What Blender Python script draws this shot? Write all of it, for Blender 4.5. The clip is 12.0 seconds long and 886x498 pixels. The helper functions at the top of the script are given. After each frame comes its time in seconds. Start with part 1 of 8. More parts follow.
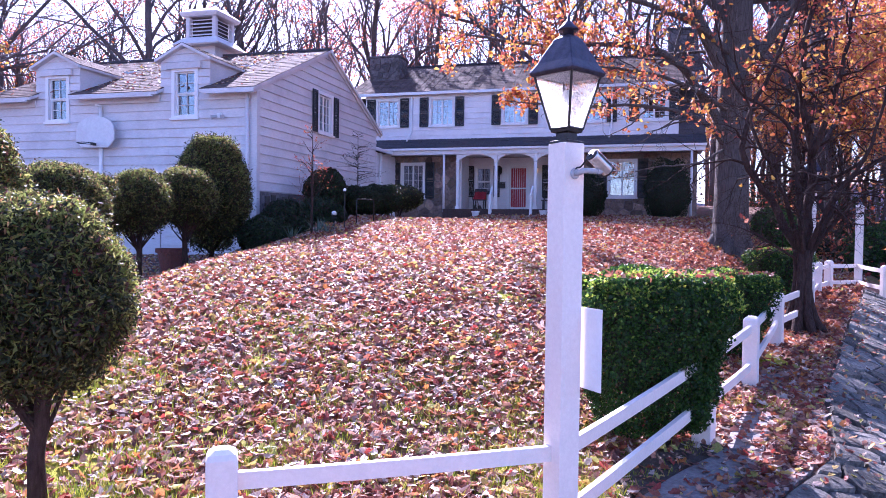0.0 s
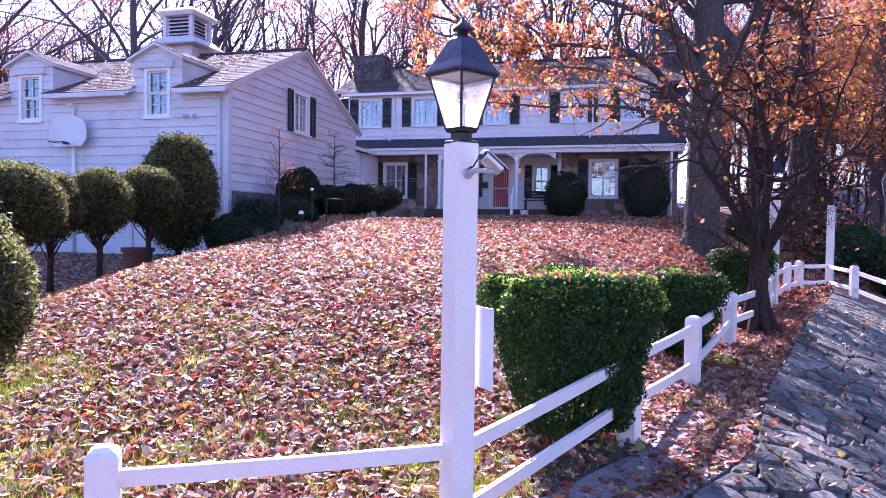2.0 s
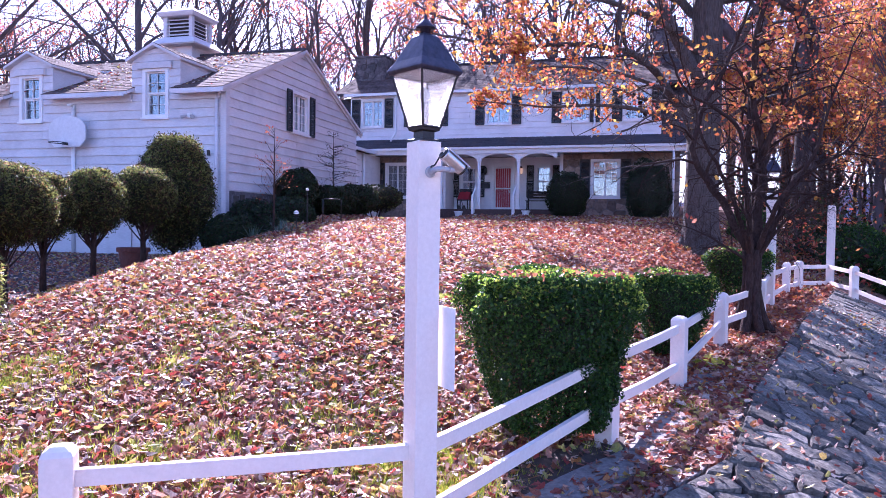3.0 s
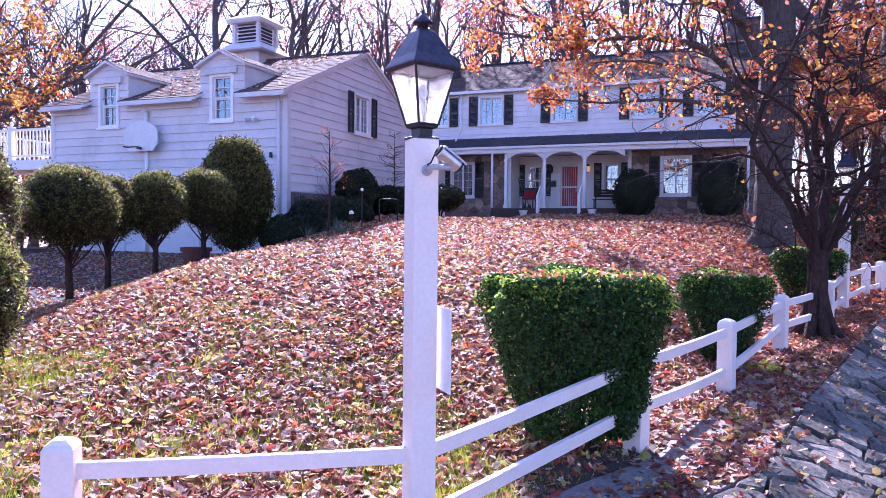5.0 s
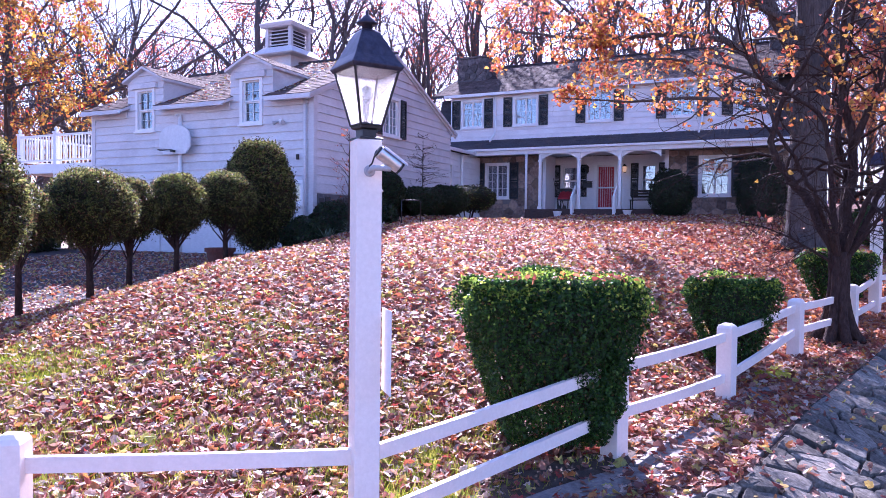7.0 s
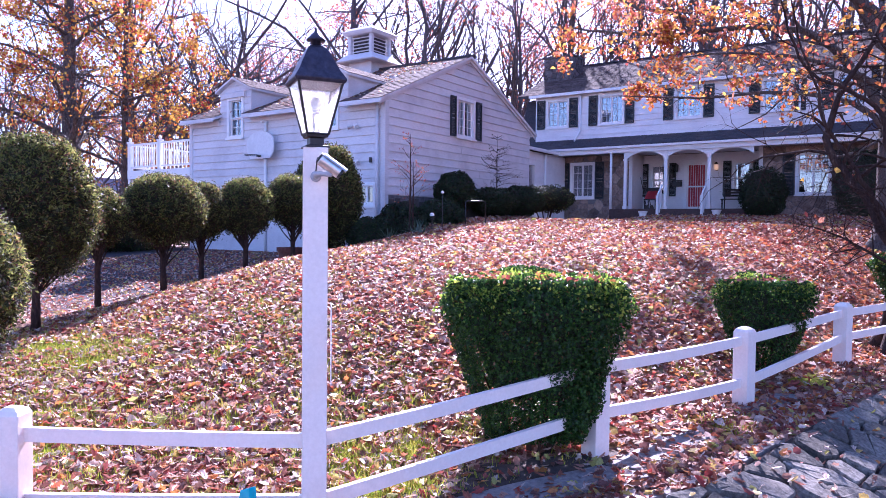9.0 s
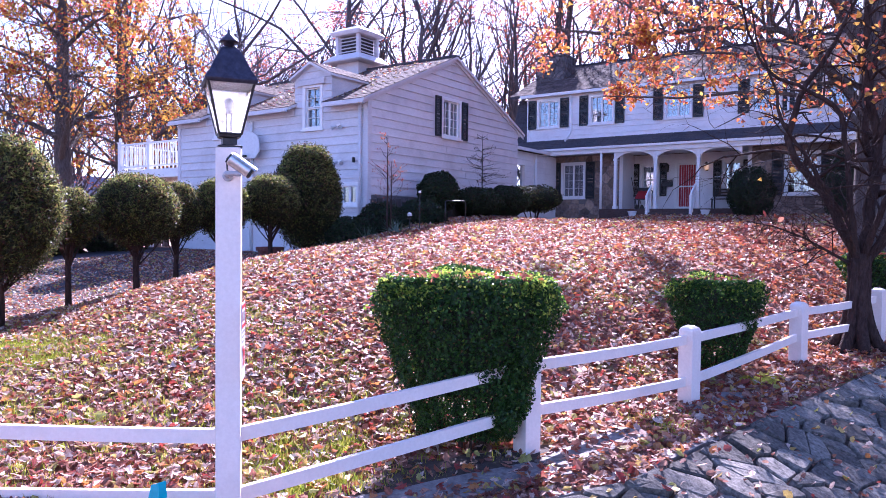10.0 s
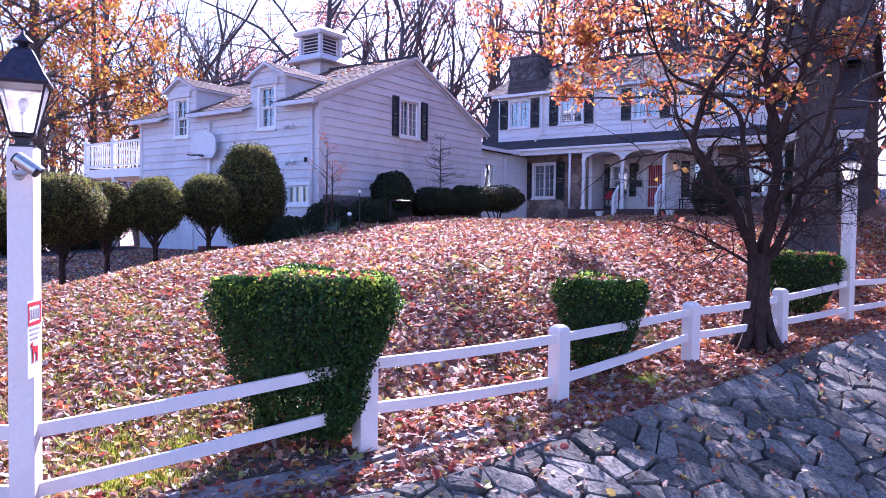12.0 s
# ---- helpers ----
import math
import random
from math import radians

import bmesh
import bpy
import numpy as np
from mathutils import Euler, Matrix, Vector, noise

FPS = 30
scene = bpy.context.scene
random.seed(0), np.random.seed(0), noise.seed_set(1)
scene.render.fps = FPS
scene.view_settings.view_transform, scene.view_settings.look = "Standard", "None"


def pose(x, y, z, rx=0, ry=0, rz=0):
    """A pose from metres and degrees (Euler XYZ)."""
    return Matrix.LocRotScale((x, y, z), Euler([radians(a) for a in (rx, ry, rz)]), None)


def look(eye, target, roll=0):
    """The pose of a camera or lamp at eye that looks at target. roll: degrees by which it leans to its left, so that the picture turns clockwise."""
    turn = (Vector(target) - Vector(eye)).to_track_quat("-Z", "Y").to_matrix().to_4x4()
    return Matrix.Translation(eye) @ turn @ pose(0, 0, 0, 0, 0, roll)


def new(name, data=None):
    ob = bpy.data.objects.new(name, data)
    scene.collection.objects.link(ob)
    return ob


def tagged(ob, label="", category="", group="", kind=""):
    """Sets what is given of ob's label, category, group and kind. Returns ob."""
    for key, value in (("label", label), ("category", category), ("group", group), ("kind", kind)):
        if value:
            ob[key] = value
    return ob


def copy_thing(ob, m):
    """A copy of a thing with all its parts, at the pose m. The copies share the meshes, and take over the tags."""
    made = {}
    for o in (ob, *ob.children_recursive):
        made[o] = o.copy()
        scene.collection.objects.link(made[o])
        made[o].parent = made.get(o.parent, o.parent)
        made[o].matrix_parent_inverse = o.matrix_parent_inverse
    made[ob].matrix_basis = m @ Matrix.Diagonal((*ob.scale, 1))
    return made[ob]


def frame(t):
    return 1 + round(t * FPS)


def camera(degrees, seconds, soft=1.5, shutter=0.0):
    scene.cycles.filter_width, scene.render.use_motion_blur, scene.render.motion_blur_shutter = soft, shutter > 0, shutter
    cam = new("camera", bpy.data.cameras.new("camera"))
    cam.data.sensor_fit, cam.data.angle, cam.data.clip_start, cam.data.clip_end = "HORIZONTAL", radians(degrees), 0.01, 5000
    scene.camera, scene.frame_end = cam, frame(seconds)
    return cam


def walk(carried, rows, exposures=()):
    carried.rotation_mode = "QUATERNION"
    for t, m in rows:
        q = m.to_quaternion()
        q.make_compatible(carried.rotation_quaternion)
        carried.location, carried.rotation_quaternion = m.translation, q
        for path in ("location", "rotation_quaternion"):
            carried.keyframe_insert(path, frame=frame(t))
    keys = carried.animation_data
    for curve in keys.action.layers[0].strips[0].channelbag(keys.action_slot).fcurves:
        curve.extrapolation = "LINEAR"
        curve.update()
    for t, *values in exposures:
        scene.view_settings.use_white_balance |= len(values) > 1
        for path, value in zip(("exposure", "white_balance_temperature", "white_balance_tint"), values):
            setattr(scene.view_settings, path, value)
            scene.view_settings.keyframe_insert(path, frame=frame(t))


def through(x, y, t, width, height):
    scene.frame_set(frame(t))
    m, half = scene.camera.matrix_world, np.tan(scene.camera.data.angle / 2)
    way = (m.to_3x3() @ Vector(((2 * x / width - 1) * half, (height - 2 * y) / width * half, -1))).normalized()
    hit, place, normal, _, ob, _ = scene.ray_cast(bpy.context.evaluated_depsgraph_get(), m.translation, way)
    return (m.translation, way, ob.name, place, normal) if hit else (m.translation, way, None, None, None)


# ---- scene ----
cam = camera(63.7, 12.0, soft=0.75)
PATH = [
    (0, (-1.029, -0.377, 1.833), (-1.574, 1.547, 1.773), 0.7),
    (0.5, (-0.888, -0.35, 1.833), (-1.416, 1.578, 1.774), 0.8),
    (1, (-0.733, -0.309, 1.844), (-1.262, 1.619, 1.785), 0.8),
    (1.5, (-0.569, -0.263, 1.841), (-1.098, 1.665, 1.781), 0.8),
    (2, (-0.433, -0.23, 1.837), (-0.967, 1.696, 1.777), 0.8),
    (2.5, (-0.309, -0.177, 1.833), (-0.849, 1.748, 1.774), 0.8),
    (2.7, (-0.252, -0.16, 1.833), (-0.796, 1.764, 1.774), 0.8),
    (4.5, (0.122, 0.061, 1.832), (-0.575, 1.935, 1.77), 0.7),
    (5, (0.23, 0.111, 1.836), (-0.525, 1.961, 1.773), 0.6),
    (5.5, (0.33, 0.164, 1.841), (-0.482, 1.991, 1.779), 0.6),
    (6, (0.451, 0.234, 1.843), (-0.411, 2.038, 1.781), 0.6),
    (6.5, (0.599, 0.314, 1.843), (-0.273, 2.113, 1.781), 0.6),
    (8.5, (1.495, 0.612, 1.85), (0.452, 2.317, 1.788), 0.6),
    (9, (1.781, 0.695, 1.861), (0.646, 2.34, 1.797), 0.6),
    (9.5, (2.052, 0.829, 1.858), (0.907, 2.468, 1.796), 0.7),
    (10, (2.31, 0.99, 1.859), (1.164, 2.628, 1.795), 0.6),
    (10.5, (2.585, 1.157, 1.858), (1.439, 2.795, 1.795), 0.6),
    (11, (2.871, 1.351, 1.862), (1.724, 2.988, 1.799), 0.6),
    (11.5, (3.149, 1.552, 1.86), (2.001, 3.188, 1.797), 0.7),
    (12, (3.458, 1.744, 1.869), (2.308, 3.38, 1.805), 0.7),
]
walk(cam, [(t, look(eye, target, roll)) for t, eye, target, roll in PATH], exposures=[(0.0, 2.13, 5030, 40), (12.0, 2.13, 5030, 40)])

# ---- world, sun and exposure ----
SUN_ELEVATION, SUN_AZIMUTH = 35.0, -28.0  # degrees; azimuth is turned from +y towards +x
world = bpy.data.worlds.new("world")
scene.world = world
world.use_nodes = True
wn = world.node_tree
sky = wn.nodes.new("ShaderNodeTexSky")
sky.sky_type = "NISHITA"
sky.sun_disc = False
sky.sun_elevation = radians(SUN_ELEVATION)
sky.sun_rotation = radians(SUN_AZIMUTH)
sky.air_density, sky.dust_density, sky.ozone_density = 1.0, 1.0, 1.5
wn.nodes["Background"].inputs[1].default_value = 0.082
wn.links.new(sky.outputs[0], wn.nodes["Background"].inputs[0])
sun = new("sun", bpy.data.lights.new("sun", "SUN"))
sun.data.energy, sun.data.angle, sun.data.color = 5.0, radians(0.5), (1.0, 0.89, 0.74)
to_sun = Vector((math.sin(radians(SUN_AZIMUTH)) * math.cos(radians(SUN_ELEVATION)), math.cos(radians(SUN_AZIMUTH)) * math.cos(radians(SUN_ELEVATION)), math.sin(radians(SUN_ELEVATION))))
sun.matrix_world = look(to_sun * 100, (0, 0, 0))


# ---- materials ----
def tree_of(name):
    m = bpy.data.materials.new(name)
    m.use_nodes = True
    return m, m.node_tree, m.node_tree.nodes["Principled BSDF"]


def noise_at(nt, scale, detail=6.0, rough=0.6, stretch=None):
    pos = nt.nodes.new("ShaderNodeNewGeometry")
    n = nt.nodes.new("ShaderNodeTexNoise")
    n.inputs["Scale"].default_value, n.inputs["Detail"].default_value, n.inputs["Roughness"].default_value = scale, detail, rough
    if stretch:
        mp = nt.nodes.new("ShaderNodeMapping")
        mp.inputs["Scale"].default_value = stretch
        nt.links.new(pos.outputs["Position"], mp.inputs[0])
        nt.links.new(mp.outputs[0], n.inputs["Vector"])
    else:
        nt.links.new(pos.outputs["Position"], n.inputs["Vector"])
    return n


def ramp_of(nt, stops, constant=False):
    r = nt.nodes.new("ShaderNodeValToRGB")
    if constant:
        r.color_ramp.interpolation = "CONSTANT"
    e = r.color_ramp.elements
    while len(e) < len(stops):
        e.new(0.5)
    for k, (p, c) in zip(e, stops):
        k.position, k.color = p, (*c, 1)
    return r


def mix_of(nt, kind, fac, a, b):
    m = nt.nodes.new("ShaderNodeMix")
    m.data_type, m.blend_type = "RGBA", kind
    for sock, v in ((m.inputs[0], fac), (m.inputs[6], a), (m.inputs[7], b)):
        if hasattr(v, "is_output"):
            nt.links.new(v, sock)
        elif isinstance(v, tuple):
            sock.default_value = (*v, 1)
        else:
            sock.default_value = v
    return m.outputs[2]


def surface(name, dark, light, rough=0.7, fine=30.0, broad=1.2, stain=None, stain_amount=0.5, bump=0.3, bump_depth=0.01, metal=0.0, vary=0.0, stretch=None, spec=0.5):
    """A worn surface: fine grain between two colours, broad stains, small relief, and a shade of its own for each piece."""
    m, nt, bsdf = tree_of(name)
    grain = noise_at(nt, fine, stretch=stretch)
    col = ramp_of(nt, [(0.3, dark), (0.7, light)])
    nt.links.new(grain.outputs[0], col.inputs[0])
    out = col.outputs[0]
    if stain:
        patch = noise_at(nt, broad, 8.0, 0.65)
        mask = ramp_of(nt, [(0.48, (0, 0, 0)), (0.72, (stain_amount,) * 3)])
        nt.links.new(patch.outputs[0], mask.inputs[0])
        out = mix_of(nt, "MIX", mask.outputs[0], out, stain)
    if vary:
        info = nt.nodes.new("ShaderNodeObjectInfo")
        shade = ramp_of(nt, [(0.0, (1 - vary,) * 3), (1.0, (1 + vary,) * 3)])
        nt.links.new(info.outputs["Random"], shade.inputs[0])
        out = mix_of(nt, "MULTIPLY", 1.0, out, shade.outputs[0])
    nt.links.new(out, bsdf.inputs["Base Color"])
    bsdf.inputs["Roughness"].default_value, bsdf.inputs["Metallic"].default_value = rough, metal
    bsdf.inputs["Specular IOR Level"].default_value = spec
    if bump:
        b = nt.nodes.new("ShaderNodeBump")
        b.inputs["Strength"].default_value, b.inputs["Distance"].default_value = bump, bump_depth
        nt.links.new(grain.outputs[0], b.inputs["Height"])
        nt.links.new(b.outputs[0], bsdf.inputs["Normal"])
    return m


def leaf_material(name, stops, through=0.4, rough=0.5, constant=True):
    """Leaves: a colour for each loose leaf, and light that comes through from behind."""
    m, nt, bsdf = tree_of(name)
    geo = nt.nodes.new("ShaderNodeNewGeometry")
    col = ramp_of(nt, stops, constant)
    nt.links.new(geo.outputs["Random Per Island"], col.inputs[0])
    grain = noise_at(nt, 60.0, 3.0)
    shade = ramp_of(nt, [(0.3, (0.75, 0.72, 0.7)), (0.7, (1.15, 1.15, 1.15))])
    nt.links.new(grain.outputs[0], shade.inputs[0])
    out = mix_of(nt, "MULTIPLY", 1.0, col.outputs[0], shade.outputs[0])
    nt.links.new(out, bsdf.inputs["Base Color"])
    bsdf.inputs["Roughness"].default_value = rough
    bsdf.inputs["Specular IOR Level"].default_value = 0.28
    tr = nt.nodes.new("ShaderNodeBsdfTranslucent")
    nt.links.new(out, tr.inputs[0])
    mx = nt.nodes.new("ShaderNodeMixShader")
    mx.inputs[0].default_value = through
    nt.links.new(bsdf.outputs[0], mx.inputs[1])
    nt.links.new(tr.outputs[0], mx.inputs[2])
    nt.links.new(mx.outputs[0], nt.nodes["Material Output"].inputs[0])
    return m


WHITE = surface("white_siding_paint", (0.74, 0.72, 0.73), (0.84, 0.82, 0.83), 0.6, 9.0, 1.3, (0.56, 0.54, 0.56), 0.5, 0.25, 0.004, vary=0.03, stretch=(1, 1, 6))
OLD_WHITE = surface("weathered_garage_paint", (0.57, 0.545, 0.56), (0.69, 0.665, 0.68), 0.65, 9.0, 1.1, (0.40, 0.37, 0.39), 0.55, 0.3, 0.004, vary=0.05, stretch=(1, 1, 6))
TRIM = surface("white_trim_paint", (0.76, 0.75, 0.75), (0.83, 0.82, 0.82), 0.5, 22.0, 2.0, (0.62, 0.60, 0.60), 0.3, 0.15, 0.003)
FENCE = surface("white_fence_paint", (0.81, 0.70, 0.63), (0.89, 0.78, 0.71), 0.5, 40.0, 3.0, (0.62, 0.55, 0.49), 0.35, 0.2, 0.003)
SHUTTER = surface("black_green_paint", (0.012, 0.016, 0.02), (0.025, 0.03, 0.034), 0.5, 30.0, 2.0, (0.05, 0.05, 0.055), 0.4, 0.2, 0.003)
DARK_ROOF = surface("dark_shingle", (0.03, 0.028, 0.035), (0.075, 0.07, 0.08), 0.85, 14.0, 0.9, (0.11, 0.08, 0.07), 0.6, 0.5, 0.01, vary=0.12)
ROOF = surface("weathered_shingle", (0.055, 0.04, 0.036), (0.17, 0.12, 0.105), 0.95, 9.0, 1.6, (0.035, 0.027, 0.027), 0.85, 0.6, 0.015, vary=0.2, spec=0.08)
STONE_WALL = surface("house_stone", (0.14, 0.095, 0.08), (0.34, 0.25, 0.205), 0.85, 9.0, 2.4, (0.38, 0.28, 0.18), 0.6, 0.7, 0.02, vary=0.45)
MORTAR = surface("mortar", (0.14, 0.125, 0.12), (0.24, 0.215, 0.205), 0.9, 30.0, 2.0, (0.18, 0.16, 0.15), 0.5, 0.4, 0.01)
CHIMNEY = surface("sooty_chimney_stone", (0.05, 0.045, 0.05), (0.16, 0.14, 0.14), 0.9, 9.0, 1.5, (0.03, 0.03, 0.03), 0.5, 0.6, 0.02, vary=0.35)
BANK_STONE = surface("fieldstone", (0.046, 0.042, 0.037), (0.225, 0.205, 0.178), 0.88, 26.0, 3.0, (0.05, 0.042, 0.038), 0.75, 0.7, 0.018, vary=0.5, spec=0.25)
DARK_BRICK = surface("dark_brick", (0.05, 0.03, 0.028), (0.11, 0.065, 0.055), 0.9, 14.0, 2.0, (0.07, 0.06, 0.06), 0.5, 0.5, 0.01)
EARTH = surface("dark_soil", (0.03, 0.022, 0.018), (0.08, 0.055, 0.04), 0.95, 20.0, 1.0, (0.10, 0.06, 0.04), 0.5, 0.8, 0.02)
CONCRETE = surface("old_concrete", (0.12, 0.105, 0.098), (0.27, 0.245, 0.23), 0.88, 24.0, 1.5, (0.14, 0.11, 0.10), 0.6, 0.6, 0.012)
ASPHALT = surface("leafy_asphalt", (0.035, 0.033, 0.036), (0.08, 0.075, 0.08), 0.92, 60.0, 0.8, (0.14, 0.085, 0.075), 0.6, 0.4, 0.006, spec=0.15)
BARK = surface("grey_bark", (0.04, 0.032, 0.03), (0.16, 0.13, 0.118), 0.9, 9.0, 0.8, (0.07, 0.065, 0.06), 0.5, 1.0, 0.09, stretch=(5, 5, 0.6))
DARK_BARK = surface("dark_bark", (0.022, 0.013, 0.012), (0.075, 0.046, 0.038), 0.95, 12.0, 2.6, (0.10, 0.062, 0.045), 0.6, 1.0, 0.04, stretch=(3, 3, 0.8), spec=0.15)
FAR_BARK = surface("far_bark", (0.05, 0.04, 0.042), (0.125, 0.10, 0.10), 0.9, 3.0, 0.5, (0.15, 0.13, 0.125), 0.5, 0.4, 0.03, stretch=(2, 2, 0.5))
IRON = surface("black_iron", (0.012, 0.012, 0.014), (0.03, 0.028, 0.03), 0.45, 40.0, 5.0, (0.06, 0.045, 0.035), 0.3, 0.2, 0.002, metal=0.3)
COPPER = surface("aged_lantern_metal", (0.03, 0.028, 0.042), (0.075, 0.066, 0.092), 0.45, 25.0, 6.0, (0.08, 0.05, 0.04), 0.4, 0.2, 0.002, metal=0.6)
STEEL = surface("brushed_steel", (0.5, 0.48, 0.46), (0.68, 0.66, 0.64), 0.28, 50.0, 6.0, (0.4, 0.38, 0.36), 0.3, 0.1, 0.001, metal=0.9)
BLACK_PLASTIC = surface("black_plastic", (0.01, 0.01, 0.012), (0.02, 0.02, 0.022), 0.4, 40.0, bump=0.1, bump_depth=0.001)
GREY_PLASTIC = surface("grey_fitting", (0.35, 0.35, 0.37), (0.46, 0.46, 0.48), 0.5, 40.0, bump=0.1, bump_depth=0.001)
RED_DOOR = surface("red_door_paint", (0.34, 0.012, 0.028), (0.46, 0.022, 0.04), 0.45, 14.0, 2.0, (0.3, 0.02, 0.03), 0.3, 0.15, 0.003)
RED_CLOTH = surface("red_cloth", (0.28, 0.015, 0.025), (0.42, 0.03, 0.04), 0.85, 40.0, bump=0.3, bump_depth=0.004)
TERRACOTTA = surface("terracotta", (0.10, 0.03, 0.026), (0.17, 0.055, 0.042), 0.85, 18.0, 4.0, (0.16, 0.10, 0.085), 0.4, 0.3, 0.004)
BACKBOARD = surface("backboard_white", (0.62, 0.62, 0.64), (0.72, 0.72, 0.74), 0.5, 12.0, 2.0, (0.5, 0.49, 0.5), 0.4, 0.1, 0.002)
DARK_WOOD = surface("dark_board", (0.03, 0.024, 0.022), (0.075, 0.06, 0.052), 0.85, 10.0, 1.5, (0.1, 0.08, 0.07), 0.4, 0.5, 0.01, vary=0.25, stretch=(5, 5, 0.8))
SIGN_WHITE = surface("sign_white", (0.76, 0.75, 0.75), (0.82, 0.82, 0.82), 0.35, 30.0, 5.0, (0.66, 0.64, 0.62), 0.3, 0.05, 0.001)
SIGN_RED = surface("sign_red", (0.5, 0.02, 0.035), (0.6, 0.03, 0.05), 0.4, 30.0, bump=0.05, bump_depth=0.001)
SIGN_GREY = surface("sign_grey", (0.3, 0.29, 0.31), (0.4, 0.39, 0.41), 0.4, 30.0, bump=0.05, bump_depth=0.001)
CYAN = surface("cyan_plastic", (0.0, 0.36, 0.46), (0.01, 0.46, 0.56), 0.4, 30.0, 8.0, (0.1, 0.5, 0.56), 0.3, 0.1, 0.001)
CURTAIN = surface("white_curtain", (0.55, 0.54, 0.55), (0.72, 0.71, 0.72), 0.9, 20.0, bump=0.5, bump_depth=0.02, stretch=(6, 6, 0.3))
# near-black that paints the shade of unlit rooms and louvre gaps
DARK_INSIDE = surface("room_shade", (0.04, 0.038, 0.04), (0.07, 0.065, 0.07), 0.9, 3.0, bump=0)

LITTER = leaf_material("fallen_leaves", [(0.0, (0.34, 0.13, 0.085)), (0.12, (0.17, 0.075, 0.06)), (0.21, (0.46, 0.27, 0.20)), (0.33, (0.57, 0.42, 0.35)), (0.43, (0.36, 0.18, 0.125)), (0.53, (0.22, 0.10, 0.08)), (0.60, (0.52, 0.22, 0.075)), (0.66, (0.36, 0.065, 0.05)), (0.71, (0.60, 0.49, 0.42)), (0.81, (0.28, 0.08, 0.065)), (0.86, (0.56, 0.40, 0.12)), (0.93, (0.42, 0.40, 0.12))], 0.38, 0.42)
OAK_LITTER = leaf_material("fallen_oak_leaves", [(0.0, (0.40, 0.12, 0.06)), (0.18, (0.19, 0.065, 0.05)), (0.34, (0.46, 0.19, 0.10)), (0.5, (0.30, 0.075, 0.055)), (0.64, (0.52, 0.30, 0.21)), (0.76, (0.54, 0.21, 0.06)), (0.88, (0.24, 0.10, 0.08))], 0.42, 0.5)
OAK_LEAF = leaf_material("orange_oak_leaves", [(0.0, (0.52, 0.17, 0.05)), (0.2, (0.60, 0.30, 0.06)), (0.4, (0.46, 0.13, 0.07)), (0.6, (0.46, 0.20, 0.13)), (0.78, (0.66, 0.40, 0.08)), (0.92, (0.40, 0.10, 0.08))], 0.55)
RED_LEAF = leaf_material("russet_leaves", [(0.0, (0.42, 0.09, 0.05)), (0.3, (0.50, 0.17, 0.08)), (0.55, (0.34, 0.07, 0.06)), (0.8, (0.52, 0.22, 0.08))], 0.55)
GOLD_LEAF = leaf_material("golden_leaves", [(0.0, (0.52, 0.27, 0.04)), (0.25, (0.40, 0.14, 0.04)), (0.42, (0.58, 0.36, 0.06)), (0.62, (0.34, 0.11, 0.04)), (0.76, (0.30, 0.22, 0.06)), (0.88, (0.40, 0.06, 0.05))], 0.55)
HEDGE_LEAF = leaf_material("box_hedge_leaves", [(0.0, (0.032, 0.085, 0.016)), (0.32, (0.055, 0.13, 0.02)), (0.58, (0.022, 0.052, 0.014)), (0.94, (0.15, 0.25, 0.035)), (0.975, (0.18, 0.11, 0.045))], 0.4, 0.36)
CEDAR_LEAF = leaf_material("arborvitae_sprays", [(0.0, (0.028, 0.034, 0.014)), (0.28, (0.048, 0.058, 0.02)), (0.52, (0.085, 0.09, 0.028)), (0.68, (0.075, 0.034, 0.026)), (0.86, (0.13, 0.115, 0.04)), (0.94, (0.24, 0.25, 0.07))], 0.42, 0.5)
# shoot colours for both plants, paled to paint sunlight on their tops
CEDAR_SUNLIT = leaf_material("arborvitae_sunlit_tips", [(0.0, (0.24, 0.27, 0.06)), (0.35, (0.34, 0.33, 0.10)), (0.6, (0.17, 0.21, 0.05)), (0.85, (0.34, 0.20, 0.09))], 0.55, 0.5)
HEDGE_SUNLIT = leaf_material("box_hedge_sunlit_tips", [(0.0, (0.30, 0.44, 0.05)), (0.4, (0.44, 0.50, 0.07)), (0.7, (0.20, 0.34, 0.04))], 0.5, 0.35)
SHRUB_LEAF = leaf_material("dark_shrub_leaves", [(0.0, (0.016, 0.03, 0.014)), (0.4, (0.026, 0.045, 0.016)), (0.75, (0.045, 0.028, 0.02)), (0.9, (0.045, 0.065, 0.02))], 0.3, 0.6)
GRASS = leaf_material("grass_blades", [(0.0, (0.20, 0.27, 0.025)), (0.4, (0.34, 0.38, 0.03)), (0.7, (0.46, 0.42, 0.05)), (0.88, (0.48, 0.38, 0.10))], 0.45, 0.5)


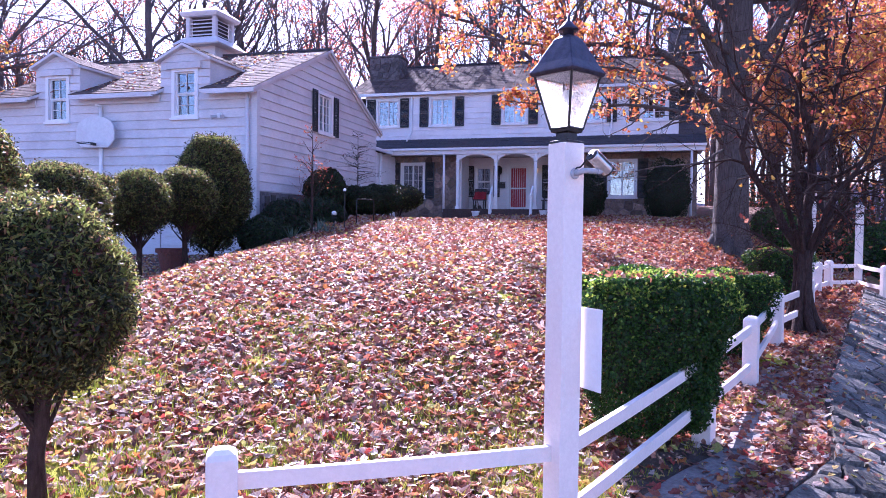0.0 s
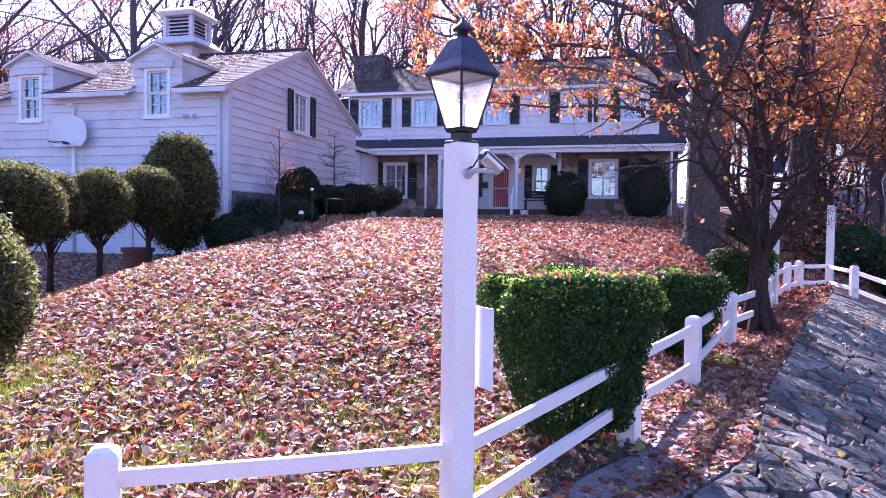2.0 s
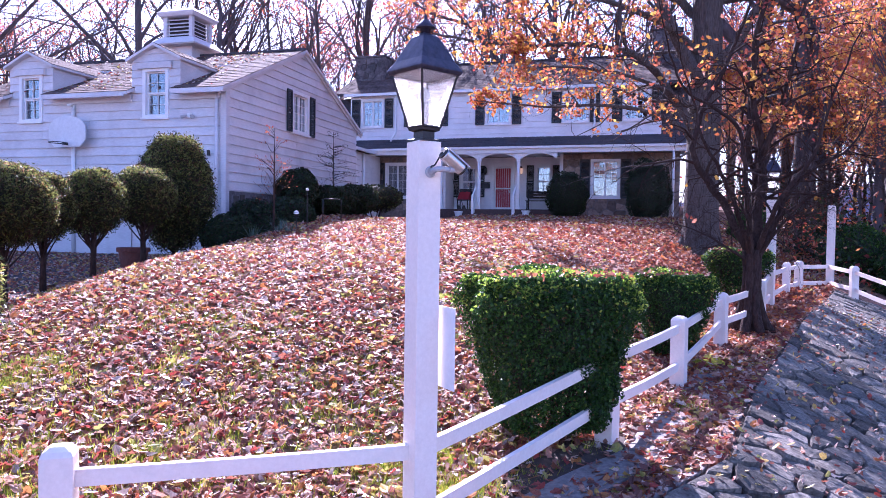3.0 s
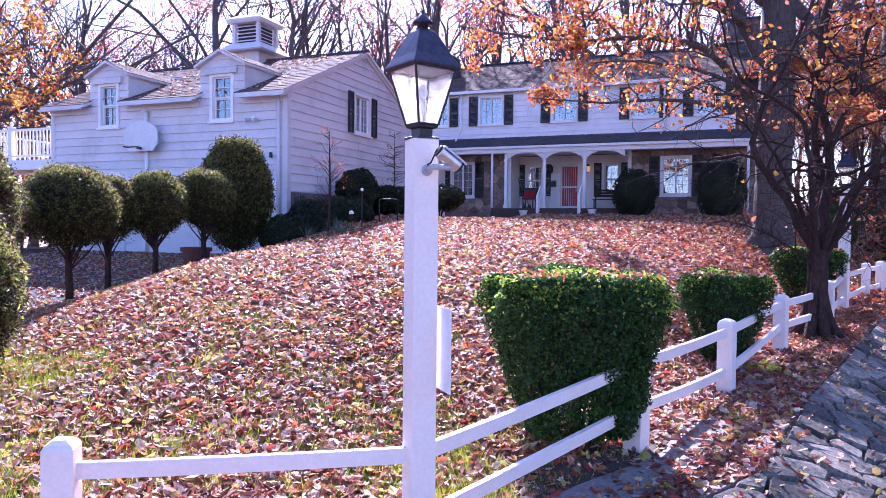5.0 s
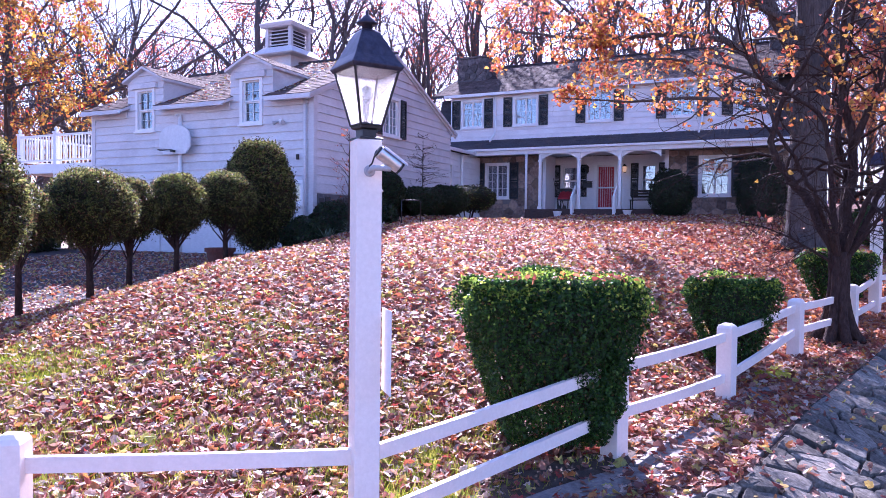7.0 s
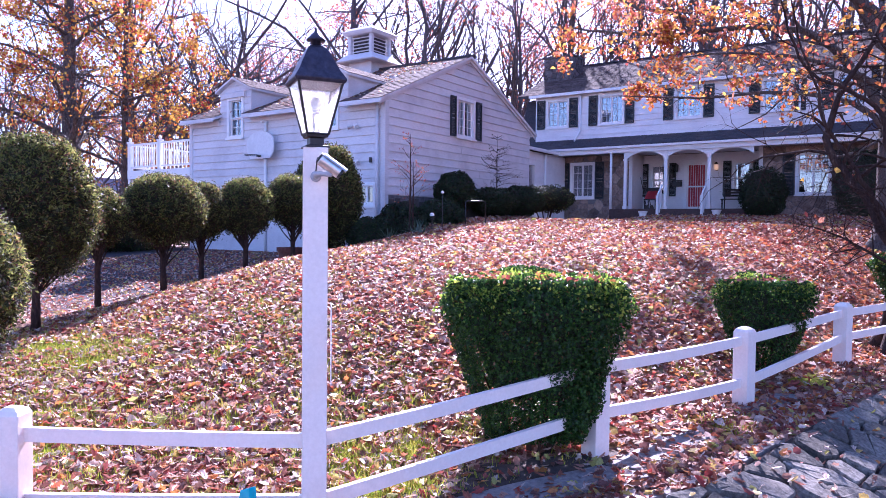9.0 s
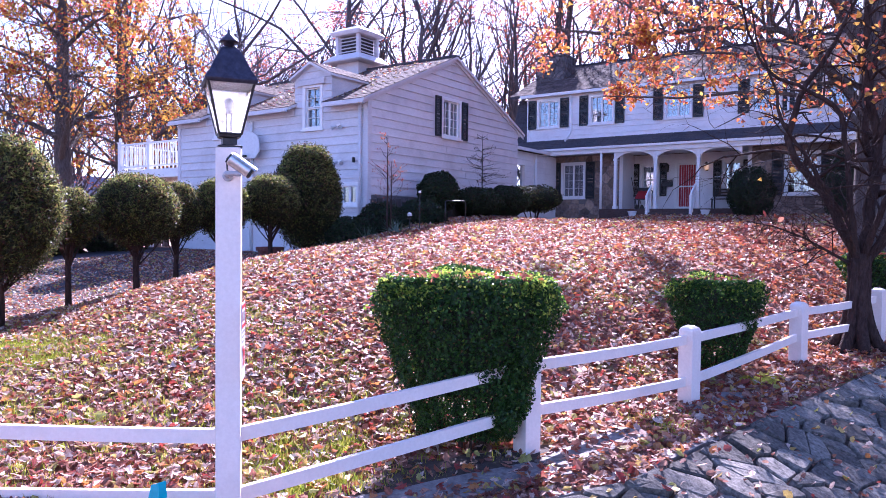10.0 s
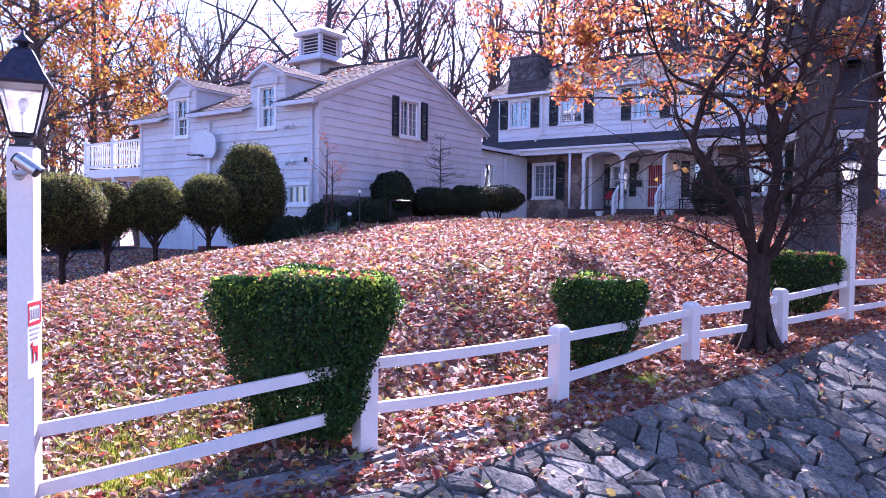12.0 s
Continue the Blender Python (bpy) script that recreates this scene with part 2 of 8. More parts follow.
def ground_material():
    m, nt, bsdf = tree_of("leafy_lawn")
    fine = noise_at(nt, 16.0, 8.0, 0.7)
    litter = ramp_of(nt, [(0.25, (0.05, 0.03, 0.024)), (0.42, (0.18, 0.08, 0.05)), (0.55, (0.32, 0.16, 0.11)), (0.72, (0.42, 0.27, 0.21))])
    nt.links.new(fine.outputs[0], litter.inputs[0])
    broad = noise_at(nt, 0.55, 8.0, 0.65)
    mask = ramp_of(nt, [(0.50, (0, 0, 0)), (0.62, (0.75, 0.75, 0.75))])
    nt.links.new(broad.outputs[0], mask.inputs[0])
    blades = noise_at(nt, 45.0, 4.0)
    grass = ramp_of(nt, [(0.3, (0.05, 0.08, 0.014)), (0.7, (0.19, 0.20, 0.04))])
    nt.links.new(blades.outputs[0], grass.inputs[0])
    out = mix_of(nt, "MIX", mask.outputs[0], litter.outputs[0], grass.outputs[0])
    nt.links.new(out, bsdf.inputs["Base Color"])
    bsdf.inputs["Roughness"].default_value = 0.85
    b = nt.nodes.new("ShaderNodeBump")
    b.inputs["Strength"].default_value, b.inputs["Distance"].default_value = 0.8, 0.03
    nt.links.new(fine.outputs[0], b.inputs["Height"])
    nt.links.new(b.outputs[0], bsdf.inputs["Normal"])
    return m


GROUND = ground_material()


def glass_material(name, tint=(1, 1, 1), rough=0.0, ior=1.45):
    m, nt, bsdf = tree_of(name)
    bsdf.inputs["Base Color"].default_value = (*tint, 1)
    bsdf.inputs["Transmission Weight"].default_value, bsdf.inputs["Roughness"].default_value, bsdf.inputs["IOR"].default_value = 1.0, rough, ior
    return m


GLASS = glass_material("window_glass", (0.62, 0.70, 0.80), 0.0, 2.4)
LANTERN_GLASS = glass_material("dusty_lantern_glass", (0.93, 0.93, 0.94), 0.015)
_nt = LANTERN_GLASS.node_tree
_dust, _mix, _spots = _nt.nodes.new("ShaderNodeBsdfTranslucent"), _nt.nodes.new("ShaderNodeMixShader"), noise_at(_nt, 14.0, 5.0)
_dust.inputs[0].default_value = (0.9, 0.88, 0.86, 1)
_amount = ramp_of(_nt, [(0.3, (0.06, 0.06, 0.06)), (0.75, (0.28, 0.28, 0.28))])
_nt.links.new(_spots.outputs[0], _amount.inputs[0])
_nt.links.new(_amount.outputs[0], _mix.inputs[0])
_nt.links.new(_nt.nodes["Principled BSDF"].outputs[0], _mix.inputs[1])
_nt.links.new(_dust.outputs[0], _mix.inputs[2])
_nt.links.new(_mix.outputs[0], _nt.nodes["Material Output"].inputs[0])
LAMP_GLOW, _nt, _b = tree_of("lit_porch_bulb")
_b.inputs["Emission Color"].default_value, _b.inputs["Emission Strength"].default_value = (1.0, 0.5, 0.13, 1), 0.12
BULB = surface("frosted_bulb", (0.75, 0.74, 0.7), (0.85, 0.84, 0.8), 0.3, 20.0, bump=0)


# ---- building helpers ----
class Mesh:
    """Vertices and faces that become one mesh."""

    def __init__(self):
        self.v, self.f = [], []

    def add(self, verts, faces):
        n = len(self.v)
        self.v.extend(tuple(p) for p in verts)
        self.f.extend(tuple(i + n for i in f) for f in faces)
        return self

    def box(self, x0, x1, y0, y1, z0, z1):
        return self.hexa([(x0, y0, z0), (x1, y0, z0), (x1, y1, z0), (x0, y1, z0), (x0, y0, z1), (x1, y0, z1), (x1, y1, z1), (x0, y1, z1)])

    def hexa(self, p):
        return self.add(p, [(0, 3, 2, 1), (4, 5, 6, 7), (0, 1, 5, 4), (1, 2, 6, 5), (2, 3, 7, 6), (3, 0, 4, 7)])

    def slab(self, loop, lift):
        """A closed prism: a loop of points and the offset to its far side."""
        n = len(loop)
        far = [tuple(Vector(p) + Vector(lift)) for p in loop]
        return self.add(list(loop) + far, [tuple(range(n - 1, -1, -1)), tuple(range(n, 2 * n))] + [(i, (i + 1) % n, n + (i + 1) % n, n + i) for i in range(n)])

    def tube(self, points, radii, sides=8, cap=True):
        pts = [Vector(p) for p in points]
        n0, rings = len(self.v), len(pts)
        side = None
        for i, p in enumerate(pts):
            d = (pts[min(i + 1, rings - 1)] - pts[max(i - 1, 0)]).normalized()
            if side is None:
                side = d.orthogonal().normalized()
            side = (side - d * side.dot(d))
            side = side.normalized() if side.length > 1e-5 else d.orthogonal().normalized()
            up = d.cross(side)
            for k in range(sides):
                a = 2 * math.pi * k / sides
                self.v.append(tuple(p + (side * math.cos(a) + up * math.sin(a)) * radii[i]))
        for i in range(rings - 1):
            for k in range(sides):
                a, b = n0 + i * sides + k, n0 + i * sides + (k + 1) % sides
                self.f.append((a, b, b + sides, a + sides))
        if cap:
            self.f.append(tuple(range(n0 + sides - 1, n0 - 1, -1)))
            self.f.append(tuple(range(n0 + (rings - 1) * sides, n0 + rings * sides)))
        return self

    def turned(self, centre, profile, sides=16):
        """A turned shape: (radius, height) pairs round a vertical axis."""
        x, y, z = centre
        n0 = len(self.v)
        for r, h in profile:
            for k in range(sides):
                a = 2 * math.pi * k / sides
                self.v.append((x + r * math.cos(a), y + r * math.sin(a), z + h))
        for i in range(len(profile) - 1):
            for k in range(sides):
                a, b = n0 + i * sides + k, n0 + i * sides + (k + 1) % sides
                self.f.append((a, b, b + sides, a + sides))
        self.f.append(tuple(range(n0 + sides - 1, n0 - 1, -1)))
        self.f.append(tuple(range(n0 + (len(profile) - 1) * sides, n0 + len(profile) * sides)))
        return self

    def move(self, m):
        self.v = [tuple(m @ Vector(p)) for p in self.v]
        return self


def part(name, mesh, material, parent=None, label="", smooth=False, bevel=0.0):
    """Links one mesh as an object under a thing or a part."""
    me = bpy.data.meshes.new(name)
    me.from_pydata(mesh.v, [], mesh.f)
    if material in (GLASS, LANTERN_GLASS):
        bm = bmesh.new()
        bm.from_mesh(me)
        bmesh.ops.recalc_face_normals(bm, faces=bm.faces)
        bm.to_mesh(me)
        bm.free()
    if bevel:
        bm = bmesh.new()
        bm.from_mesh(me)
        edges = [e for e in bm.edges if len(e.link_faces) == 2 and e.calc_face_angle(0) > 0.5]
        bmesh.ops.bevel(bm, geom=edges, offset=bevel, segments=2, affect="EDGES", profile=0.6)
        bm.to_mesh(me)
        bm.free()
    if smooth:
        me.polygons.foreach_set("use_smooth", [True] * len(me.polygons))
    me.materials.append(material)
    ob = new(name, me)
    if parent:
        ob.parent = parent
    if label:
        ob["label"] = label
    return ob


def thing(name, label, category, group="", kind=""):
    return tagged(new(name), label, category, group, kind)


def lone(ob, label, category="", group="", kind=""):
    return tagged(ob, label, category, group, kind)


def leaf_mesh(points, normals, size, rng, spread=0.8, long=1.5, fold=0.25, kite=False):
    """Many loose folded leaves, each of two faces, as one mesh of arrays."""
    n = len(points)
    d = normals + rng.normal(0, spread, (n, 3))
    d /= np.linalg.norm(d, axis=1)[:, None] + 1e-9
    a = rng.normal(0, 1, (n, 3))
    a -= d * (a * d).sum(1)[:, None]
    a /= np.linalg.norm(a, axis=1)[:, None] + 1e-9
    b = np.cross(d, a)
    s = (size * rng.uniform(0.6, 1.35, n))[:, None]
    w = s * rng.uniform(0.4, 0.75, n)[:, None]
    lift = d * s * fold * rng.uniform(-1, 1.6, n)[:, None]
    tipl = d * s * fold * rng.uniform(-1.2, 1.2, n)[:, None]
    L = s * long * 0.5
    if kite:
        v = np.stack([points - a * L + tipl, points + b * w + lift, points + a * L + tipl * 0.5, points - b * w + lift], 1)
        return v.reshape(-1, 3), np.arange(n * 4).reshape(-1, 4)
    v = np.stack([points - a * L + tipl, points - a * L * 0.15 + b * w + lift, points + a * L * 0.5 + b * w * 0.7 + lift, points + a * L + tipl * 0.5, points + a * L * 0.5 - b * w * 0.7 + lift, points - a * L * 0.15 - b * w + lift], 1)
    base = np.arange(n)[:, None] * 6
    f = np.concatenate([base + [0, 1, 2, 3], base + [0, 3, 4, 5]], 1).reshape(-1, 4)
    return v.reshape(-1, 3), f


def lobed_leaf_mesh(points, size, rng, tilt=0.5, curl=1.0):
    """Dry lobed leaves lying about, each of two curled halves, as one mesh of arrays."""
    n = len(points)
    d = np.array([0, 0, 1.0]) + rng.normal(0, tilt, (n, 3))
    d /= np.linalg.norm(d, axis=1)[:, None]
    a = rng.normal(0, 1, (n, 3))
    a -= d * (a * d).sum(1)[:, None]
    a /= np.linalg.norm(a, axis=1)[:, None] + 1e-9
    b = np.cross(d, a)
    s = (size * rng.uniform(0.55, 1.3, n))[:, None]
    c1, c2 = rng.uniform(-0.3, 1.0, n)[:, None] * curl, rng.uniform(-0.4, 0.9, n)[:, None] * curl
    wide = rng.uniform(0.7, 1.15, n)[:, None]
    shape = [(1.0, 0), (0.58, 0.30), (0.46, 0.52), (0.16, 0.42), (-0.14, 0.62), (-0.55, 0.34), (-0.78, 0.0), (-0.55, -0.34), (-0.14, -0.62), (0.16, -0.42), (0.46, -0.52), (0.58, -0.30)]
    rows = [points + a * s * x + b * s * y * wide + d * s * (c1 * y * y * 1.3 + c2 * x * x * 0.6) for x, y in shape]
    base = np.arange(n)[:, None] * 12
    f = np.concatenate([base + [0, 1, 2, 3, 4, 5, 6], base + [0, 6, 7, 8, 9, 10, 11]], 1).reshape(-1, 7)
    return np.stack(rows, 1).reshape(-1, 3), f


def leaves(name, points, normals, size, rng, material, parent=None, label="", **shape):
    v, f = leaf_mesh(np.asarray(points, float), np.asarray(normals, float), size, rng, **shape)
    me = bpy.data.meshes.new(name)
    me.from_pydata(v.tolist(), [], f.tolist())
    me.materials.append(material)
    ob = new(name, me)
    if parent:
        ob.parent = parent
    if label:
        ob["label"] = label
    return ob


def smoothstep(a, b, x):
    t = np.clip((np.asarray(x, float) - a) / (b - a), 0, 1)
    return t * t * (3 - 2 * t)


def smooth_line(points, steps=4):
    """A soft curve through a few points."""
    p = [Vector(q) for q in points]
    p = [p[0] * 2 - p[1]] + p + [p[-1] * 2 - p[-2]]
    out = []
    for k in range(1, len(p) - 2):
        a, b, c, d = p[k - 1:k + 3]
        for q in range(steps):
            t = q / steps
            out.append(0.5 * ((2 * b) + (c - a) * t + (2 * a - 5 * b + 4 * c - d) * t * t + (3 * b - a - 3 * c + d) * t ** 3))
    return out + [p[-2]]


# ---- the lie of the land ----
def fence_x(y):
    """The line of the fence beside the bank, as x for each y."""
    y = np.asarray(y, float)
    return np.where(y < 6.05, -1.5 + (y - 4.0) * 0.585, np.where(y < 8.55, -0.3 + (y - 6.05) * 0.192, 0.18 + (y - 8.55) * 0.29 + 0.008 * np.clip(y - 8.55, 0, 12) ** 1.0))


def bank_out(x, y):
    """Metres outside the top edge of the stone bank; it turns the corner at the lamp post."""
    right = (np.asarray(x, float) - fence_x(y)) * 0.93 - 0.72
    front = (3.1 - np.asarray(y, float) + 0.55 * (np.asarray(x, float) + 1.5)) * 0.85 - 0.5
    return np.maximum(right, np.minimum(front, 12.0))


def ground_z(x, y):
    x, y = np.asarray(x, float), np.asarray(y, float)
    s = np.clip(fence_x(y) - x, 0, None)
    rise = 0.075 * np.logaddexp(0, (np.clip(y, -60, 40) - 8.8) * 1.4) / 1.4
    rise = rise * (1 - 0.5 * smoothstep(12.5, 17.5, y) * (1 - smoothstep(0.6, 3.0, s)))
    plateau = (1.25 - 0.4 * smoothstep(10, 29, y)) * smoothstep(2.2, 10.5, y) * (1 - np.exp(-((s / 2.6) ** 1.5)))
    drop = 0.68 * smoothstep(-7.2, -10.3, x) * smoothstep(4.0, 9.0, y)
    mound = 0.22 * np.exp(-(((x + 7.6) / 3.2) ** 2)) * smoothstep(10.5, 14.5, y) * (1 - smoothstep(17, 26, y))
    terrace = 0.8 * smoothstep(-10.9, -9.8, x) * smoothstep(13.8, 15.4, y) * (1 - smoothstep(-9.4, -7.6, x)) * (1 - smoothstep(20, 28, y)) * 0.75
    low = -0.12 * np.exp(-(((x + 1.0) / 1.6) ** 2 + ((y - 4.6) / 1.8) ** 2))
    out = np.clip(bank_out(x, y), 0, 3.6)
    far = smoothstep(40, 220, np.hypot(x, y - 15))
    left = -5.0 * smoothstep(-20, -42, x) * smoothstep(-10, 10, y)
    z = rise + plateau - drop + mound + terrace + low - 0.42 * out + left
    return z * (1 - far) + far * (-4.0)


def make_ground():
    def axis(spans):
        return np.unique(np.concatenate([np.linspace(a, b, n) for a, b, n in spans]))
    xs = axis([(-900, -60, 24), (-60, -24, 28), (-24, -11, 40), (-11, 6, 110), (6, 40, 40), (40, 900, 24)])
    ys = axis([(-600, -20, 18), (-20, 2, 30), (2, 20, 120), (20, 34, 50), (34, 90, 30), (90, 1500, 26)])
    X, Y = np.meshgrid(xs, ys)
    Z = ground_z(X, Y) + 0.012 * np.sin(X * 5.1 + Y * 2.3) * np.sin(Y * 4.3 - X) * (np.hypot(X, Y - 10) < 30)
    v = np.stack([X, Y, Z], -1).reshape(-1, 3)
    nx = len(xs)
    i = np.arange(len(ys) - 1)[:, None] * nx + np.arange(nx - 1)
    i = i.reshape(-1, 1)
    m = Mesh()
    m.v, m.f = v.tolist(), (i + [0, 1, nx + 1, nx]).tolist()
    return lone(part("ground", m, GROUND, smooth=True), "sloping lawn covered with fallen autumn leaves", "ground", kind="structure")


make_ground()


def strip(name, material, xs, ys, lift, label, inside=None):
    m = Mesh()
    nx = len(xs)
    X, Y = np.meshgrid(xs, ys)
    Z = ground_z(X, Y) + lift
    m.v = np.stack([X, Y, Z], -1).reshape(-1, 3).tolist()
    for j in range(len(ys) - 1):
        for i in range(nx - 1):
            if inside is None or inside(xs[i], ys[j]):
                a = j * nx + i
                m.f.append((a, a + 1, a + nx + 1, a + nx))
    return lone(part(name, m, material, smooth=True), label, name, kind="structure")


strip("driveway", ASPHALT, np.linspace(-24, -9.9, 48), np.linspace(-12, 15.68, 80), 0.02, "leaf-strewn asphalt driveway in the garage's shade", lambda x, y: x < -10.4 - 0.25 * math.sin(y * 0.7) and y > -12)


def road():
    """Asphalt lane that follows the foot of the bank round its corner, with clean edges."""
    inner = [(-40.0 + k * 1.6, -0.895 + 0.55 * (-40.0 + k * 1.6)) for k in range(25)]
    inner += [(0.15, -0.83), (0.36, -0.72), (0.5, -0.55), (0.62, -0.35)]
    inner += [(float(fence_x(y)) + 4.645, float(y)) for y in np.linspace(0.2, 60, 70)]
    m = Mesh()
    w = 9
    pts = [Vector(p) for p in inner]
    for k, p in enumerate(pts):
        d = (pts[min(k + 1, len(pts) - 1)] - pts[max(k - 1, 0)]).normalized()
        out = Vector((d.y, -d.x))
        for i in range(w):
            q = p + out * (0.05 + 5.8 * i / (w - 1))
            m.v.append((q.x, q.y, float(ground_z(q.x, q.y)) + 0.03))
    for k in range(len(pts) - 1):
        for i in range(w - 1):
            a = k * w + i
            m.f.append((a, a + w, a + w + 1, a + 1))
    lone(part("road", m, ASPHALT, smooth=True), "grey asphalt road at the foot of the bank", "road", kind="structure")


road()


# ---- walls, boards, windows ----
class Plane:
    """A wall plane: origin, direction along the wall, outward normal; points by (u, z, n)."""

    def __init__(self, origin, along, out):
        self.o, self.u, self.n = Vector(origin), Vector(along), Vector(out)

    def at(self, u, z, n=0.0):
        p = self.o + self.u * u + self.n * n
        return (p.x, p.y, z)

    def prism(self, mesh, quad, n0, n1):
        """quad: four (u, z) from bottom left, anticlockwise; n0, n1: depth of the back and front, or (bottom, top) for the front."""
        f = n1 if isinstance(n1, tuple) else (n1, n1)
        front = [self.at(u, z, f[0] if i < 2 else f[1]) for i, (u, z) in enumerate(quad)]
        back = [self.at(u, z, n0) for u, z in quad]
        return mesh.hexa([back[0], back[1], front[1], front[0], back[3], back[2], front[2], front[3]])


def spans_outside(u0, u1, holes):
    out, at = [], u0
    for a, b in sorted(holes):
        if a > at:
            out.append((at, min(a, u1)))
        at = max(at, b)
    if at < u1:
        out.append((at, u1))
    return out


def wall_with_holes(mesh, plane, edges, z0, z1, breaks, holes, n0, n1):
    """A solid wall between edges(z) -> (u0, u1), with rectangular holes (u0, u1, z0, z1) right through it."""
    zs = sorted({z0, z1, *[z for z in breaks if z0 < z < z1], *[z for h in holes for z in h[2:] if z0 < z < z1]})
    cuts = sorted({u for h in holes for u in h[:2]})
    for a, b in zip(zs, zs[1:]):
        la, ra = edges(a + 1e-4)
        lb, rb = edges(b - 1e-4)
        cut = [(h[0], h[1]) for h in holes if h[2] < b - 1e-4 and h[3] > a + 1e-4]
        for s, e in spans_outside(la, ra, cut):
            marks = [s] + [u for u in cuts if max(s, lb) + 0.01 < u < min(e, rb) - 0.01] + [e]
            for s2, e2 in zip(marks, marks[1:]):
                top_s, top_e = (lb if s2 == la else s2), (rb if e2 == ra else e2)
                if top_e - top_s > -0.01 and e2 - s2 > 0.005:
                    plane.prism(mesh, [(s2, a), (e2, a), (max(top_e, top_s), b), (top_s, b)], n0, n1)


def welded(mesh):
    """The blocks of one wall joined where their corners meet, with no faces left inside."""
    seen, index, faces = {}, [], {}
    for q in mesh.v:
        key = tuple(round(c, 3) for c in q)
        index.append(seen.setdefault(key, len(seen)))
    for f in mesh.f:
        g = tuple(index[k] for k in f)
        if len(set(g)) > 2:
            faces.setdefault(frozenset(g), []).append(tuple(dict.fromkeys(g)))
    out = Mesh()
    out.v = list(seen)
    out.f = [g[0] for g in faces.values() if len(g) == 1]
    return out


def clapboards(plane, edges, z0, z1, holes, parent, material, step=0.235, rng=random.Random(3)):
    """Lapped boards, each an object of its own, cut round the openings."""
    z = z0
    while z < z1 - 0.02:
        top = min(z + step, z1)
        la, ra = edges(z + 1e-4)
        lb, rb = edges(top - 1e-4)
        cut = [h for h in holes if h[2] < top and h[3] > z]
        pieces = []
        for s, e in spans_outside(la, ra, [(h[0], h[1]) for h in cut]):
            pieces.append((s, e, z, top, lb if s == la else s, rb if e == ra else e))
        for h in cut:
            if h[2] > z + 0.01:
                pieces.append((h[0], h[1], z, h[2], h[0], h[1]))
            if h[3] < top - 0.01:
                pieces.append((h[0], h[1], h[3], top, h[0], h[1]))
        for s, e, a, b, ts, te in pieces:
            if e - s > 5.5:  # long rows are made of two boards, butted at a joint of their own
                j = s + (e - s) * rng.uniform(0.3, 0.7)
                runs = [(s, j - 0.002, ts, j - 0.002), (j + 0.002, e, j + 0.002, te)]
            else:
                runs = [(s, e, ts, te)]
            for s2, e2, ts2, te2 in runs:
                if e2 - s2 < 0.02:
                    continue
                m = Mesh()
                sag = rng.uniform(-0.004, 0.004)
                plane.prism(m, [(s2, a + sag), (e2, a - sag), (max(te2, ts2 + 0.01), b + 0.012), (ts2, b + 0.012)], 0.0, (0.034 + rng.uniform(0, 0.006), 0.006))
                part("clapboard", m, material, parent)
        z += step


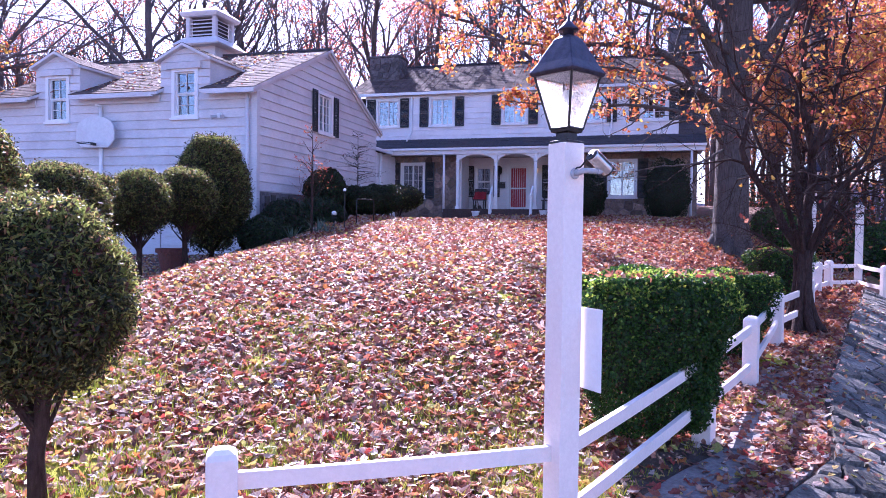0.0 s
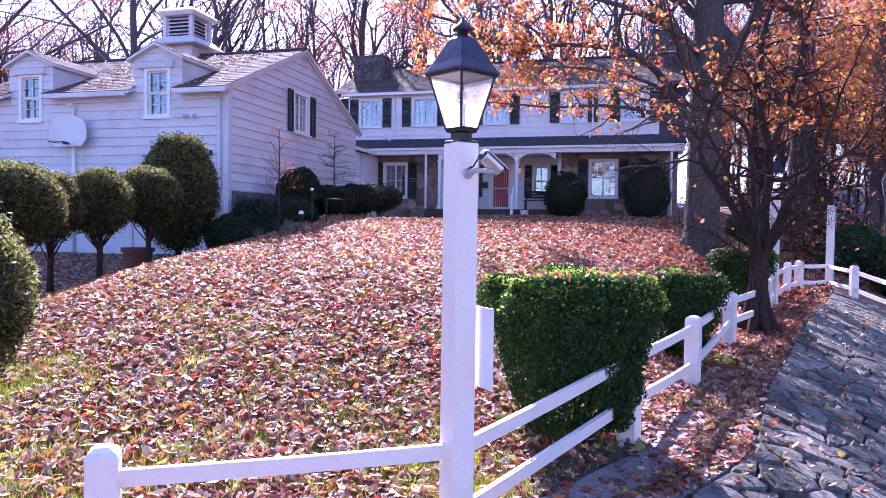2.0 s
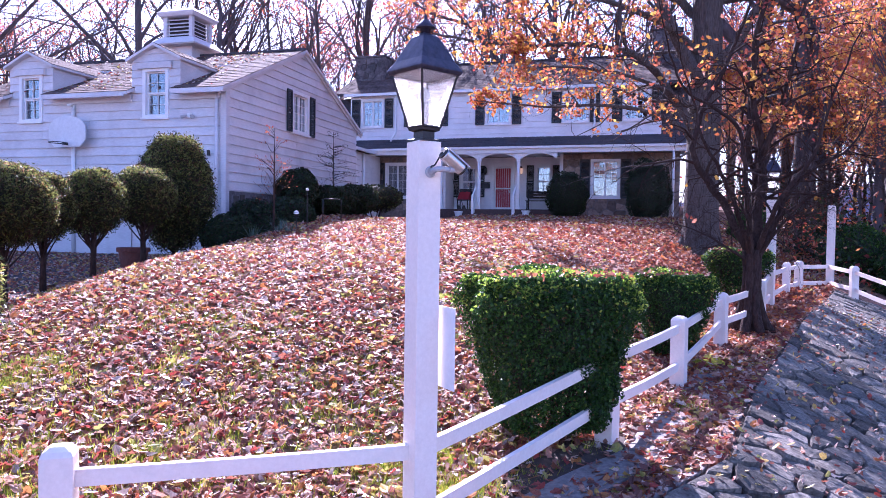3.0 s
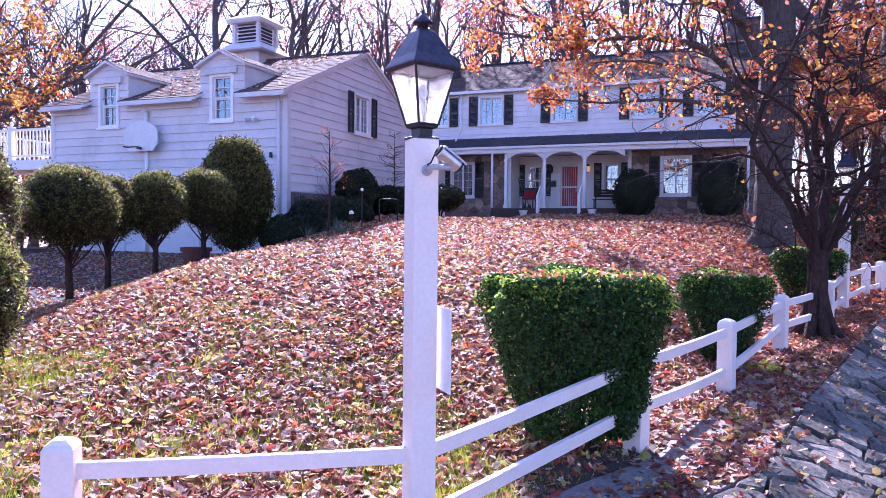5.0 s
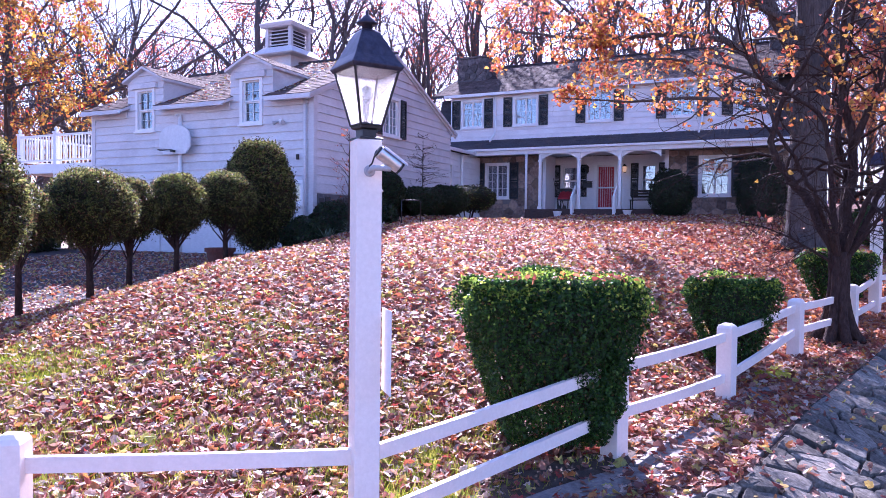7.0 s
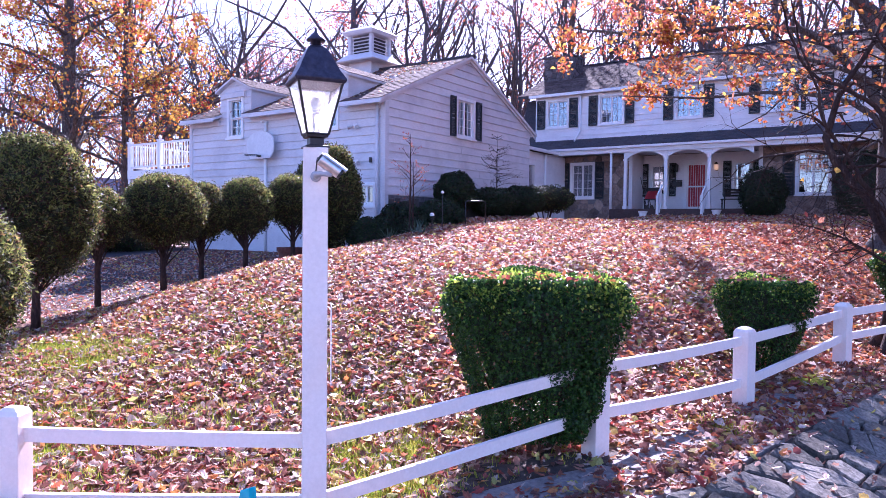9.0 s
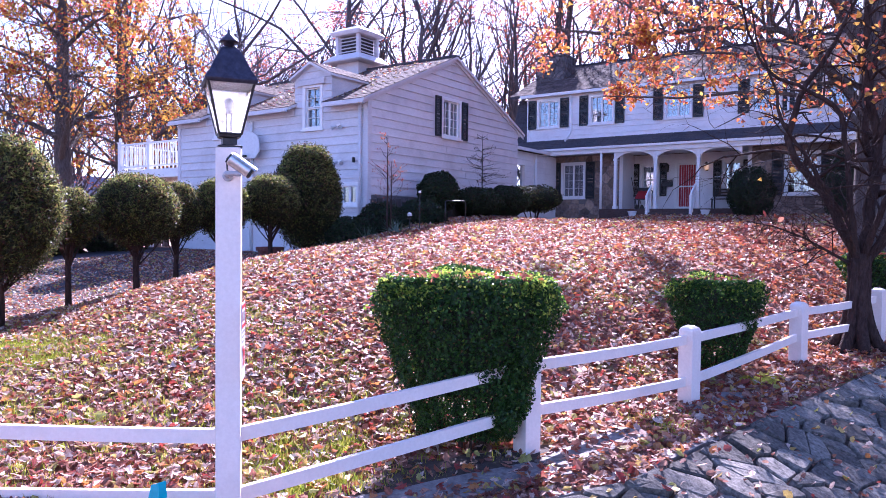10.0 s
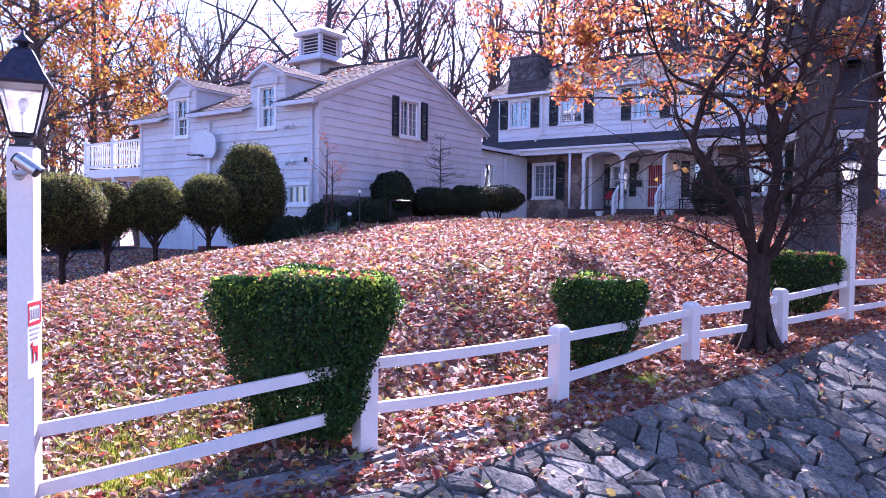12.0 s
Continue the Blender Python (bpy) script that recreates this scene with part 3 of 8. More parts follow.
def window_unit(plane, u0, u1, z0, z1, parent, sashes=2, rows=3, cols=2, hung=False, sill=True, curtain=False, name="window"):
    """A window in an opening: casing, sashes or casements, glazing bars, panes, sill."""
    fr = Mesh()
    t = 0.065
    for q in ([(u0 - t, z0 - 0.02), (u0 + 0.03, z0 - 0.02), (u0 + 0.03, z1 + t), (u0 - t, z1 + t)], [(u1 - 0.03, z0 - 0.02), (u1 + t, z0 - 0.02), (u1 + t, z1 + t), (u1 - 0.03, z1 + t)], [(u0 + 0.03, z1 - 0.03), (u1 - 0.03, z1 - 0.03), (u1 - 0.03, z1 + t), (u0 + 0.03, z1 + t)], [(u0 + 0.03, z0 - 0.02), (u1 - 0.03, z0 - 0.02), (u1 - 0.03, z0 + 0.04), (u0 + 0.03, z0 + 0.04)]):
        plane.prism(fr, q, -0.10, 0.055)
    win = part(name, fr, TRIM, parent, "white painted wooden window casing")
    a, b, c, d = u0 + 0.032, u1 - 0.032, z0 + 0.042, z1 - 0.032
    cells = []
    if hung:
        mid = (c + d) / 2
        cells = [(a, b, c, mid, -0.03), (a, b, mid, d, 0.0)]
    else:
        for k in range(sashes):
            cells.append((a + (b - a) * k / sashes, a + (b - a) * (k + 1) / sashes, c, d, 0.0))
    for s, e, lo, hi, back in cells:
        sash, st = Mesh(), 0.036
        for q in ([(s, lo), (s + st, lo), (s + st, hi), (s, hi)], [(e - st, lo), (e, lo), (e, hi), (e - st, hi)], [(s + st, lo), (e - st, lo), (e - st, lo + st), (s + st, lo + st)], [(s + st, hi - st), (e - st, hi - st), (e - st, hi), (s + st, hi)]):
            plane.prism(sash, q, -0.075 + back, -0.02 + back)
        sash_ob = part("sash", sash, TRIM, win)
        bars = Mesh()
        for k in range(1, cols):
            u = s + st + (e - s - 2 * st) * k / cols
            plane.prism(bars, [(u - 0.007, lo + st), (u + 0.007, lo + st), (u + 0.007, hi - st), (u - 0.007, hi - st)], -0.06 + back, -0.03 + back)
        for k in range(1, rows):
            z = lo + st + (hi - lo - 2 * st) * k / rows
            us = [s + st + (e - s - 2 * st) * q / cols + (0.007 if q else 0) for q in range(cols)]
            for q, u in enumerate(us):
                v = s + st + (e - s - 2 * st) * (q + 1) / cols - (0.007 if q < cols - 1 else 0)
                plane.prism(bars, [(u, z - 0.007), (v, z - 0.007), (v, z + 0.007), (u, z + 0.007)], -0.06 + back, -0.03 + back)
        part("glazing_grid", bars, TRIM, win)
        pane = Mesh()
        plane.prism(pane, [(s + st, lo + st), (e - st, lo + st), (e - st, hi - st), (s + st, hi - st)], -0.068 + back, -0.062 + back)
        p = part("pane", pane, GLASS, win, "clear window glass")
        p.visible_shadow = False
    if sill:
        m = Mesh()
        plane.prism(m, [(u0 - t - 0.03, z0 - 0.075), (u1 + t + 0.03, z0 - 0.075), (u1 + t + 0.03, z0 - 0.022), (u0 - t - 0.03, z0 - 0.022)], -0.02, 0.10)
        part("sill", m, TRIM, win)
    if curtain:
        m = Mesh()
        for side in (0, 1):
            s = u0 if side == 0 else u1 - (u1 - u0) * 0.32
            for k in range(6):
                w = (u1 - u0) * 0.32 / 6
                plane.prism(m, [(s + w * k, z0), (s + w * (k + 1), z0), (s + w * (k + 1), z1), (s + w * k, z1)], -0.28 - 0.03 * (k % 2), -0.22 - 0.03 * (k % 2))
        part("curtain", m, CURTAIN, win, "pale curtain drawn to the sides")
    return win


def shutter_on(plane, u0, u1, z0, z1, parent):
    """A louvred shutter: stiles, rails and slats in one leaf."""
    m, st = Mesh(), 0.05
    for q in ([(u0, z0), (u0 + st, z0), (u0 + st, z1), (u0, z1)], [(u1 - st, z0), (u1, z0), (u1, z1), (u1 - st, z1)]):
        plane.prism(m, q, 0.04, 0.085)
    mid = (z0 + z1) / 2
    for a, b in ((z0, z0 + 0.08), (mid - 0.04, mid + 0.04), (z1 - 0.08, z1)):
        plane.prism(m, [(u0 + st, a), (u1 - st, a), (u1 - st, b), (u0 + st, b)], 0.042, 0.083)
    z = z0 + 0.1
    while z < z1 - 0.11:
        if abs(z + 0.02 - mid) > 0.07:
            plane.prism(m, [(u0 + st, z), (u1 - st, z), (u1 - st, z + 0.04), (u0 + st, z + 0.04)], 0.042, (0.078, 0.055))
        z += 0.05
    return part("shutter", m, SHUTTER, parent, "black-green louvred shutter")


def shingle_slope(low_left, low_right, high_right, high_left, parent, material, course=0.22, thick=0.016, lift=0.0):
    """Courses of shingles laid up a roof slope, each course a part with an uneven lower edge."""
    a, b, c, d = (Vector(p) for p in (low_left, low_right, high_right, high_left))
    n = (b - a).cross(d - a).normalized()
    length = max((d - a).length, (c - b).length)
    rows = max(2, int(round(length / course)))
    rng = random.Random(7)
    for r in range(rows):
        s, e = r / rows, min(1.0, (r + 1.12) / rows)
        p0, p1, q1, q0 = a.lerp(d, s), b.lerp(c, s), b.lerp(c, e), a.lerp(d, e)
        cols = max(2, int((p1 - p0).length / 0.35))
        m = Mesh()
        for k in range(cols):
            f, g = k / cols + 0.0008, (k + 1) / cols - 0.0008
            t = thick * rng.uniform(0.75, 1.25)
            down = (p0 - q0).normalized() * rng.uniform(0, 0.02)
            l0, l1, h1, h0 = p0.lerp(p1, f) + down, p0.lerp(p1, g) + down, q0.lerp(q1, g), q0.lerp(q1, f)
            o = n * lift
            m.hexa([l0 + o, l1 + o, h1 + o, h0 + o, l0 + o + n * t, l1 + o + n * t, h1 + o + n * 0.008, h0 + o + n * 0.008])
        part("shingle_course", m, material, parent)


def sheet(points, thick, down=(0, 0, -1)):
    return Mesh().slab(points, Vector(down) * thick)


def clip_cell(poly, px, py, qx, qy):
    """Keeps the side of poly nearer to p than to q."""
    mx, my, nx, ny = (px + qx) / 2, (py + qy) / 2, qx - px, qy - py
    out = []
    for i, (x, y) in enumerate(poly):
        x2, y2 = poly[(i + 1) % len(poly)]
        s, t = (x - mx) * nx + (y - my) * ny, (x2 - mx) * nx + (y2 - my) * ny
        if s <= 0:
            out.append((x, y))
        if s * t < 0:
            k = s / (s - t)
            out.append((x + (x2 - x) * k, y + (y2 - y) * k))
    return out


def stone_cells(u0, u1, v0, v1, du, dv, seed, gap, jitter=0.8):
    """Irregular cells that fill a rectangle: each a shrunken polygon."""
    rng = random.Random(seed)
    nu, nv = max(1, round((u1 - u0) / du)), max(1, round((v1 - v0) / dv))
    su, sv = (u1 - u0) / nu, (v1 - v0) / nv
    seeds = {(i, j): (u0 + (i + 0.5 + (0.25 if j % 2 else -0.25) + jitter * rng.uniform(-0.5, 0.5)) * su, v0 + (j + 0.5 + jitter * rng.uniform(-0.5, 0.5)) * sv) for i in range(-1, nu + 1) for j in range(nv)}
    out = []
    for (i, j), (x, y) in seeds.items():
        poly = [(u0, v0), (u1, v0), (u1, v1), (u0, v1)]
        for di in (-2, -1, 0, 1, 2):
            for dj in (-2, -1, 0, 1, 2):
                o = seeds.get((i + di, j + dj))
                if o and (di or dj) and poly:
                    poly = clip_cell(poly, x, y, *o)
        if len(poly) < 3:
            continue
        area = 0.5 * sum(p[0] * q[1] - q[0] * p[1] for p, q in zip(poly, poly[1:] + poly[:1]))
        if area < 0.25 * su * sv:
            continue
        cx, cy = sum(p[0] for p in poly) / len(poly), sum(p[1] for p in poly) / len(poly)
        small = []
        for px, py in poly:
            d = math.hypot(px - cx, py - cy)
            k = max(0.2, 1 - gap / max(d, 1e-3))
            small.append((cx + (px - cx) * k, cy + (py - cy) * k))
        out.append((cx, cy, small))
    return out


def stone_piece(poly, place, low, high, rng, crown=0.02, inset=0.86):
    """One stone: a polygon with worn corners and a chamfered top. place(u, v, h) gives the point."""
    poly = [(a[0] + (b[0] - a[0]) * f, a[1] + (b[1] - a[1]) * f) for a, b in zip(poly, poly[1:] + poly[:1]) for f in (0.11, 0.89)]
    n = len(poly)
    cx, cy = sum(p[0] for p in poly) / n, sum(p[1] for p in poly) / n
    tilt = (rng.uniform(-0.06, 0.06), rng.uniform(-0.06, 0.06))
    rim = [place(x, y, low) for x, y in poly]
    mid = [place(x, y, high * 0.7 + (x - cx) * tilt[0] + (y - cy) * tilt[1] + rng.uniform(-0.004, 0.004)) for x, y in poly]
    top = [place(cx + (x - cx) * inset, cy + (y - cy) * inset, high + (x - cx) * tilt[0] + (y - cy) * tilt[1] + rng.uniform(-0.006, 0.006)) for x, y in poly]
    m = Mesh()
    m.add(rim + mid + top + [place(cx, cy, high + crown * rng.uniform(0.2, 1))], [(i, (i + 1) % n, n + (i + 1) % n, n + i) for i in range(n)] + [(n + i, n + (i + 1) % n, 2 * n + (i + 1) % n, 2 * n + i) for i in range(n)] + [(2 * n + i, 2 * n + (i + 1) % n, 3 * n) for i in range(n)])
    return m


# ---- the garage wing ----
GX0, GX1, GY0, GY1 = -18.92, -10.525, 15.715, 24.0
EAVE_Z, RIDGE_Y, RIDGE_Z = 5.33, 19.84, 7.14
garage = thing("garage_wing", "white clapboard garage wing with two dormers and a cupola", "house")


def build_garage():
    front = Plane((GX0, GY0, 0), (1, 0, 0), (0, -1, 0))
    gable = Plane((GX1, GY0, 0), (0, 1, 0), (1, 0, 0))
    width, depth = GX1 - GX0, GY1 - GY0
    dormers = [-16.635, -12.585]
    half = 0.74
    holes = [(c - GX0 - 0.33, c - GX0 + 0.33, 4.62, 5.82) for c in dormers]
    low_win = (7.15, 8.05, 2.42, 2.98)
    wall = Mesh()
    f_edges = lambda z: (0.0, width)
    wall_with_holes(wall, front, f_edges, 0.2, EAVE_Z, [], holes + [low_win], -0.16, 0.0)
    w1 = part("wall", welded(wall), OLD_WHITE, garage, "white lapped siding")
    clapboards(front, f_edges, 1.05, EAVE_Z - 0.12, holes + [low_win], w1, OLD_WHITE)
    rise = (RIDGE_Z - EAVE_Z) / (RIDGE_Y - GY0)

    def g_edges(z):
        if z <= EAVE_Z:
            return (0.0, depth)
        k = (z - EAVE_Z) / (RIDGE_Z - EAVE_Z)
        return (k * (RIDGE_Y - GY0), depth - k * (GY1 - RIDGE_Y))

    gw = (3.47, 4.44, 4.66, 5.82)
    wall = Mesh()
    wall_with_holes(wall, gable, g_edges, 0.2, RIDGE_Z - 0.05, [EAVE_Z], [gw], -0.16, 0.0)
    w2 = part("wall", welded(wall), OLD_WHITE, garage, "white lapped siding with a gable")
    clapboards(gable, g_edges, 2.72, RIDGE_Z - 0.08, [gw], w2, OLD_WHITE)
    base = Mesh()
    gable.prism(base, [(0.0, 0.2), (depth, 0.2), (depth, 2.7), (0.0, 2.7)], 0.002, 0.03)
    part("foundation", base, CHIMNEY, garage, "dark masonry foundation")
    part("wall", Mesh().box(GX0, GX0 + 0.16, GY0 + 0.16, GY1, 0.2, EAVE_Z), OLD_WHITE, garage)
    part("wall", Mesh().box(GX0 + 0.16, GX1 - 0.16, GY1 - 0.16, GY1, 0.2, EAVE_Z), OLD_WHITE, garage)
    left = Mesh().slab([(GX0, GY0, EAVE_Z), (GX0, GY1, EAVE_Z), (GX0, RIDGE_Y, RIDGE_Z - 0.03)], (0.16, 0, 0))
    part("wall", left, OLD_WHITE, garage)
    # near-black boxes added behind the dormer windows to make them look unlit
    shade_lining = Mesh().box(GX0 + 0.17, GX1 - 0.17, GY0 + 1.6, GY0 + 1.7, 3.71, 5.9)
    for c in dormers:
        for sx in (-1, 1):
            shade_lining.box(c + sx * 0.64 - 0.01, c + sx * 0.64 + 0.01, GY0 + 0.17, GY0 + 1.59, 3.71, 5.9)
        shade_lining.box(c - 0.62, c + 0.62, GY0 + 0.17, GY0 + 1.59, 5.86, 5.9)
    part("shade_lining", shade_lining, DARK_INSIDE, garage)
    # unseen near-black floor between the storeys, added to keep the rooms dark
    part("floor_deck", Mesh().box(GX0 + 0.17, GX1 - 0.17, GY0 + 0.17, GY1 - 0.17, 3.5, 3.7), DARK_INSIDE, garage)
    for a, b in ((0.5, 2.9), (3.2, 5.6)):
        m = Mesh()
        for k in range(4):
            front.prism(m, [(a, 1.02 + k * 0.42), (b, 1.02 + k * 0.42), (b, 1.42 + k * 0.42), (a, 1.42 + k * 0.42)], 0.035, 0.06)
        front.prism(m, [(a, 1.0), (b, 1.0), (b, 2.7), (a, 2.7)], 0.03, 0.045)
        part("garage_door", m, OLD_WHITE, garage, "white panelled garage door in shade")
    # roof
    over, ex = 0.14, 0.34
    ye, ze = GY0 - ex, EAVE_Z - ex * rise + 0.08
    yb, zb = GY1 + ex, EAVE_Z - ex * rise + 0.08
    top = RIDGE_Z + 0.08
    x0, x1 = GX0 - over, GX1 + over
    deck = Mesh()
    cut = [x0] + [v for c in dormers for v in (c - half + 0.1, c + half - 0.1)] + [x1]
    ym = 18.3
    zm = ze + (ym - ye) * (top - ze) / (RIDGE_Y - ye)
    for k in range(0, len(cut), 2):
        deck.slab([(cut[k], ye, ze), (cut[k + 1], ye, ze), (cut[k + 1], RIDGE_Y, top), (cut[k], RIDGE_Y, top)], (0, 0, -0.08))
    for c in dormers:
        deck.slab([(c - half + 0.1, ym, zm), (c + half - 0.1, ym, zm), (c + half - 0.1, RIDGE_Y, top), (c - half + 0.1, RIDGE_Y, top)], (0, 0, -0.08))
    deck.slab([(x0, RIDGE_Y, top + 0.002), (x1, RIDGE_Y, top + 0.002), (x1, yb, zb), (x0, yb, zb)], (0, 0, -0.08))
    roof = part("roof", deck, OLD_WHITE, garage, "gable roof of weathered shingles strewn with leaves")
    # front slope in strips that leave room for the dormers
    for k in range(0, len(cut), 2):
        shingle_slope((cut[k], ye, ze), (cut[k + 1], ye, ze), (cut[k + 1], RIDGE_Y, top), (cut[k], RIDGE_Y, top), roof, ROOF, lift=0.004)
    for c in dormers:
        shingle_slope((c - half + 0.1, ym, zm), (c + half - 0.1, ym, zm), (c + half - 0.1, RIDGE_Y, top), (c - half + 0.1, RIDGE_Y, top), roof, ROOF, lift=0.004)
    shingle_slope((x1, yb, zb), (x0, yb, zb), (x0, RIDGE_Y, top), (x1, RIDGE_Y, top), roof, ROOF, course=0.45, lift=0.004)
    ridge = Mesh().box(x0, x1, RIDGE_Y - 0.09, RIDGE_Y + 0.09, top - 0.01, top + 0.05)
    part("ridge_cap", ridge, DARK_ROOF, roof)
    # fascia, gutter and rake boards
    for s, e in zip([x0] + [c + half for c in dormers], [c - half for c in dormers] + [x1]):
        part("gutter", Mesh().box(s, e, ye - 0.06, ye + 0.02, ze - 0.135, ze - 0.075), OLD_WHITE, garage, "white painted gutter")
        part("frieze_board", Mesh().box(max(s, GX0 + 0.01), min(e, GX1 - 0.14), GY0 - 0.07, GY0 - 0.036, EAVE_Z - 0.3, EAVE_Z - 0.1), OLD_WHITE, garage)
    for p, q in (((ye, ze), (RIDGE_Y, top)), ((RIDGE_Y, top), (yb, zb))):
        m = Mesh().slab([(x1 - 0.06, p[0], p[1] - 0.09), (x1 - 0.06, q[0], q[1] - 0.09), (x1 - 0.06, q[0], q[1] - 0.17), (x1 - 0.06, p[0], p[1] - 0.17)], (-0.04, 0, 0))
        part("rake_board", m, OLD_WHITE, garage)
    part("corner_board", Mesh().box(GX1 - 0.11, GX1 + 0.045, GY0 - 0.045, GY0 + 0.11, 1.0, EAVE_Z - 0.1), OLD_WHITE, garage, bevel=0.006)
    part("corner_board", Mesh().box(GX0 - 0.045, GX0 + 0.11, GY0 - 0.045, GY0 + 0.11, 1.0, EAVE_Z - 0.1), OLD_WHITE, garage, bevel=0.006)
    pipe = Mesh().tube([(GX1 - 0.2, GY0 - 0.1, ze - 0.1), (GX1 - 0.2, GY0 - 0.1, 1.2)], [0.045, 0.045], 10)
    part("downspout", pipe, OLD_WHITE, garage, "white downspout at the corner", smooth=True)
    # dormers
    for c, h in zip(dormers, holes):
        face = Plane((c, GY0, 0), (1, 0, 0), (0, -1, 0))
        zt, zp = 6.13, 6.42

        def d_edges(z, zt=zt, zp=zp):
            if z <= zt:
                return (-half, half)
            k = (z - zt) / (zp - zt)
            return (-half * (1 - k), half * (1 - k))

        hole = [(-0.33, 0.33, 4.62, 5.82)]
        m = Mesh()
        wall_with_holes(m, face, d_edges, EAVE_Z, zp, [zt], hole, -0.12, 0.0)
        for sx in (-1, 1):
            m.slab([(c + sx * half, GY0 + 0.12, EAVE_Z - 0.3), (c + sx * half, GY0 + 0.12, zt), (c + sx * half, 17.4, zt), (c + sx * half, 17.0, zt - 0.2)], (-sx * 0.06, 0, 0))
        dw = part("dormer_wall", m, OLD_WHITE, garage, "dormer faced with white boards")
        clapboards(face, d_edges, EAVE_Z - 0.08, zp - 0.05, hole, dw, OLD_WHITE, 0.2)
        win = window_unit(face, -0.33, 0.33, 4.62, 5.82, garage, rows=2, cols=2, hung=True)
        part("window_hood", Mesh().box(c - 0.52, c + 0.52, GY0 - 0.12, GY0 - 0.04, 5.86, 6.02), OLD_WHITE, garage)
        ya, hw = GY0 - 0.17, half + 0.09
        zs = zt - 0.02
        back = 18.55
        d = Mesh()
        for sx in (-1, 1):
            d.slab([(c, ya, zp + 0.09), (c + sx * hw, ya, zs), (c + sx * hw, 17.5, zs), (c, back, zp + 0.09)], (0, 0, -0.07))
        droof = part("dormer_roof", d, OLD_WHITE, garage, "small gabled dormer roof")
        for sx in (-1, 1):
            lo0, lo1, hi1, hi0 = (c + sx * hw, ya, zs), (c + sx * hw, 17.5, zs), (c, back, zp + 0.09), (c, ya, zp + 0.09)
            if sx > 0:
                shingle_slope(lo0, lo1, hi1, hi0, droof, ROOF, lift=0.004)
            else:
                shingle_slope(lo1, lo0, hi0, hi1, droof, ROOF, lift=0.004)
    window_unit(gable, gw[0], gw[1], gw[2], gw[3], garage, rows=4, cols=2)
    for a, b in ((3.07, 3.37), (4.54, 4.86)):
        shutter_on(gable, a, b, 4.63, 5.86, garage)
    window_unit(front, *low_win, garage, sashes=3, rows=1, cols=1)
    # cupola on the ridge
    cx, cy, cz = -14.62, RIDGE_Y, RIDGE_Z
    m = Mesh().box(cx - 0.5, cx + 0.5, cy - 0.5, cy + 0.5, cz - 0.55, cz + 0.36)
    cup = part("cupola", m, OLD_WHITE, garage, "white cupola with louvres on the ridge")
    prof = [(0.80, 0.30), (0.84, 0.34), (0.62, 0.56), (0.56, 0.60)]
    m = Mesh()
    for (r0, h0), (r1, h1) in zip(prof, prof[1:]):
        m.hexa([(cx - r0, cy - r0, cz + h0), (cx + r0, cy - r0, cz + h0), (cx + r0, cy + r0, cz + h0), (cx - r0, cy + r0, cz + h0), (cx - r1, cy - r1, cz + h1), (cx + r1, cy - r1, cz + h1), (cx + r1, cy + r1, cz + h1), (cx - r1, cy + r1, cz + h1)])
    part("skirt", m, OLD_WHITE, cup)
    for sx in (-1, 1):
        for sy in (-1, 1):
            part("louvre_post", Mesh().box(cx + sx * 0.47 - 0.06, cx + sx * 0.47 + 0.06, cy + sy * 0.47 - 0.06, cy + sy * 0.47 + 0.06, cz + 0.6, cz + 1.26), OLD_WHITE, cup)
    # dark block added in place of the shade between the slats
    part("louvre_shade_block", Mesh().box(cx - 0.39, cx + 0.39, cy - 0.39, cy + 0.39, cz + 0.6, cz + 1.2), DARK_INSIDE, cup)
    for k in range(5):
        z = cz + 0.66 + k * 0.115
        m = Mesh()
        for sx in (-1, 1):
            m.hexa([(cx - 0.41, cy + sx * 0.40, z + 0.05), (cx + 0.41, cy + sx * 0.40, z + 0.05), (cx + 0.41, cy + sx * 0.50, z), (cx - 0.41, cy + sx * 0.50, z), (cx - 0.41, cy + sx * 0.40, z + 0.075), (cx + 0.41, cy + sx * 0.40, z + 0.075), (cx + 0.41, cy + sx * 0.50, z + 0.025), (cx - 0.41, cy + sx * 0.50, z + 0.025)])
            m.hexa([(cx + sx * 0.40, cy - 0.41, z + 0.05), (cx + sx * 0.40, cy + 0.41, z + 0.05), (cx + sx * 0.50, cy + 0.41, z), (cx + sx * 0.50, cy - 0.41, z), (cx + sx * 0.40, cy - 0.41, z + 0.075), (cx + sx * 0.40, cy + 0.41, z + 0.075), (cx + sx * 0.50, cy + 0.41, z + 0.025), (cx + sx * 0.50, cy - 0.41, z + 0.025)])
        part("louvre", m, OLD_WHITE, cup)
    m = Mesh()
    for (r0, h0), (r1, h1) in zip([(0.62, 1.24), (0.66, 1.30), (0.68, 1.37), (0.45, 1.52)], [(0.66, 1.30), (0.68, 1.37), (0.45, 1.52), (0.04, 1.66)]):
        m.hexa([(cx - r0, cy - r0, cz + h0), (cx + r0, cy - r0, cz + h0), (cx + r0, cy + r0, cz + h0), (cx - r0, cy + r0, cz + h0), (cx - r1, cy - r1, cz + h1), (cx + r1, cy - r1, cz + h1), (cx + r1, cy + r1, cz + h1), (cx - r1, cy + r1, cz + h1)])
    part("cupola_roof", m, OLD_WHITE, cup)


build_garage()


# ---- the main house ----
house = thing("main_house", "two-storey white and stone house with black shutters", "house")
HX0, HX1, HY = -13.25, 0.12, 29.94


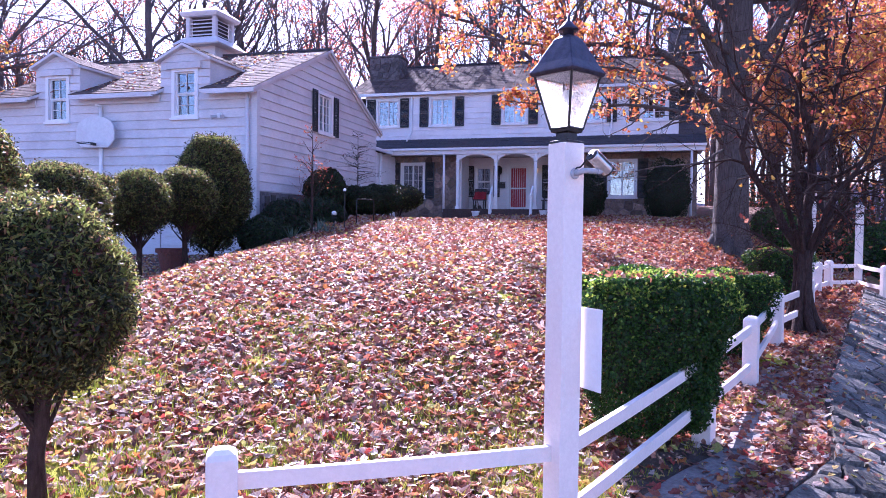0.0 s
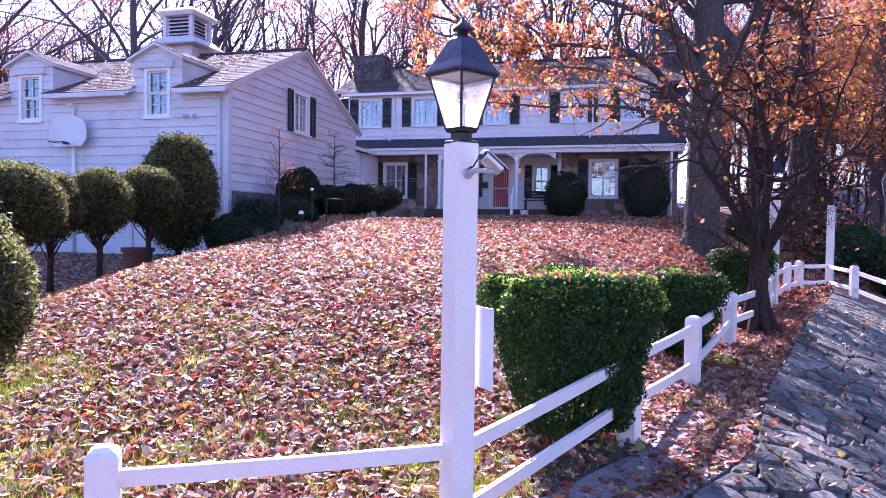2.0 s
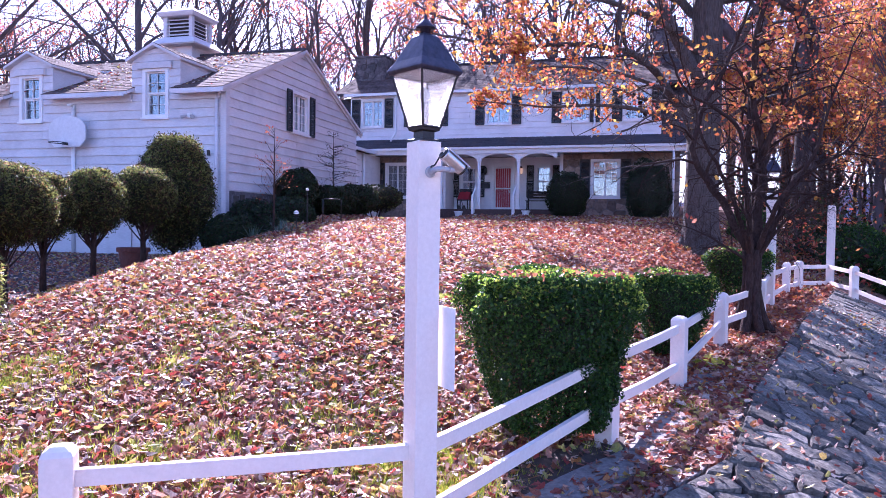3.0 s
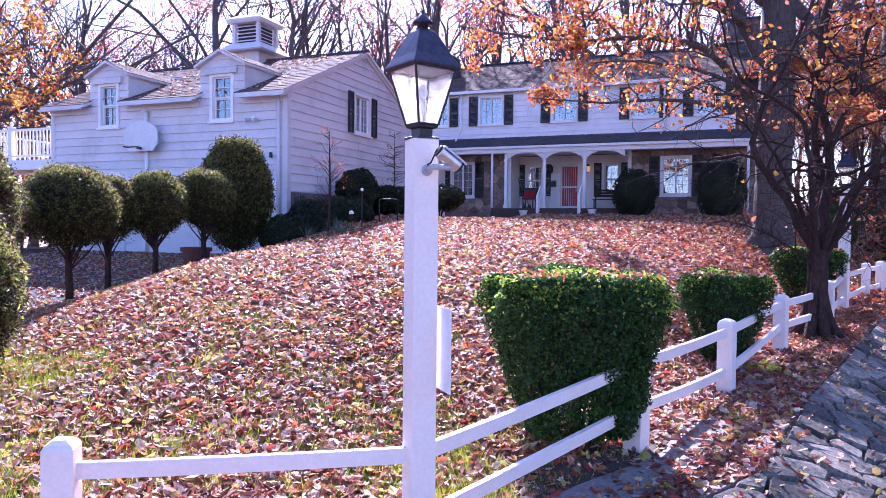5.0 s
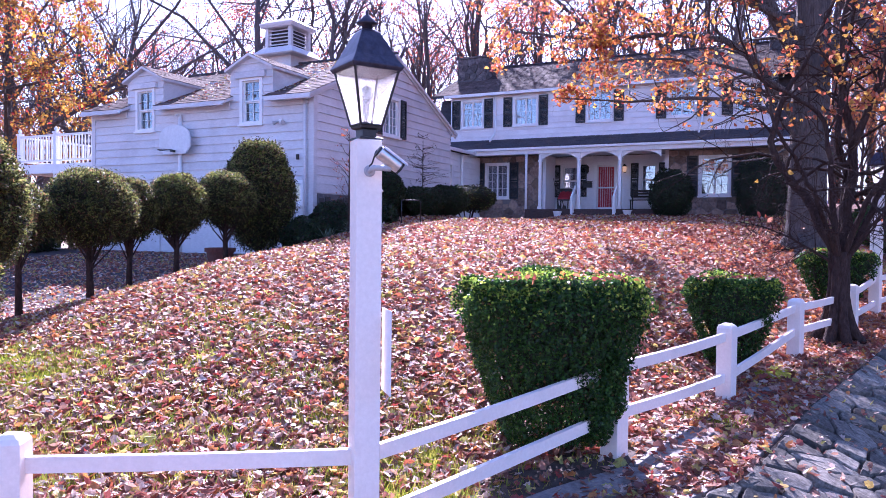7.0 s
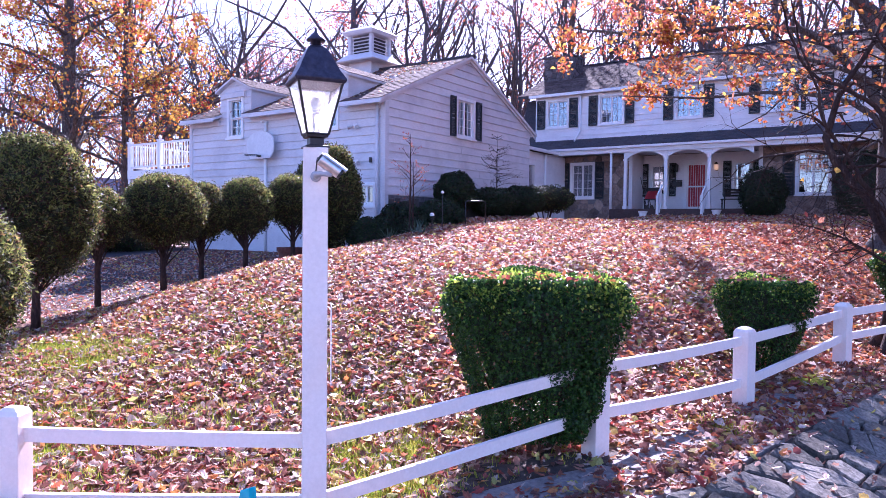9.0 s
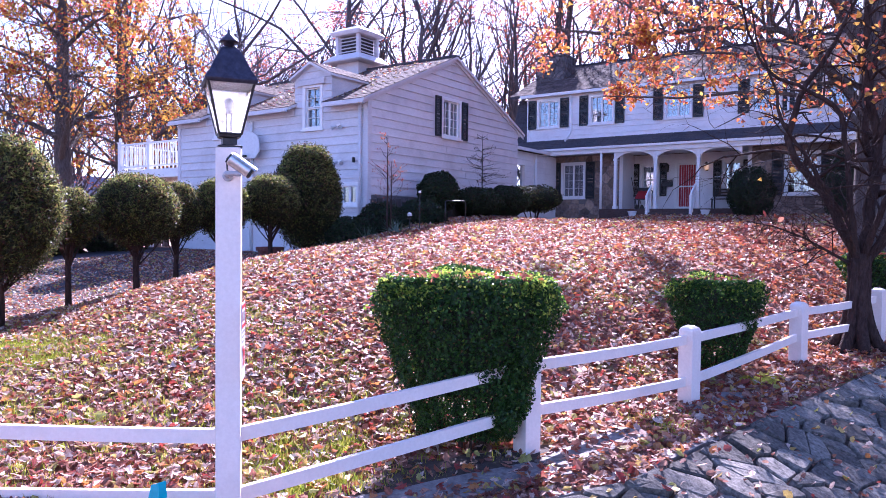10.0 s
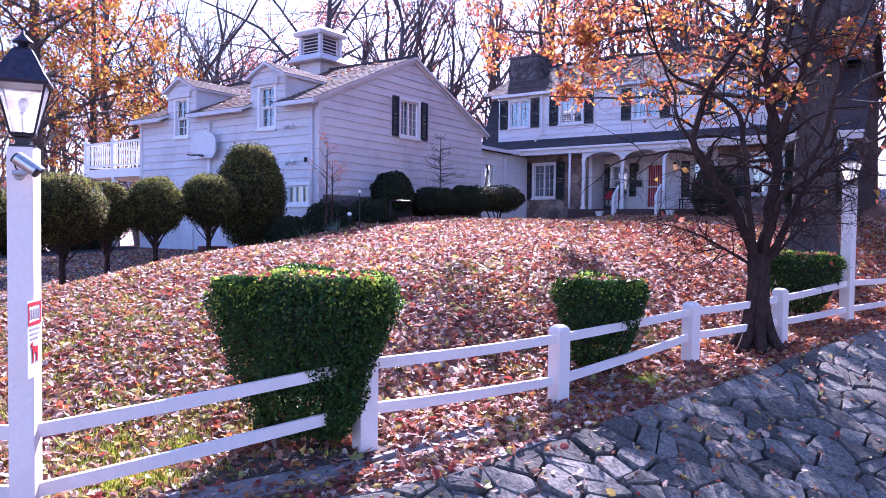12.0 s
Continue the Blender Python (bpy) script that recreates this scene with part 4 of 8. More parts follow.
def build_house():
    up = Plane((HX0, HY, 0), (1, 0, 0), (0, -1, 0))
    width = HX1 - HX0
    wins = [(-12.74, -11.76), (-10.25, -9.22), (-7.0, -6.0), (-3.72, -2.75), (-1.26, -0.3)]
    holes = [(a - HX0, b - HX0, 6.32, 7.5) for a, b in wins]
    m = Mesh()
    wall_with_holes(m, up, lambda z: (0.0, width), 5.2, 7.86, [], holes, -0.16, 0.0)
    w = part("wall", welded(m), WHITE, house, "white lapped siding of the upper storey")
    clapboards(up, lambda z: (0.0, width), 5.66, 7.72, holes, w, WHITE)
    for i, (a, b, c, d) in enumerate(holes):
        window_unit(up, a, b, c, d, house, rows=4, cols=2, curtain=i == 1)
        shutter_on(up, a - 0.5, a - 0.1, c - 0.05, d + 0.06, house)
        shutter_on(up, b + 0.1, b + 0.5, c - 0.05, d + 0.06, house)
    for u in (0.0, width):
        part("corner_board", Mesh().box(HX0 + u - 0.06, HX0 + u + 0.06, HY - 0.05, HY + 0.1, 5.6, 7.8), TRIM, house)
    # upper roof, lower gambrel slopes beside the long dormer, pent roof over the ground floor
    xl, xr, ry, rz = -14.15, 1.2, 34.0, 9.85
    ey, ez = HY - 0.22, 7.80
    m = Mesh()
    m.slab([(xl, ey, ez), (xr, ey, ez), (xr, ry, rz), (xl, ry, rz)], (0, 0, -0.1))
    m.slab([(xl, ry, rz + 0.002), (xr, ry, rz + 0.002), (xr, 38.3, ez), (xl, 38.3, ez)], (0, 0, -0.1))
    roof = part("roof", m, DARK_ROOF, house, "low-pitched roof of weathered grey shingles")
    shingle_slope((xl, ey, ez), (xr, ey, ez), (xr, ry, rz), (xl, ry, rz), roof, ROOF, lift=0.004)
    shingle_slope((xr, 38.3, ez), (xl, 38.3, ez), (xl, ry, rz), (xr, ry, rz), roof, ROOF, course=0.6, lift=0.004)
    part("ridge_cap", Mesh().box(xl, xr, ry - 0.1, ry + 0.1, rz, rz + 0.06), DARK_ROOF, roof)
    part("gutter", Mesh().box(xl + 0.6, xr - 0.8, ey - 0.1, ey + 0.02, ez - 0.14, ez - 0.02), TRIM, house, "white painted gutter")
    m = Mesh()
    py, pz = 29.02, 5.27
    ty = HY + 0.02
    m.slab([(xl, py, pz), (xr, py, pz), (xr, ty, 5.74), (xl, ty, 5.74)], (0, 0, -0.08))
    pent = part("pent_roof", m, DARK_ROOF, house, "dark shingled pent roof above the porch")
    shingle_slope((xl, py, pz), (xr, py, pz), (xr, ty, 5.74), (xl, ty, 5.74), pent, DARK_ROOF, course=0.22, thick=0.02, lift=0.004)
    for a, b in ((xl, HX0 - 0.065), (HX1 + 0.065, xr)):
        m = Mesh().slab([(a, ty - 0.1, 5.7), (b, ty - 0.1, 5.7), (b, 30.7, 7.74), (a, 30.7, 7.74)], (0, 0.2, 0))
        g = part("gambrel_slope", m, DARK_ROOF, house, "steep dark shingled slope beside the upper storey")
        shingle_slope((a, ty - 0.1, 5.7), (b, ty - 0.1, 5.7), (b, 30.7, 7.74), (a, 30.7, 7.74), g, DARK_ROOF, course=0.2, thick=0.02, lift=0.004)
    for x in (HX0 + 0.005, HX1 - 0.105):
        m = Mesh().slab([(x, HY + 0.16, 5.2), (x, 30.9, 5.2), (x, 30.9, 7.76), (x, HY + 0.16, 7.76)], (0.1, 0, 0))
        part("dormer_cheek", m, WHITE, house)
    # end and back walls
    for x, mat, label in ((xl + 0.25, WHITE, "white end wall"), (xr - 0.45, DARK_ROOF, "end wall of dark brown shingles")):
        m = Mesh().slab([(x, 30.35, 1.6), (x, 38.1, 1.6), (x, 38.1, 7.7), (x, 34.0, 9.7), (x, 30.75, 7.8), (x, 30.35, 5.2)], (0.2, 0, 0))
        part("wall", m, mat, house, label)
    part("wall", Mesh().box(xl + 0.46, xr - 0.46, 38.0, 38.15, 1.6, 7.72), WHITE, house)
    # near-black floor and walls added inside, shade for the windows to show
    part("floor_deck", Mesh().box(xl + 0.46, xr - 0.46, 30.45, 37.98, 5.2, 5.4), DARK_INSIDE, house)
    shade_lining = Mesh().box(xl + 0.46, xr - 0.46, 32.6, 32.7, 1.7, 5.19)
    shade_lining.box(xl + 0.46, xr - 0.46, 32.6, 32.7, 5.41, 7.7)
    shade_lining.box(xl + 0.46, xr - 0.46, 30.12, 32.59, 7.62, 7.66)
    part("shade_lining", shade_lining, DARK_INSIDE, house)
    # eave beam, soffit and fascia
    part("eave_beam", Mesh().box(xl + 0.05, xr - 0.05, 29.06, 29.3, 4.96, 5.18), TRIM, house, "white eave beam")
    part("gutter", Mesh().box(xl, xr, py - 0.09, py + 0.035, pz - 0.13, pz - 0.04), TRIM, house, "white painted gutter")
    part("soffit", Mesh().box(xl + 0.05, xr - 0.05, 29.31, 31.6, 5.06, 5.1), TRIM, house)
    # ground floor: stone to both sides of a recessed porch
    low = Plane((0, 30.3, 0), (1, 0, 0), (0, -1, 0))
    stone_holes = {"a": (-11.68, -10.65, 3.18, 4.68), "b": (-2.54, -1.46, 3.2, 4.72)}
    for key, (a, b) in {"a": (-13.7, -9.05), "b": (-3.75, 0.95)}.items():
        h = stone_holes[key]
        m = Mesh()
        wall_with_holes(m, low, lambda z: (a, b), 1.7, 5.05, [], [h], -0.25, 0.0)
        sw = part("wall", welded(m), MORTAR, house, "ground-floor wall of coursed brown fieldstone")
        rng = random.Random(11)
        for cx, cz, poly in stone_cells(a, b, 2.1, 5.0, 0.46, 0.27, 5 if key == "a" else 6, 0.014):
            if h[0] - 0.13 < cx < h[1] + 0.13 and h[2] - 0.12 < cz < h[3] + 0.1:
                continue
            part("stone", stone_piece(poly, lambda u, v, t: low.at(u, v, t), -0.02, 0.03, rng, 0.015, 0.9), STONE_WALL, sw)
        window_unit(low, h[0], h[1], h[2], h[3], house, rows=4, cols=2)
        shutter_on(low, h[0] - 0.5, h[0] - 0.1, h[2] - 0.05, h[3] + 0.06, house)
        shutter_on(low, h[1] + 0.1, h[1] + 0.5, h[2] - 0.05, h[3] + 0.06, house)
    back = Plane((0, 31.7, 0), (1, 0, 0), (0, -1, 0))
    ph = [(-8.55, -7.85, 3.3, 4.62), (-5.1, -4.45, 3.3, 4.62), (-7.02, -6.18, 2.72, 4.66)]
    m = Mesh()
    wall_with_holes(m, back, lambda z: (-9.05, -3.75), 2.0, 5.05, [], ph, -0.16, 0.0)
    w = part("wall", welded(m), WHITE, house, "white wall at the back of the porch")
    for x in (-9.05, -3.9):
        part("wall", Mesh().box(x, x + 0.15, 30.302, 31.698, 2.0, 5.05), WHITE, house)
    for a, b, c, d in ph[:2]:
        window_unit(back, a, b, c, d, house, rows=2, cols=2, hung=True, curtain=True)
    for a, b in ((-8.98, -8.66), (-7.74, -7.45), (-5.52, -5.2), (-4.35, -4.03)):
        shutter_on(back, a, b, 3.25, 4.68, house)
    # red front door behind a white security grille
    m = Mesh()
    for q in ([(-7.12, 2.66), (-7.0, 2.66), (-7.0, 4.78), (-7.12, 4.78)], [(-6.2, 2.66), (-6.08, 2.66), (-6.08, 4.78), (-6.2, 4.78)], [(-7.0, 4.64), (-6.2, 4.64), (-6.2, 4.78), (-7.0, 4.78)]):
        back.prism(m, q, -0.1, 0.05)
    part("door_casing", m, TRIM, house)
    m = Mesh()
    back.prism(m, [(-6.99, 2.72), (-6.21, 2.72), (-6.21, 4.63), (-6.99, 4.63)], -0.12, -0.07)
    for a, b, c, d in ((-6.92, -6.63, 2.85, 3.6), (-6.57, -6.28, 2.85, 3.6), (-6.92, -6.63, 3.72, 4.5), (-6.57, -6.28, 3.72, 4.5)):
        back.prism(m, [(a, c), (b, c), (b, d), (a, d)], -0.069, -0.055)
    door = part("front_door", m, RED_DOOR, house, "red panelled front door behind a white grille")
    m = Mesh()
    for q in ([(-6.99, 2.72), (-6.94, 2.72), (-6.94, 4.63), (-6.99, 4.63)], [(-6.26, 2.72), (-6.21, 2.72), (-6.21, 4.63), (-6.26, 4.63)], [(-6.94, 2.72), (-6.26, 2.72), (-6.26, 2.8), (-6.94, 2.8)], [(-6.94, 4.56), (-6.26, 4.56), (-6.26, 4.63), (-6.94, 4.63)], [(-6.94, 3.62), (-6.26, 3.62), (-6.26, 3.68), (-6.94, 3.68)]):
        back.prism(m, q, -0.03, 0.0)
    for k in range(1, 7):
        u = -6.94 + 0.68 * k / 7
        for z0, z1 in ((2.8, 3.62), (3.68, 4.56)):
            back.prism(m, [(u - 0.006, z0), (u + 0.006, z0), (u + 0.006, z1), (u - 0.006, z1)], -0.024, -0.012)
    part("security_grille", m, TRIM, door, "white barred storm door")
    part("door_handle", Mesh().tube([(-6.28, 31.66, 3.55), (-6.28, 31.6, 3.55), (-6.28, 31.6, 3.45)], [0.012] * 3, 8), STEEL, door)
    # porch floor, step, posts with arched valances
    part("porch_floor", Mesh().box(-9.4, -3.5, 29.0, 31.69, 2.2, 2.64), DARK_BRICK, house, "dark brick porch floor", bevel=0.02)
    part("porch_step", Mesh().box(-7.5, -5.3, 28.6, 28.99, 2.0, 2.48), DARK_BRICK, house, bevel=0.02)
    posts = [-8.78, -7.12, -5.45, -3.8]
    for x in posts[:-1]:
        m = Mesh().box(x - 0.06, x + 0.06, 29.12, 29.24, 2.64, 4.96)
        m.box(x - 0.09, x + 0.09, 29.09, 29.27, 2.64, 2.76)
        m.box(x - 0.085, x + 0.085, 29.095, 29.265, 4.62, 4.7)
        part("porch_post", m, TRIM, house, "white square porch post", bevel=0.006)
    for a, b in zip(posts, posts[1:]):
        m = Mesh()
        n = 14
        lo = lambda t: 4.94 - 0.24 * abs(2 * t - 1) ** 2.6
        for k in range(n):
            s, e = k / n, (k + 1) / n
            xs, xe = a + 0.061 + (b - a - 0.122) * s, a + 0.061 + (b - a - 0.122) * e
            m.hexa([(xs, 29.15, lo(s)), (xe, 29.15, lo(e)), (xe, 29.21, lo(e)), (xs, 29.21, lo(s)), (xs, 29.15, 4.96), (xe, 29.15, 4.96), (xe, 29.21, 4.96), (xs, 29.21, 4.96)])
        part("arched_valance", m, TRIM, house)
    part("downspout", Mesh().tube([(-9.38, 29.1, 5.0), (-9.38, 29.1, 2.5)], [0.05, 0.05], 10), TRIM, house, smooth=True)
    part("downspout", Mesh().tube([(0.66, 29.1, 5.0), (0.66, 29.1, 2.1)], [0.05, 0.05], 10), TRIM, house, smooth=True)
    for x in (-11.1, -2.45):
        pts = [(x, HY - 0.14, 7.66), (x, HY - 0.12, 6.1), (x - 0.02, HY - 0.2, 5.95), (x - 0.08, HY - 0.55, 5.6)]
        part("downspout", Mesh().tube(pts, [0.04] * 4, 8), TRIM, house, smooth=True)
    for x, s in ((-7.25, 1), (-5.55, 1)):
        m = Mesh()
        m.box(x - 0.05, x + 0.05, 28.55, 28.65, 2.25, 3.15)
        m.slab([(x - 0.03, 28.6, 3.08), (x - 0.03, 28.6, 3.2), (x - 0.03, 29.12, 3.6), (x - 0.03, 29.12, 3.48)], (0.06, 0, 0))
        m.box(x - 0.03, x + 0.03, 28.8, 28.85, 2.48, 3.3)
        m.box(x - 0.03, x + 0.03, 28.98, 29.03, 2.64, 3.42)
        part("step_railing", m, TRIM, house, "white slanted handrail beside the steps")
    # chimneys
    for cx, cy, w, d, z0, z1, seed in ((-13.15, 32.4, 1.5, 1.1, 7.4, 9.9, 1), (0.4, 33.2, 1.2, 1.0, 8.0, 10.6, 2)):
        m = Mesh().box(cx - w / 2 + 0.03, cx + w / 2 - 0.03, cy - d / 2 + 0.03, cy + d / 2 - 0.03, z0, z1)
        ch = part("chimney", m, CHIMNEY, house, "dark stone chimney")
        rng = random.Random(seed)
        for (o, al, out, length) in (((cx - w / 2, cy - d / 2, 0), (1, 0, 0), (0, -1, 0), w), ((cx + w / 2, cy - d / 2, 0), (0, 1, 0), (1, 0, 0), d), ((cx - w / 2, cy + d / 2, 0), (0, -1, 0), (-1, 0, 0), d)):
            pl = Plane(o, al, out)
            for _, _, poly in stone_cells(0, length, z0, z1, 0.42, 0.26, seed, 0.014):
                part("stone", stone_piece(poly, lambda u, v, t: pl.at(u, v, t), -0.035, 0.025, rng, 0.015, 0.9), CHIMNEY, ch)
        part("chimney_cap", Mesh().box(cx - w / 2 - 0.06, cx + w / 2 + 0.06, cy - d / 2 - 0.06, cy + d / 2 + 0.06, z1, z1 + 0.1), CHIMNEY, ch, bevel=0.02)


build_house()


def build_link():
    link = thing("link_wing", "low white clapboard link between garage and house", "house")
    pl = Plane((-12.0, 23.9, 0), (0, 1, 0), (1, 0, 0))
    hole = [(2.6, 3.4, 2.5, 4.5)]
    m = Mesh()
    wall_with_holes(m, pl, lambda z: (0.11, 6.35), 1.6, 4.98, [], hole, -0.15, 0.0)
    w = part("wall", welded(m), WHITE, link, "white lapped siding")
    clapboards(pl, lambda z: (0.11, 6.3), 2.3, 4.9, hole, w, WHITE)
    m = Mesh().box(-16.5, -11.75, 24.05, 29.9, 5.02, 5.12)
    part("roof", m, ROOF, link, "flat shingled roof")
    part("gutter", Mesh().box(-11.78, -11.66, 24.4, 29.0, 4.98, 5.1), TRIM, link)
    part("downspout", Mesh().tube([(-11.9, 28.1, 4.95), (-11.9, 28.1, 2.4)], [0.05, 0.05], 8), TRIM, link, smooth=True)
    m = Mesh()
    pl.prism(m, [(2.6, 2.5), (2.68, 2.5), (2.68, 4.5), (2.6, 4.5)], -0.1, 0.05)
    pl.prism(m, [(3.32, 2.5), (3.4, 2.5), (3.4, 4.5), (3.32, 4.5)], -0.1, 0.05)
    pl.prism(m, [(2.68, 4.42), (3.32, 4.42), (3.32, 4.5), (2.68, 4.5)], -0.1, 0.05)
    fr = part("side_door", m, TRIM, link, "white framed glass side door")
    g = Mesh()
    pl.prism(g, [(2.69, 2.52), (3.31, 2.52), (3.31, 4.41), (2.69, 4.41)], -0.06, -0.05)
    part("pane", g, GLASS, fr).visible_shadow = False
    part("wall", Mesh().box(-16.5, -16.35, 24.0, 30.0, 1.6, 5.0), WHITE, link)


build_link()


# ---- fence and lamp posts ----
def gz(x, y):
    return float(ground_z(x, y))


def square_post(x, y, z0, z1, half, turn, cap=True):
    """A square post with chamfered arrises and a shallow pointed cap."""
    c, b = half, half * 0.86
    levels = [(c, z0), (c, z1 - 0.055), (c, z1 - 0.05), (b * 0.98, z1 - 0.022), (half * 0.45, z1)] if cap else [(c, z0), (c, z1 - 0.006), (c * 0.96, z1)]
    m = Mesh()
    k = half * 0.05
    for h, z in levels:
        for px, py in ((-h, -h + k), (-h + k, -h), (h - k, -h), (h, -h + k), (h, h - k), (h - k, h), (-h + k, h), (-h, h - k)):
            m.v.append((px, py, z))
    n = len(levels)
    for i in range(n - 1):
        for j in range(8):
            a, b2 = i * 8 + j, i * 8 + (j + 1) % 8
            m.f.append((a, b2, b2 + 8, a + 8))
    m.f.append(tuple(range((n - 1) * 8, n * 8)))
    m.f.append(tuple(range(7, -1, -1)))
    return m.move(pose(x, y, 0, 0, 0, turn))


P3X, P3Y = -0.50, 6.26
FENCE_POSTS = [  # x, y, ground, top, upper rail, lower rail; None: rails run past a lamp post
    (-3.17, 2.92, -0.2, 0.65, 0.47, 0.03),
    (-1.5, 4.0, None, None, 0.465, 0.06),
    (P3X, P3Y, -0.05, 0.80, 0.70, 0.32),
    (0.18, 8.55, -0.05, 0.85, 0.71, 0.27),
    (0.85, 10.96, 0.12, 0.95, 0.82, 0.51),
    (1.6, 12.62, 0.2, 1.06, 0.91, 0.58),
    (2.15, 15.35, None, None, 1.0, 0.56),
    (3.0, 18.6, 0.28, 1.12, 0.97, 0.56),
    (3.45, 19.6, 0.27, 1.13, 0.98, 0.57),
    (4.36, 20.66, None, None, 0.96, 0.54),
    (4.6, 19.2, 0.2, 1.05, 0.9, 0.48),
    (4.95, 17.4, 0.0, 0.85, 0.7, 0.28),
    (5.3, 15.4, -0.2, 0.65, 0.5, 0.08),
]


def build_fence():
    fence = thing("rail_fence", "white painted two-rail fence along the lawn's edge", "fence")
    pts = FENCE_POSTS
    for i, (x, y, g, t, up, low) in enumerate(pts):
        a, b = pts[max(i - 1, 0)], pts[min(i + 1, len(pts) - 1)]
        turn = math.degrees(math.atan2(b[1] - a[1], b[0] - a[0]))
        if g is not None:
            part("post", square_post(x, y, min(g, gz(x, y)) - 0.12, t, 0.082, turn), FENCE, fence)
        if i + 1 < len(pts):
            q = pts[i + 1]
            d = Vector((q[0] - x, q[1] - y, 0)).normalized()
            side = Vector((-d.y, d.x, 0)) * 0.02
            for h0, h1 in ((up, q[4]), (low, q[5])):
                n = 8
                m = Mesh()
                rng = random.Random(i * 7 + int(h0 * 100))
                sag = rng.uniform(0.0, 0.02)
                for k in range(n + 1):
                    s = k / n
                    c = Vector((x + (q[0] - x) * s, y + (q[1] - y) * s, h0 + (h1 - h0) * s - sag * 4 * s * (1 - s)))
                    for sd, dz in ((-1, -0.047), (1, -0.047), (1, 0.047), (-1, 0.047)):
                        m.v.append(tuple(c + side * sd + Vector((0, 0, dz))))
                for k in range(n):
                    for j in range(4):
                        a0, b0 = k * 4 + j, k * 4 + (j + 1) % 4
                        m.f.append((a0, b0, b0 + 4, a0 + 4))
                m.f += [(3, 2, 1, 0), (n * 4, n * 4 + 1, n * 4 + 2, n * 4 + 3)]
                part("rail", m, FENCE, fence)


build_fence()


def ring4(m, x, y, turn, levels):
    """Stacked squares (half width, z) as a four-sided shell with rounded hips left sharp."""
    n0 = len(m.v)
    t = radians(turn)
    for h, z in levels:
        for a in (-135, -45, 45, 135):
            r = h * math.sqrt(2)
            m.v.append((x + r * math.cos(t + radians(a)), y + r * math.sin(t + radians(a)), z))
    for i in range(len(levels) - 1):
        for j in range(4):
            a, b = n0 + i * 4 + j, n0 + i * 4 + (j + 1) % 4
            m.f.append((a, b, b + 4, a + 4))
    m.f.append((n0 + 3, n0 + 2, n0 + 1, n0))
    k = n0 + (len(levels) - 1) * 4
    m.f.append((k, k + 1, k + 2, k + 3))
    return m


def lamp_post(x, y, ground, top, turn, label, half=0.0825, tilt=0.0):
    lamp = thing("lamp_post", label, "street lamp", "lamp posts along the fence")
    part("post", square_post(x, y, ground, top, half, turn, cap=False), FENCE, lamp, "tall square white post")
    z = top
    turn += 11  # the lantern sits a little askew on its post
    m = Mesh()
    ring4(m, x, y, turn, [(0.075, z), (0.075, z + 0.012), (0.045, z + 0.02), (0.045, z + 0.06), (0.066, z + 0.068), (0.07, z + 0.085)])
    part("neck", m, IRON, lamp, "black metal neck")
    zb, zt, b, t = z + 0.085, z + 0.425, 0.068, 0.145
    fr = Mesh()
    th = radians(turn)
    cor = lambda h, a: (x + h * math.sqrt(2) * math.cos(th + radians(a)), y + h * math.sqrt(2) * math.sin(th + radians(a)))
    for a in (-135, -45, 45, 135):
        p, q = cor(b, a), cor(t, a)
        fr.tube([(*p, zb), (*q, zt)], [0.008, 0.008], 6)
        p2, q2 = cor(b, a + 90), cor(t, a + 90)
        fr.tube([(*p, zb + 0.004), (*p2, zb + 0.004)], [0.008, 0.008], 6)
        fr.tube([(*q, zt - 0.004), (*q2, zt - 0.004)], [0.009, 0.009], 6)
    part("lantern_frame", fr, IRON, lamp, "black lantern frame with four corner bars")
    for a in (-135, -45, 45, 135):
        g = Mesh()
        p, q, r, s = cor(b - 0.003, a), cor(b - 0.003, a + 90), cor(t - 0.003, a + 90), cor(t - 0.003, a)
        n = Vector((math.cos(th + radians(a + 45)), math.sin(th + radians(a + 45)), 0)) * 0.003
        g.slab([(*p, zb + 0.006), (*q, zb + 0.006), (*r, zt - 0.006), (*s, zt - 0.006)], n)
        part("glass_pane", g, LANTERN_GLASS, lamp, "dusty clear lantern glass").visible_shadow = False
    roof = Mesh()
    ring4(roof, x, y, turn, [(t + 0.008, zt - 0.026), (t + 0.020, zt - 0.004), (t + 0.012, zt + 0.012), (0.130, zt + 0.055), (0.108, zt + 0.105), (0.084, zt + 0.155), (0.060, zt + 0.203), (0.04, zt + 0.222)])
    part("lantern_roof", roof, COPPER, lamp, "dark domed lantern roof", bevel=0.006)
    part("chimney", Mesh().turned((x, y, zt + 0.22), [(0.032, 0), (0.032, 0.035), (0.062, 0.036), (0.06, 0.045), (0.034, 0.07), (0.024, 0.085), (0.012, 0.09), (0.008, 0.115), (0.001, 0.125)], 20), COPPER, lamp, smooth=True)
    part("bulb_holder", Mesh().turned((x, y, zb), [(0.02, 0), (0.02, 0.12), (0.024, 0.125), (0.024, 0.15)], 14), GREY_PLASTIC, lamp, smooth=True)
    part("bulb", Mesh().turned((x, y, zb + 0.15), [(0.016, 0), (0.026, 0.02), (0.032, 0.045), (0.028, 0.07), (0.014, 0.085), (0.002, 0.09)], 16), BULB, lamp, "white frosted bulb", smooth=True)
    return lamp


lamp_post(-1.5, 4.0, -0.35, 2.35, -43, "white lamp post with a black four-sided lantern by the fence", half=0.0775)
lamp_post(2.15, 15.35, 0.1, 2.62, -20, "white lamp post with a dark lantern beside a twiggy tree", half=0.085)
part_post = lone(part("tall_post", square_post(4.42, 20.78, -0.1, 2.58, 0.09, -20, cap=True), FENCE), "tall plain white post at the fence's far turn", "post")


